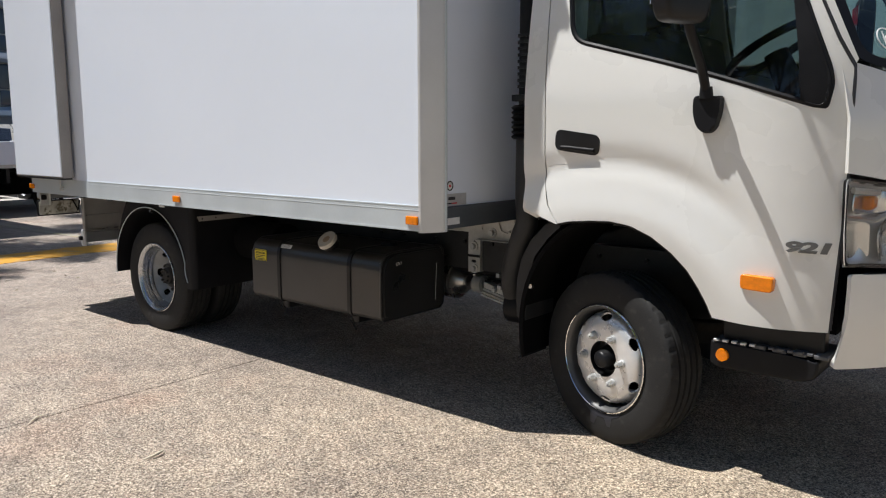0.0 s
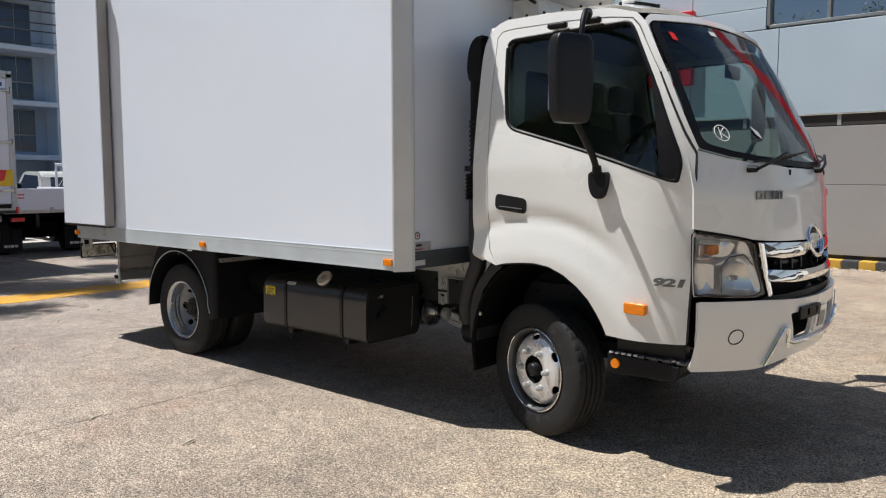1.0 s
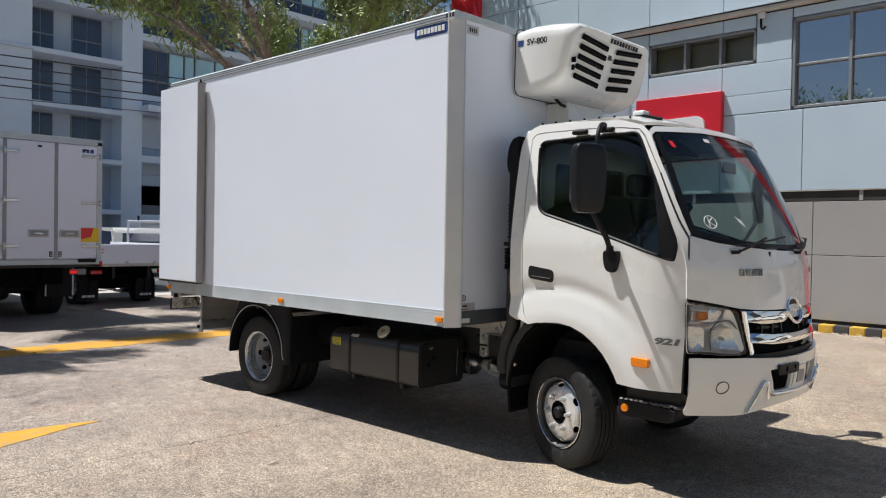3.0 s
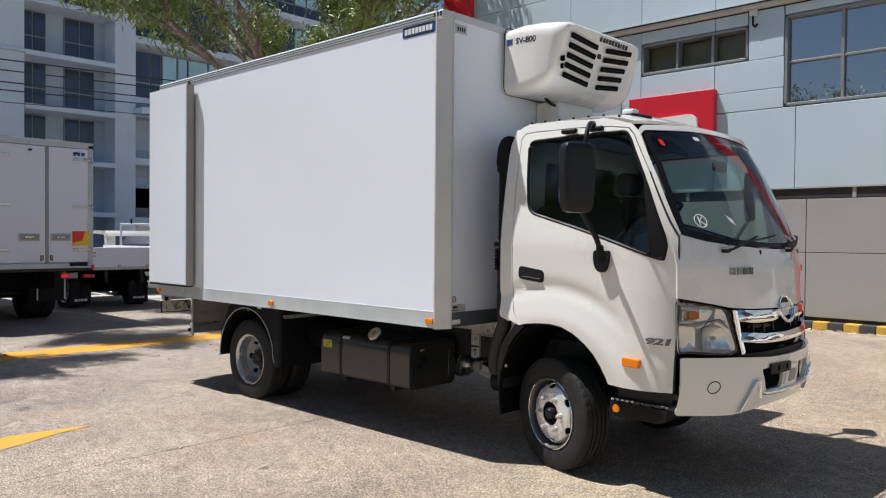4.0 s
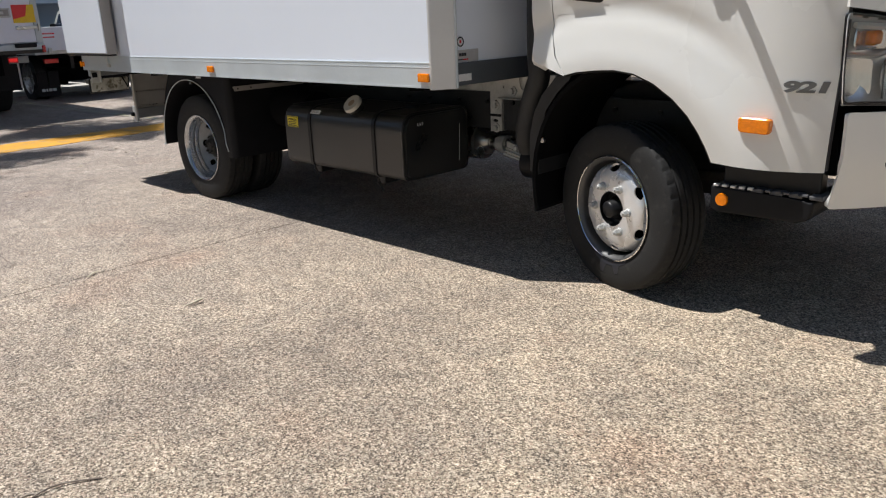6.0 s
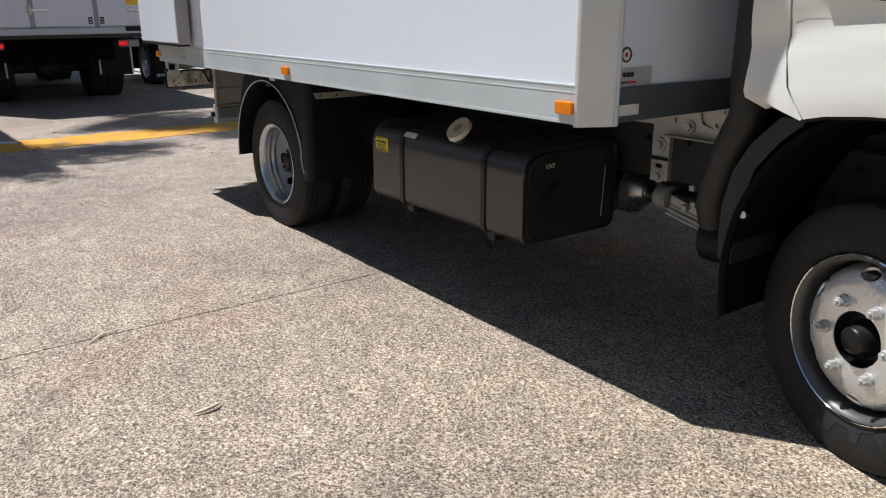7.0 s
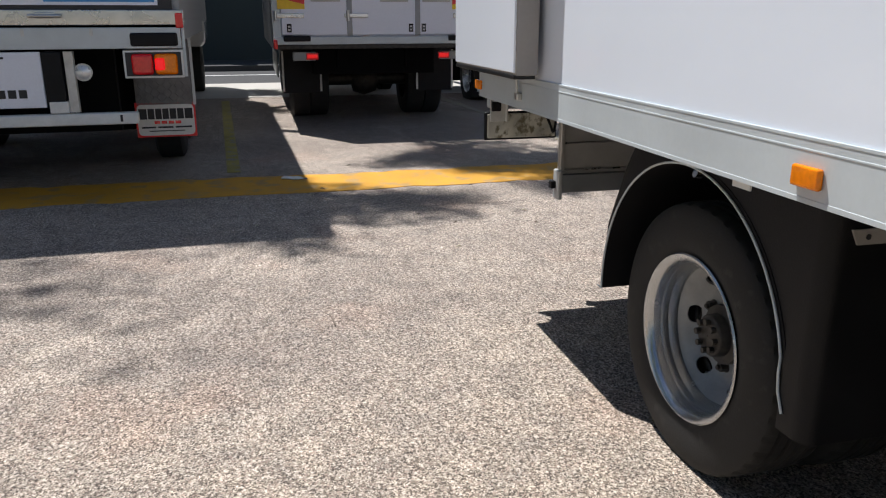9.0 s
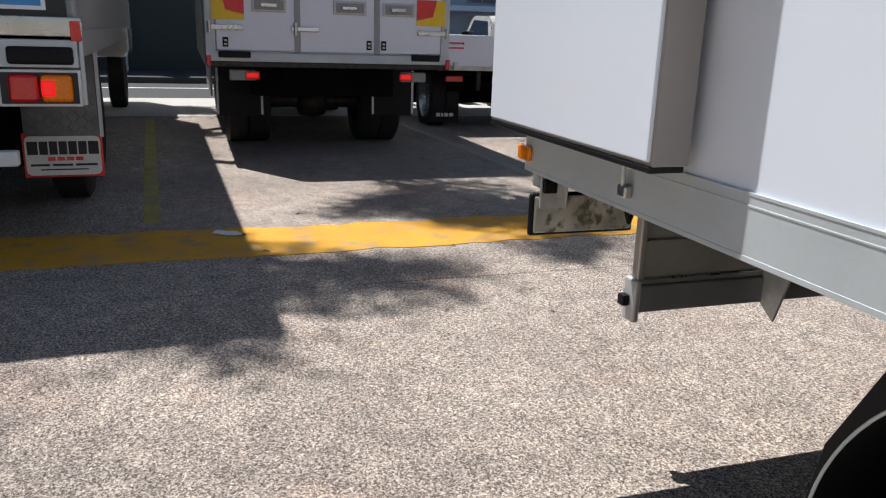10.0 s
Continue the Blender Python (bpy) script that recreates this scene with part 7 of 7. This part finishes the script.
    part("bumper_bar", B(-0.04, 0.04, -1.15, 0.86, 0.535, 0.615, 0.01), WLABEL, t, "white rear bumper bar")
    for y in (-0.3, 0.75):
        part("bar_clip", B(0.04, 0.046, y - 0.008, y + 0.008, 0.555, 0.60), INK, t)
    f = part("mud_flap", B(-0.968, -0.955, 0.728, 1.20, 0.30, 0.585, 0.004), RREFL, t, "mud flap with a white panel and red border")
    part("flap_panel", skin(rounded([(0.742, 0.315), (1.187, 0.315), (1.187, 0.568), (0.742, 0.568)], 0.04, 4), [], lambda u, v: Vector((-0.950, u, v)), 0.1, 0.006), WLABEL, f)
    bars("flap_bar", [0.062, 0.05, 0.048, 0.048, 0.05, 0.05, 0.062], 0.085, on_front(-0.943, 0.965, 0.492), INK, f, 0.10, 0.001)
    bars("flap_bar", [0.045] * 4, 0.024, on_front(-0.943, 0.975, 0.422), RED, f, 0.4, 0.001)
    bars("flap_bar", [0.11, 0.12, 0.13], 0.014, on_front(-0.943, 0.965, 0.382), INK, f, 1.2, 0.001)
    bars("flap_bar", [0.28], 0.008, on_front(-0.943, 0.965, 0.352), INK, f, 1.2, 0.001)
    part("flap_side", B(-0.97, -0.95, 1.19, 1.212, 0.56, 1.10), ALU, t)
    for s in (-1, 1):
        for x in (-1.85, -3.1, -9.0):
            simple_wheel(t, x, s * 0.93, flip=s * -1 if s > 0 else 1)
        part("chassis_rail", B(-8.4, -0.3, s * 0.42 - 0.035, s * 0.42 + 0.035, 0.72, 1.0), BLACK, t)
    part("under_deck", B(-5.8, -0.3, -1.1, 1.1, 1.12, 1.22), DARK, t)
    part("cab", B(-10.2, -8.15, -1.15, 1.15, 0.8, 2.9, 0.12, 3), PAINT, t, "white cab")


silver_truck()


# ---- tray truck ----
def tray_truck():
    t = thing("tray_truck", (-12.75, 2.02, 0), "white tray truck with a drop-side tail gate, parked in a bay", "truck")
    part("tray", B(-3.8, 0.0, -1.05, 1.05, 0.82, 0.92, 0.01), GALV, t, "flat metal tray")
    tg = part("tail_gate", B(-0.03, 0.02, -1.05, 1.05, 0.88, 1.28, 0.008), LILAC, t, "white drop-side tail gate")
    bars("gate_bar", [0.032] * 6, 0.026, on_front(0.022, -0.80, 1.17), RED, tg, 0.3, 0.001)
    bars("gate_bar", [0.032] * 6, 0.022, on_front(0.022, -0.80, 1.11), RED, tg, 0.3, 0.001)
    for y in (-0.8, -0.2, 0.4, 0.95):
        part("gate_catch", B(0.02, 0.05, y - 0.03, y + 0.03, 0.84, 0.93, 0.006), GALV, tg)
    for s in (-1, 1):
        part("side_gate", B(-3.7, -0.04, s * 1.04 - 0.015, s * 1.04 + 0.015, 0.9, 1.28, 0.006), LILAC, t)
        part("tail_lamp", B(-0.3, -0.22, s * 0.72 - 0.12, s * 0.72 + 0.12, 0.66, 0.74, 0.01), RED, t, "red tail lamp")
        fl = part("mud_flap", B(-0.72, -0.705, s * 0.62 - 0.30, s * 0.62 + 0.14, 0.06, 0.50, 0.004), PLASTIC, t, "black mud flap with grey bars")
        bars("flap_bar", [0.06, 0.03, 0.06, 0.06], 0.05, on_front(-0.703, s * 0.62 - 0.07, 0.17), WLABEL, fl, 0.3, 0.001)
        simple_wheel(t, -1.1, s * 0.70 - 0.08, 0.39, 0.11, 1 if s < 0 else -1)
        simple_wheel(t, -4.6, s * 0.85, 0.39, 0.11, 1 if s < 0 else -1)
        part("chassis_rail", B(-5, -0.2, s * 0.38 - 0.03, s * 0.38 + 0.03, 0.55, 0.80), BLACK, t)
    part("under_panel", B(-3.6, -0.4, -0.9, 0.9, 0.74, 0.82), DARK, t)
    # added dark sheet hides the front wheels and blackens the gap
    part("gap_screen", B(-2.2, -2.1, -0.95, 0.95, 0.22, 0.78), DARK, t)

tray_truck()


# ---- utility truck beyond the tray truck: cab and ladder rack ----
def utility_truck():
    t = thing("utility_truck", (-16.3, 4.1, 0), "white utility truck with a mesh headboard, parked across the bay", "truck")
    part("tray", B(-0.3, 0.1, -0.9, 0.9, 0.75, 1.0, 0.02), LILAC, t)
    hb = part("headboard", sweep(bmesh.new(), smooth_line([(0, -0.66, 0.95), (0, -0.66, 1.72), (0, -0.55, 1.80), (0, 0.55, 1.80), (0, 0.66, 1.72), (0, 0.66, 0.95)], 6), 0.03, 10), LILAC, t, "white tube and mesh headboard")
    for i in range(18):
        y = -0.62 + i * 0.07
        e = min(0.64, y + 0.34)
        part("mesh_wire", sweep(bmesh.new(), [(0, y, 1.30), (0, e, 1.78)], 0.007, 5), LILAC, hb)
        part("mesh_wire", sweep(bmesh.new(), [(0, e, 1.30), (0, y, 1.78)], 0.007, 5), LILAC, hb)
    part("rack_light", rod(bmesh.new(), (0, -0.4, 1.80), (0, -0.4, 1.95), 0.02, 0.03, 8), PLASTIC, hb)
    cb = part("cab", prism(bmesh.new(), rounded([(-0.25, 0.8), (-0.25, 1.50), (-0.40, 1.63), (-1.2, 1.65), (-1.75, 1.22), (-2.7, 1.12), (-2.85, 0.7), (-2.85, 0.45), (-0.25, 0.45)], [0, 0.12, 0.12, 0.2, 0.1, 0.2, 0.1, 0, 0], 5), "xz", -0.92, 0.92, 0.08), PAINT, t, "white cab")
    part("cab_window", B(-0.262, -0.24, -0.70, 0.70, 1.12, 1.50, 0.02), APTGLASS, cb)
    part("side_window", prism(bmesh.new(), [(-0.35, 1.12), (-0.42, 1.54), (-1.15, 1.57), (-1.62, 1.18)], "xz", -0.935, -0.91, 0.01), APTGLASS, cb)
    part("mirror", B(-1.45, -1.38, -1.08, -0.93, 1.2, 1.36, 0.03), PLASTIC, cb)
    for s in (-1, 1):
        simple_wheel(t, -2.2, s * 0.78, 0.36, 0.1, 1 if s < 0 else -1)
        simple_wheel(t, -0.1, s * 0.78, 0.36, 0.1, 1 if s < 0 else -1)


utility_truck()

# ---- litter on the ground ----
def litter():
    prof = [(0.004, -0.13), (0.030, -0.13), (0.034, -0.122), (0.031, -0.09), (0.034, -0.06), (0.029, -0.03), (0.033, 0.0), (0.030, 0.03), (0.034, 0.055), (0.030, 0.075), (0.014, 0.102), (0.012, 0.125)]
    lay = pose(-7.79, -1.935, 0.012, 0, 0, -28)
    bt_ = thing("crushed_bottle", lay, "flattened clear plastic bottle with a pale label on the concrete", "litter")
    for nm, pf, mt in (("bottle_body", prof, WLABEL), ("bottle_label", [(0.0345, -0.055), (0.0335, -0.03), (0.0345, 0.0), (0.0345, 0.035)], WHITE), ("bottle_cap", [(0.001, 0.122), (0.015, 0.122), (0.015, 0.142), (0.001, 0.142)], BLUE)):
        bm = lathe(bmesh.new(), pf, 20)
        for v in bm.verts:
            v.co.z *= 0.32 + 0.1 * math.sin(v.co.y * 50)
            v.co.x *= 1.25 + 0.2 * math.sin(v.co.y * 33 + 1)
            v.co.y *= 0.74
        part(nm, bm, mt, bt_)
    rnd = random.Random(8)
    pts = smooth_line([(-2.14, -2.43, 0.004), (-2.165, -2.40, 0.009), (-2.20, -2.36, 0.010), (-2.215, -2.32, 0.005)], 4)
    tagged(part("curled_leaf", sweep(bmesh.new(), pts, 0.006, 6, False, [0.001 + 0.0035 * math.sin(math.pi * i / (len(pts) - 1)) for i in range(len(pts))]), LEAFDRY, label="pale curled dry leaf on the concrete"), category="leaf")
    pts = smooth_line([(-1.35, -2.285, 0.006), (-1.343, -2.245, 0.012), (-1.35, -2.205, 0.014), (-1.368, -2.180, 0.008)], 5)
    tagged(part("curled_leaf", sweep(bmesh.new(), pts, 0.008, 6, False, [0.0015 + 0.0045 * math.sin(math.pi * i / (len(pts) - 1)) for i in range(len(pts))]), LEAFDRY, label="pale curled dry leaf on the concrete"), category="leaf")
    spots = [(-5.79, -0.5), (-0.3, -3.3), (-6.4, -1.2), (1.2, -2.9), (-7.0, 0.3)] + [(rnd.uniform(-7.4, -4.6), rnd.uniform(-2.6, 0.6)) for _ in range(16)] + [(rnd.uniform(-9.6, -8.2), rnd.uniform(-3.2, 0.4)) for _ in range(8)]
    for i, (x, y) in enumerate(spots):
        a, l = rnd.uniform(0, 6.28), rnd.uniform(0.012, 0.025)
        p = [(x - l * math.cos(a), y - l * math.sin(a), 0.004), (x, y, 0.012), (x + l * math.cos(a), y + l * math.sin(a), 0.005)]
        tagged(part("dry_leaf", sweep(bmesh.new(), smooth_line(p, 3), 0.006, 5, False, [0.001, 0.003, 0.004, 0.005, 0.004, 0.003, 0.001]), BARK if i % 3 else LEAFDRY, label="small dry leaf on the concrete"), category="leaf", group="fallen leaves")
    # dry leaves swept along the kerb
    bm = bmesh.new()
    for i in range(260):
        x, y, a = rnd.uniform(-6, 6), 8.97 - abs(rnd.gauss(0, 0.14)), rnd.uniform(0, 6.28)
        l, w = rnd.uniform(0.02, 0.05), rnd.uniform(0.008, 0.02)
        c, s = math.cos(a), math.sin(a)
        z = rnd.uniform(0.004, 0.02)
        vs = [bm.verts.new((x + l * p * c - w * q * s, y + l * p * s + w * q * c, z + 0.01 * (p * p))) for p, q in ((-1, 0), (0, -1), (1, 0), (0, 1))]
        bm.faces.new(vs)
    tagged(part("leaf_litter", bm, LEAFDRY, label="pale dry leaves swept along the kerb"), category="leaves", kind="stuff")
    pts = smooth_line([(-0.275, -3.325, 0.003), (-0.295, -3.26, 0.008), (-0.285, -3.20, 0.007), (-0.238, -3.12, 0.003)], 5)
    tagged(part("twig", sweep(bmesh.new(), pts, 0.0028, 5), BARK, label="thin dark twig on the concrete"), category="twig")


litter()


# ---- white parked car ahead of the truck ----
def parked_car():
    t = thing("parked_car", (5.5, 4.0, 0), "white parked sport utility car beside the showroom", "car")
    t.rotation_euler = (0, 0, radians(133))
    prof = rounded([(-2.2, 0.35), (-2.25, 0.75), (-2.15, 1.02), (-1.25, 1.12), (-0.55, 1.60), (0.95, 1.66), (1.75, 1.58), (2.12, 1.10), (2.2, 0.70), (2.15, 0.35)], [0.1, 0.1, 0.15, 0.2, 0.3, 0.5, 0.2, 0.15, 0.1, 0.1], 5)
    arch = lambda c: [(c + 0.40 * math.cos(a), 0.35 + 0.40 * math.sin(a)) for a in [math.pi * i / 14 for i in range(15)]]
    low = prof[:-1] + [prof[-1]] + arch(1.38) + arch(-1.38)
    bd = part("body", prism(bmesh.new(), low, "xz", -0.90, 0.90, 0.06), PAINT, t, "glossy white car body")
    for s in (-1, 1):
        for q in ([(-1.0, 1.13), (-0.45, 1.50), (0.0, 1.53), (0.0, 1.12)], [(0.07, 1.12), (0.07, 1.53), (0.9, 1.53), (0.95, 1.12)], [(1.02, 1.13), (0.98, 1.52), (1.55, 1.47), (1.72, 1.2)]):
            part("side_window", prism(bmesh.new(), rounded(q, 0.04, 2), "xz", s * 0.90 - 0.006, s * 0.90 + 0.006), APTGLASS, bd)
        part("door_handle", B(-0.2, 0.0, s * 0.905 - 0.012, s * 0.905 + 0.012, 0.98, 1.01, 0.006), PAINT, bd)
        part("mirror", B(-0.95, -0.75, s * 1.0 - 0.09, s * 1.0 + 0.09, 1.08, 1.24, 0.04), PAINT, bd)
        for x in (-1.38, 1.38):
            simple_wheel(t, x, s * 0.80, 0.36, 0.11, 1 if s < 0 else -1)


parked_car()
